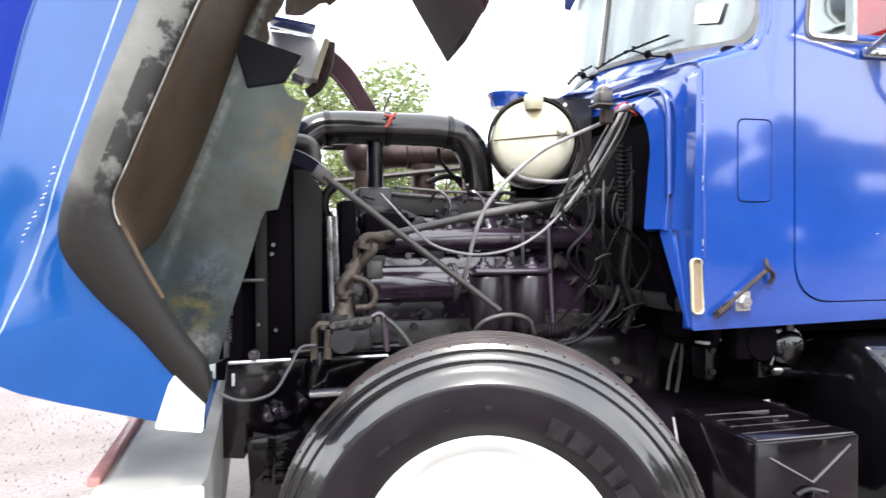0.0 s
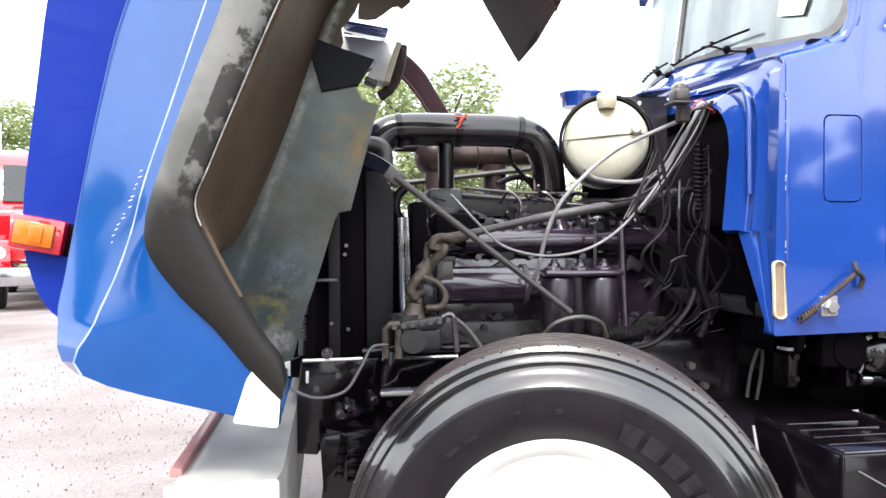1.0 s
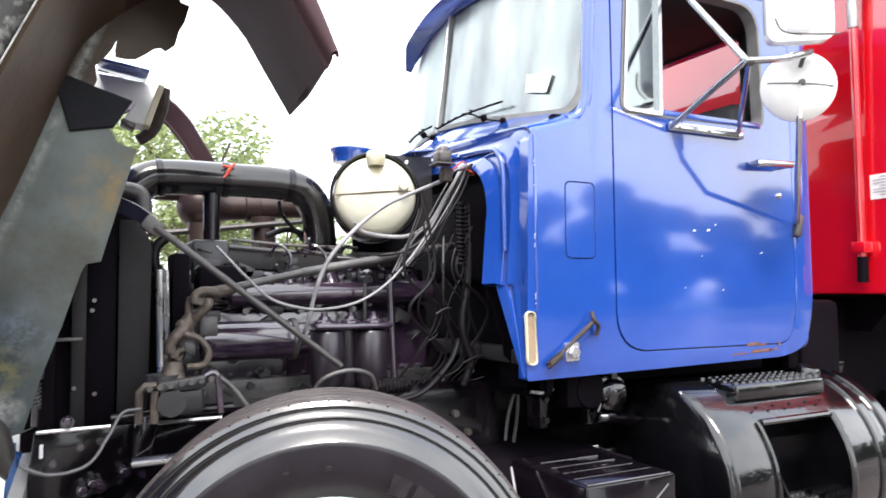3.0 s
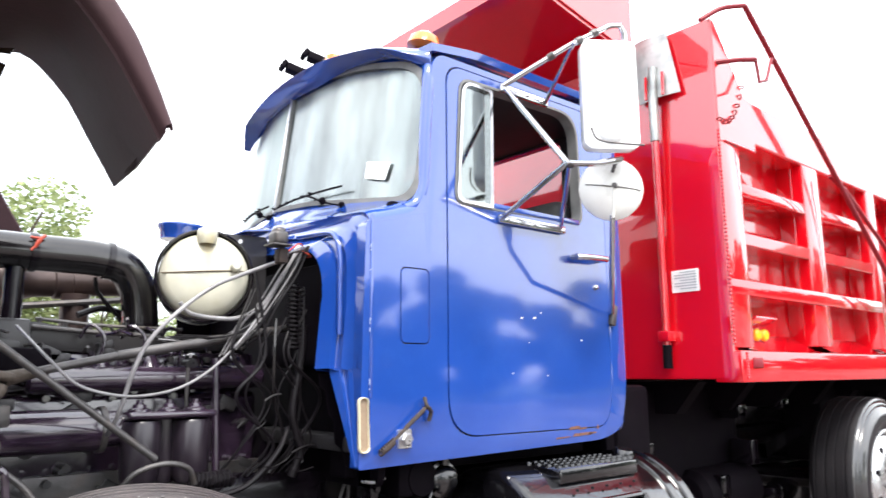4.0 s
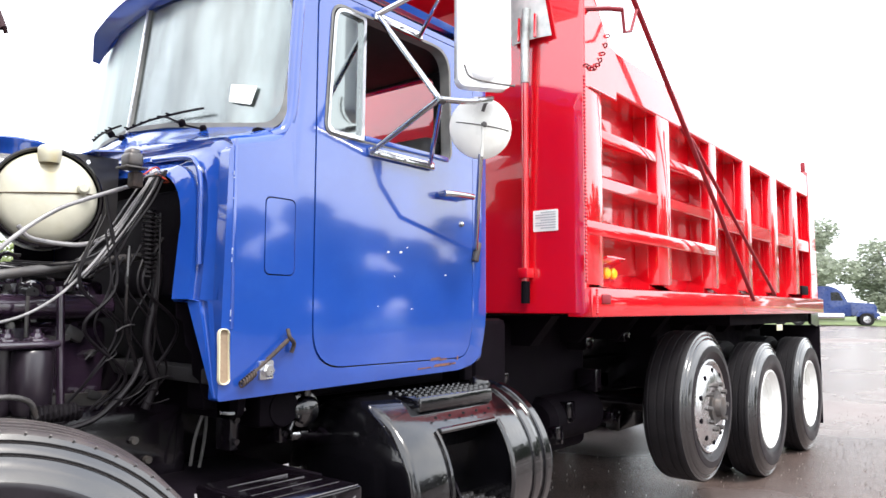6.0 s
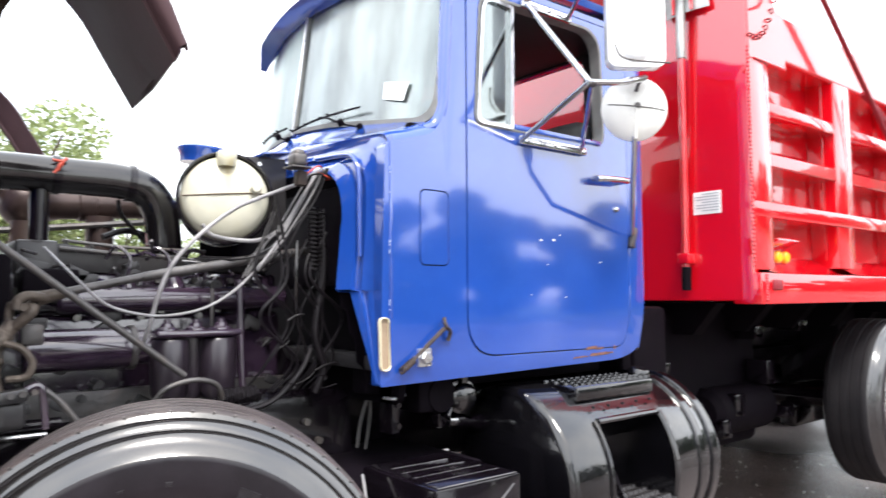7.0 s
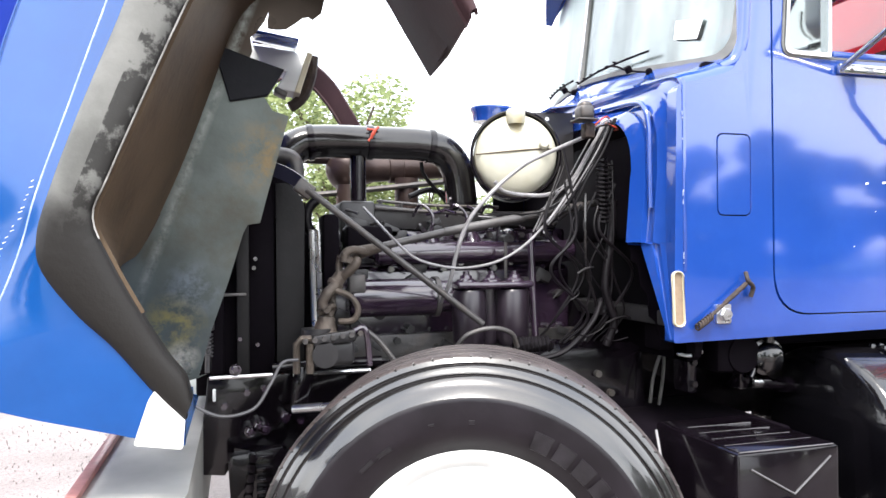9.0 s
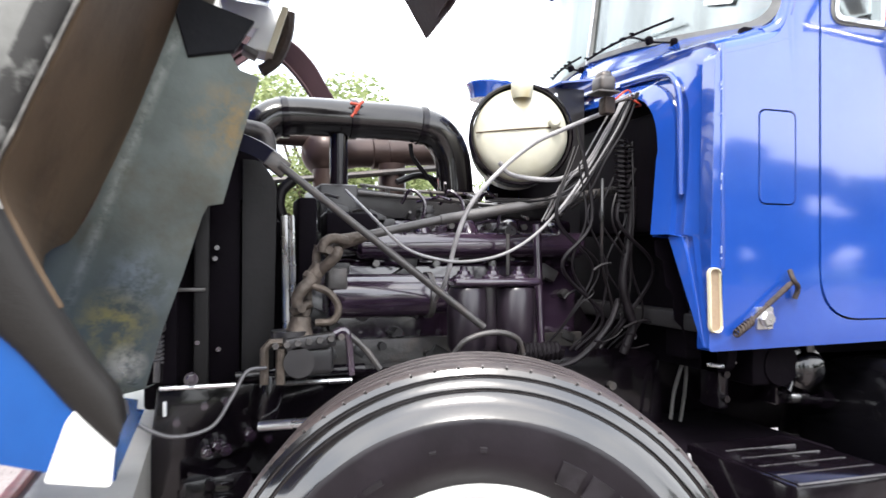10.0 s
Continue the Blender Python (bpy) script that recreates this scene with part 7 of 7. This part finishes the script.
for k in range(5):
    dy, dx = random.uniform(-0.04, 0.05), random.uniform(-0.02, 0.03)
    end = random.uniform(-0.03, 0.05)
    part("wire", tube([(1.195 + dx * 0.5, 2.18 + dy, 1.70), (1.15 + dx, 2.2 + dy, 1.60), (1.09 + dx, 2.22 + dy, 1.49), (1.03 + dx, 2.24 + dy, 1.42 + end * 0.3), (0.93 + end, 2.28 + dy, 1.385 + end * 0.4), (0.80 + end, 2.34, 1.39 + 0.3 * end)], 0.0028, 6), CABLE_GREY if k % 2 else CABLE_BLACK, truck)
for k in range(11):
    x = random.uniform(1.04, 1.26)
    s = random.uniform(-0.06, 0.06)
    part("wire", tube([(x, 2.2, random.uniform(1.42, 1.62)), (x - 0.02 + s, 2.18, 1.34), (x + 0.01 - s, 2.2, 1.2), (x + 0.04 + s, 2.22, 1.05), (x - 0.03 + s, 2.26, 0.95)], random.choice((0.0025, 0.0035, 0.006)), 6), random.choice((CABLE_BLACK, CABLE_BLACK, SATIN, CABLE_BLACK)), truck)
for k in range(7):
    a, b = random.uniform(-0.03, 0.03), random.uniform(-0.03, 0.04)
    part("wire", tube([(1.215 + 0.3 * a, 2.16 + b, 1.71), (1.17 + a, 2.17 + b, 1.61), (1.11 + a, 2.18 + b, 1.51), (1.06 + 1.5 * a, 2.2 + b, 1.43 + b), (1.02 + 2 * a, 2.24 + b, 1.36 + a)], random.choice((0.0025, 0.003, 0.004)), 6), (CABLE_GREY, CABLE_GREY, CABLE_BLACK)[k % 3], truck)
for k in range(5):
    part("wire", tube([(1.11 + 0.02 * k, 2.16, 1.655 + 0.01 * k), (1.14 + 0.015 * k, 2.14, 1.685), (1.19 + 0.01 * k, 2.15, 1.715 - 0.01 * k), (1.24, 2.2, 1.68)], 0.0028, 6), (CABLE_RED, CABLE_GREY, RUST, CABLE_BLACK, CABLE_RED)[k], truck)
for k in range(9):
    x, z = random.uniform(1.06, 1.30), random.uniform(0.96, 1.22)
    a, r_ = random.uniform(0, math.tau), random.uniform(0.012, 0.035)
    part("wire", tube([(x + r_ * math.cos(a + 0.6 * j) * (1 + 0.5 * j), 2.16 + 0.02 * (k % 4), z + r_ * math.sin(a + 0.6 * j)) for j in range(4)], random.choice((0.0022, 0.003, 0.0042)), 6), CABLE_BLACK, truck)
part("wiring_loom", tube([(1.235, 2.2, 1.44), (1.232, 2.2, 1.36), (1.221, 2.2, 1.27), (1.203, 2.2, 1.15), (1.222, 2.2, 1.07), (1.237, 2.2, 1.02), (1.21, 2.21, 0.94)], 0.013, 10, ring=0.0012, per=8), CABLE_BLACK, truck, "black taped wiring loom")
for z in (1.33, 1.375):
    part("brass_fitting", lathe([(0, -0.018), (0.010, -0.016), (0.010, -0.004), (0.014, -0.002), (0.014, 0.010), (0.008, 0.012), (0.008, 0.02), (0, 0.02)], (1.296, 2.12, z), (0, 0.2, 1), 10), STAIN, truck)
part("vacuum_line", tube([(0.82, 2.24, 1.50), (0.86, 2.24, 1.465), (0.98, 2.24, 1.455), (1.05, 2.24, 1.47)], 0.007, 8), CABLE_GREY, truck)
part("dip_tube", tube([(0.92, 2.2, 0.90), (1.05, 2.2, 0.93), (1.15, 2.2, 1.02), (1.20, 2.22, 1.10)], 0.009, 8), CABLE_BLACK, truck)

# front frame: horn plate, rail edge, drag link, shocks
hp = plate([(-0.10, 0.872), (0.20, 0.872), (0.20, 0.80), (0.12, 0.70), (0.06, 0.66), (-0.02, 0.60), (-0.05, 0.555), (-0.14, 0.565), (-0.12, 0.70)], [], xz(2.40), 0.02, 0.004)
horn = part("frame_horn", hp, BLACK, truck, "black frame horn plate")
part("bright_edge", tube([(-0.095, 2.385, 0.873), (0.10, 2.385, 0.874)], 0.007, 8, smooth_path=False), ALU, horn)
part("bright_edge", tube([(0.165, 2.37, 0.873), (0.42, 2.37, 0.874)], 0.008, 8, smooth_path=False), ALU, horn)
part("upper_tube", rod((0.10, 2.39, 0.895), (0.46, 2.39, 0.90), 0.018, 12), BLACK, truck)
for x, z in ((0.02, 0.82), (0.075, 0.83), (0.18, 0.82), (-0.05, 0.78), (0.19, 0.72)):
    part("frame_bolt", rod((x, 2.40, z), (x, 2.378, z), 0.011, 6), ENGINE, horn)
part("drag_link", rod((0.16, 2.30, 0.775), (0.34, 2.20, 0.80), 0.014, 12), ALU, truck)
part("pitman_arm", obox((0.19, 2.34, 0.83), (0.06, 0.05, 0.15), (0, 8, 0), 0.012), BLACK, truck)
part("spring_hanger", plate(rounded([(-0.04, 0.64), (0.14, 0.66), (0.16, 0.48), (0.05, 0.40), (-0.02, 0.30), (-0.06, 0.30), (-0.03, 0.48)], 0.02), [], xz(2.30), 0.06, 0.006), BLACK, truck)
for k in range(5):
    part("hanger_bolt", rod((0.02 + 0.004 * k, 2.30, 0.52 + 0.03 * k), (0.02 + 0.004 * k, 2.26, 0.52 + 0.03 * k), 0.014, 6), BLACK, truck)
    part("hanger_shim", obox((0.07, 2.28, 0.50 + 0.035 * k), (0.05, 0.03, 0.01), (0, 0, 0), 0.002), BLACK, truck)
part("leaf_spring", loft([[(-0.02 + 0.12 * k, y, 0.60 - 0.10 * math.sin(math.pi * k / 10) + dz) for k in range(11)] for y, dz in ((2.33, 0), (2.42, 0), (2.42, 0.06), (2.33, 0.06), (2.33, 0))]), BLACK, truck)
part("marker_cable", tube([(-0.149, 2.1, 0.90), (-0.133, 2.1, 0.856), (-0.055, 2.1, 0.812), (0.035, 2.12, 0.822), (0.085, 2.15, 0.886), (0.12, 2.18, 0.940), (0.168, 2.2, 0.945)], 0.0052, 8), ENGINE_GREY, truck, "grey cable drooping from the hood")
tb2 = rod((-0.098, 2.33, 0.90), (-0.094, 2.33, 1.03), 0.008, 10)
tube([(-0.096 + 0.013 * math.cos(k * 0.9), 2.33 + 0.013 * math.sin(k * 0.9), 0.95 + 0.0016 * k) for k in range(44)], 0.0035, 5, tb2, per=1)
rod((-0.093, 2.33, 1.03), (-0.092, 2.33, 1.055), 0.016, 12, bm=tb2, chamfer=0.004)
part("hood_spring", tb2, ENGINE_GREY, truck)
for x, z in ((-0.015, 0.90), (0.03, 0.70), (0.055, 0.715), (0.075, 0.705), (0.14, 0.74)):
    q = rod((x, 2.385, z), (x, 2.352, z), 0.013, 6, chamfer=0.003)
    rod((x, 2.40, z - 0.006), (x, 2.385, z - 0.006), 0.019, 12, bm=q)
    part("frame_nut", q, ENGINE, truck)
part("white_tag", box(-0.085, -0.075, 2.37, 2.38, 0.80, 0.84, 0.003), PAPER, truck)
part("bell_housing", lathe([(0, 0), (0.22, 0.01), (0.25, 0.05), (0.24, 0.20), (0.17, 0.45), (0.15, 0.9), (0, 0.9)], (1.20, YC, 0.86), (1, 0, -0.05), 40), BLACK, truck)
part("inner_fender_plate", plate(rounded([(0.86, 0.60), (1.42, 0.60), (1.40, 0.93), (0.90, 0.97)], 0.04), [], xz(2.30), 0.012, 0.003), BLACK, truck)
for x, z in ((1.02, 0.86), (1.22, 0.83), (1.27, 0.76)):
    part("plate_bolt", rod((x, 2.30, z), (x, 2.28, z), 0.013, 8), STEEL, truck)
part("brake_line", tube([(1.385, 2.22, 0.73), (1.40, 2.22, 0.82), (1.43, 2.22, 0.90), (1.442, 2.22, 0.88), (1.435, 2.22, 0.80), (1.42, 2.22, 0.72)], 0.006, 8), STEEL, truck)
part("arch_hose", tube([(0.66, 2.2, 0.95), (0.70, 2.18, 1.0), (0.78, 2.17, 1.02), (0.85, 2.18, 1.0), (0.88, 2.2, 0.95)], 0.0075, 10, ring=0.0015, per=14), STEEL, truck)
cl = bmesh.new()
tube([(0.88 + 0.0018 * k, 2.22 + 0.022 * math.sin(k * 0.8), 0.955 + 0.022 * math.cos(k * 0.8)) for k in range(70)], 0.007, 6, cl, per=1)
part("coiled_air_line", cl, CABLE_BLACK, truck)
mt = box(1.50, 1.60, 2.0, 2.15, 0.86, 1.0, 0.02)
lathe([(0, -0.03), (0.06, -0.025), (0.07, 0), (0.07, 0.08), (0, 0.09)], (1.60, 2.02, 0.92), (0, 1, 0), 20, mt)
part("cab_mount", mt, BLACK_MATT, truck)
part("cab_crossbar", box(1.35, 2.6, 2.1, 2.2, 0.93, 1.02, 0.01), BLACK_MATT, truck)
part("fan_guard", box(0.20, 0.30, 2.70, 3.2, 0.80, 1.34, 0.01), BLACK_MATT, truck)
# ---------------------------------------------------------------- shovel hung on the front wall
shv = thing("shovel", (3.03, 1.90, 1.27), "aluminium scoop shovel hung on the red front wall", "shovel")
bl = loft([[(3.03 - 0.02 * math.cos(v * 1.5), 1.875 + v * (0.115 - 0.01 * s) + 0.05 * s, 2.62 + 0.33 * s) for v in [-1 + k / 5 for k in range(11)]] for s in (0, 0.3, 0.6, 0.9, 1.0)])
part("blade", thick(bl, 0.006), SHOVELM, shv, "scratched aluminium blade")
part("socket", tube([(3.00, 1.89, 2.78), (2.995, 1.895, 2.62), (3.0, 1.90, 2.40)], 0.022, 10), SHOVELM, shv)
part("handle", tube([(3.0, 1.90, 2.42), (3.02, 1.915, 1.38)], 0.017, 10, smooth_path=False), RED, shv, "red painted handle")
part("grip", tube([(3.02, 1.915, 1.40), (3.02, 1.917, 1.29)], 0.022, 10, smooth_path=False), BLACK_MATT, shv)
hk2 = obox((3.02, 1.915, 1.44), (0.06, 0.06, 0.05), (0, 0, 0), 0.006)
tagged(part("hook", hk2, RED, shv), "red hook")

for dy in (-0.05, 0.045):
    part("blade_strap", tube([(2.995, 1.885 + dy, 2.74), (2.99, 1.885 + dy, 2.62)], 0.008, 6, smooth_path=False), RED, shv)

# ---------------------------------------------------------------- trees


def leafy(bm, centre, rad, count, size, rng):
    for _ in range(count):
        while True:
            p = Vector((rng.uniform(-1, 1), rng.uniform(-1, 1), rng.uniform(-1, 1)))
            if 0.25 < p.length < 1:
                break
        p = Vector(centre) + Vector((p.x * rad[0], p.y * rad[1], p.z * rad[2]))
        n = Vector((rng.gauss(0, 1), rng.gauss(0, 1), rng.gauss(0, 0.7))).normalized()
        u, v = frame_of(n)
        s = size * rng.uniform(0.6, 1.4)
        bm.faces.new([bm.verts.new(p + u * a * s + v * b * s * 0.55) for a, b in ((-1, 0), (0, -1), (1, 0), (0, 1))])


def tree(at_, height, spread, leaf, rng_seed, label, leaves=3200, size=0.16, group="", low=0.42):
    rng = random.Random(rng_seed)
    ob = thing("tree", at_, label, "tree", group)
    base = Vector(at_)
    top = base + Vector((rng.uniform(-0.4, 0.4), rng.uniform(-0.4, 0.4), height * 0.62))
    tr = tube([base, base.lerp(top, 0.5) + Vector((rng.uniform(-0.2, 0.2), rng.uniform(-0.2, 0.2), 0)), top], height * 0.02, 8, per=4)
    crown = bmesh.new()
    for k in range(13):
        a = rng.uniform(0, math.tau)
        r = spread * rng.uniform(0.25, 1.0)
        q = base + Vector((math.cos(a) * r, math.sin(a) * r, height * rng.uniform(low, 0.95)))
        s = base.lerp(top, rng.uniform(0.45, 1.0))
        tube([s, s.lerp(q, 0.55) + Vector((0, 0, 0.15 * height * rng.uniform(0, 0.5))), q], height * 0.007, 5, tr, per=3)
        leafy(crown, q, (spread * 0.42, spread * 0.42, height * 0.15), leaves // 13, size, rng)
    part("trunk", tr, BARK, ob)
    part("crown", crown, leaf, ob)
    return ob


T1 = tree((-14.5, 33, GZ), 7.4, 3.4, LEAF, 3, "bright green leafy tree behind the parked red truck", 11000, 0.105, "trees behind the yard")
for k, (x, y, s) in enumerate(((-20, 36, 1.05), (-9.5, 37, 0.9), (-26, 40, 1.2), (2.6, 21, 0.80), (6.2, 24, 0.60), (9.6, 25, 0.55), (13.5, 28, 0.5), (-3.5, 41, 0.8))):
    c = copy_thing(T1, pose(x, y, GZ, 0, 0, 50 * k) @ Matrix.Diagonal((s, s, s, 1)))
T2 = tree((84, 20, GZ), 10.0, 4.6, LEAF_HAZE, 8, "dull green tree at the far end of the yard, haze painted into its leaves", 7000, 0.24, "trees at the far end", 0.07)
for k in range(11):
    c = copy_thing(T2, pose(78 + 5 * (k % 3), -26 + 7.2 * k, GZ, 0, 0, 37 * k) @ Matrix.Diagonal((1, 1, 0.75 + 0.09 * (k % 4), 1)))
T3 = tree((-8, -26, GZ), 11, 5.6, LEAF_DARK, 21, "tall leafy tree across the yard", 6500, 0.36, "trees across the yard", 0.06)
for k, (x, y, s) in enumerate(((-20, -28, 1.0), (2, -30, 0.6), (15, -27, 0.66), (22, -26, 0.54), (27, -26, 0.64), (32, -27, 0.55), (37, -26, 0.66), (43, -28, 0.60), (50, -29, 0.78), (-34, -24, 1.0), (58, -30, 1.1), (68, -31, 1.25), (79, -31, 1.35), (91, -33, 1.5), (105, -35, 1.6), (120, -36, 1.7))):
    c = copy_thing(T3, pose(x, y, GZ, 0, 0, 61 * k) @ Matrix.Diagonal((s, s, s, 1)))
vg = bmesh.new()
for x0, x1, y0, y1 in ((62, 160, -60, 90), (-60, 60, 31, 60), (-70, 60, -60, -22)):
    q = [vg.verts.new((x, y, GZ + 0.03)) for x, y in ((x0, y0), (x1, y0), (x1, y1), (x0, y1))]
    vg.faces.new(q)
tagged(part("grass_verge", vg, GRASS), "rough green grass verge at the edge of the yard", "grass", kind="structure")

# ---------------------------------------------------------------- other trucks in the yard


def parked(name, m, paint, label, stack):
    """A conventional truck tractor, nose towards +x in its own frame."""
    ob = new(name)
    ob.matrix_basis = m
    tagged(ob, label, "truck")

    def p(n, bm, mt, par=ob, lab=""):
        bmesh.ops.recalc_face_normals(bm, faces=bm.faces)
        smooth(bm)
        me = bpy.data.meshes.new(n)
        bm.to_mesh(me)
        bm.free()
        me.materials.append(mt)
        o_ = new(n, me)
        o_.parent = par
        if lab:
            o_["label"] = lab
        return o_

    prof = rounded([(-1.6, 0.75), (1.05, 0.75), (1.05, 1.75), (0.75, 1.95), (0.35, 2.75), (-0.2, 3.05), (-1.6, 3.1)], [0.1, 0.05, 0.1, 0.1, 0.3, 0.3, 0.2], 4)
    p("cab", plate(prof, [], lambda u, v, w: (u, w - 1.05, v), 2.1, 0.05), paint)
    p("hood", plate(rounded([(1.05, 0.8), (2.75, 0.8), (2.85, 1.5), (2.6, 1.72), (1.05, 1.85)], [0, 0.1, 0.25, 0.3, 0], 4), [], lambda u, v, w: (u, w - 0.75, v), 1.5, 0.06), paint)
    for y in (-1.1, 0.75):
        p("fender", plate(rounded([(1.35, 0.75), (1.55, 1.2), (2.6, 1.2), (2.95, 0.9), (2.95, 0.6), (2.6, 0.6), (2.55, 0.95), (1.75, 0.95), (1.6, 0.7)], 0.06), [], lambda u, v, w, y=y: (u, y + w, v), 0.35, 0.03), paint)
    p("windscreen", plate([(0.80, 1.95), (0.44, 2.68), (0.42, 2.66), (0.76, 1.93)], [], lambda u, v, w: (u + 0.02, w - 0.95, v), 1.9), DARKGLASS)
    for y in (-1.06, 1.05):
        p("side_window", plate(rounded([(-0.3, 1.95), (0.55, 1.95), (0.25, 2.6), (-0.3, 2.6)], 0.06), [], lambda u, v, w, y=y: (u, y + w, v), 0.01), DARKGLASS)
    for y in (-1.0, 1.0):
        p("headlamp", lathe([(0, 0.03), (0.06, 0.02), (0.1, 0.0), (0.11, -0.05), (0, -0.06)], (2.97, y * 0.92, 0.98), (1, 0, 0), 20), WHITE)
        if stack:
            p("air_cleaner", rod((0.95, y * 1.18, 1.35), (0.95, y * 1.18, 2.0), 0.16, 20, chamfer=0.03), CHROME)
    p("grille", box(2.78, 2.86, -0.55, 0.55, 0.85, 1.5, 0.03), CHROME)
    p("chassis", box(-4.6, 1.3, -0.45, 0.45, 0.7, 0.95, 0.02), BLACK_MATT)
    p("bumper", box(2.75, 3.0, -1.15, 1.15, 0.42, 0.75, 0.05), CHROME)
    for x in (2.1, -2.6, -3.9):
        for y in (-1.15, 0.85):
            w = p("wheel", lathe([(0, 0.02), (0.26, 0.0), (0.28, 0), (0.46, 0), (0.5, 0.04), (0.5, 0.26), (0.46, 0.3), (0, 0.3)], (x, y, 0.5), (0, 1, 0), 28), RUBBER)
            p("hub", lathe([(0, -0.03), (0.12, -0.02), (0.27, -0.012), (0.28, 0.32), (0.12, 0.325), (0, 0.33)], (x, y, 0.5), (0, 1, 0), 20), CHROME, w)
    for y in (-1.15, 0.85):
        p("fuel_tank", rod((-1.5, y + 0.15, 0.72), (0.6, y + 0.15, 0.72), 0.3, 24, chamfer=0.03), CHROME)
    if stack:
        for y in (-1.15, 1.15):
            p("exhaust_stack", tube([(-1.75, y, 0.9), (-1.75, y, 3.55), (-1.80, y, 3.7), (-1.92, y, 3.78)], 0.075, 12), CHROME)
        rk = bmesh.new()
        for z in (1.9, 2.6):
            rod((-1.9, -1.1, z), (-3.2, -1.1, z), 0.025, 8, bm=rk)
        for x in (-2.2, -2.7, -3.2):
            rod((x, -1.1, 0.9), (x, -1.1, 2.6), 0.025, 8, bm=rk)
        p("load_rack", rk, STEEL)
        p("rear_fender", box(-4.6, -1.95, -1.1, 1.1, 0.98, 1.10, 0.03), paint)
    return ob


parked("red_truck", pose(-6.25, 17.8, GZ, 0, 0, -70) @ Matrix.Scale(1.12, 4), RED, "parked red tractor truck with chrome stacks", True)
parked("blue_truck", pose(63.5, 11.6, GZ, 0, 0, -75), NAVY, "parked blue sleeper tractor truck far off", False)
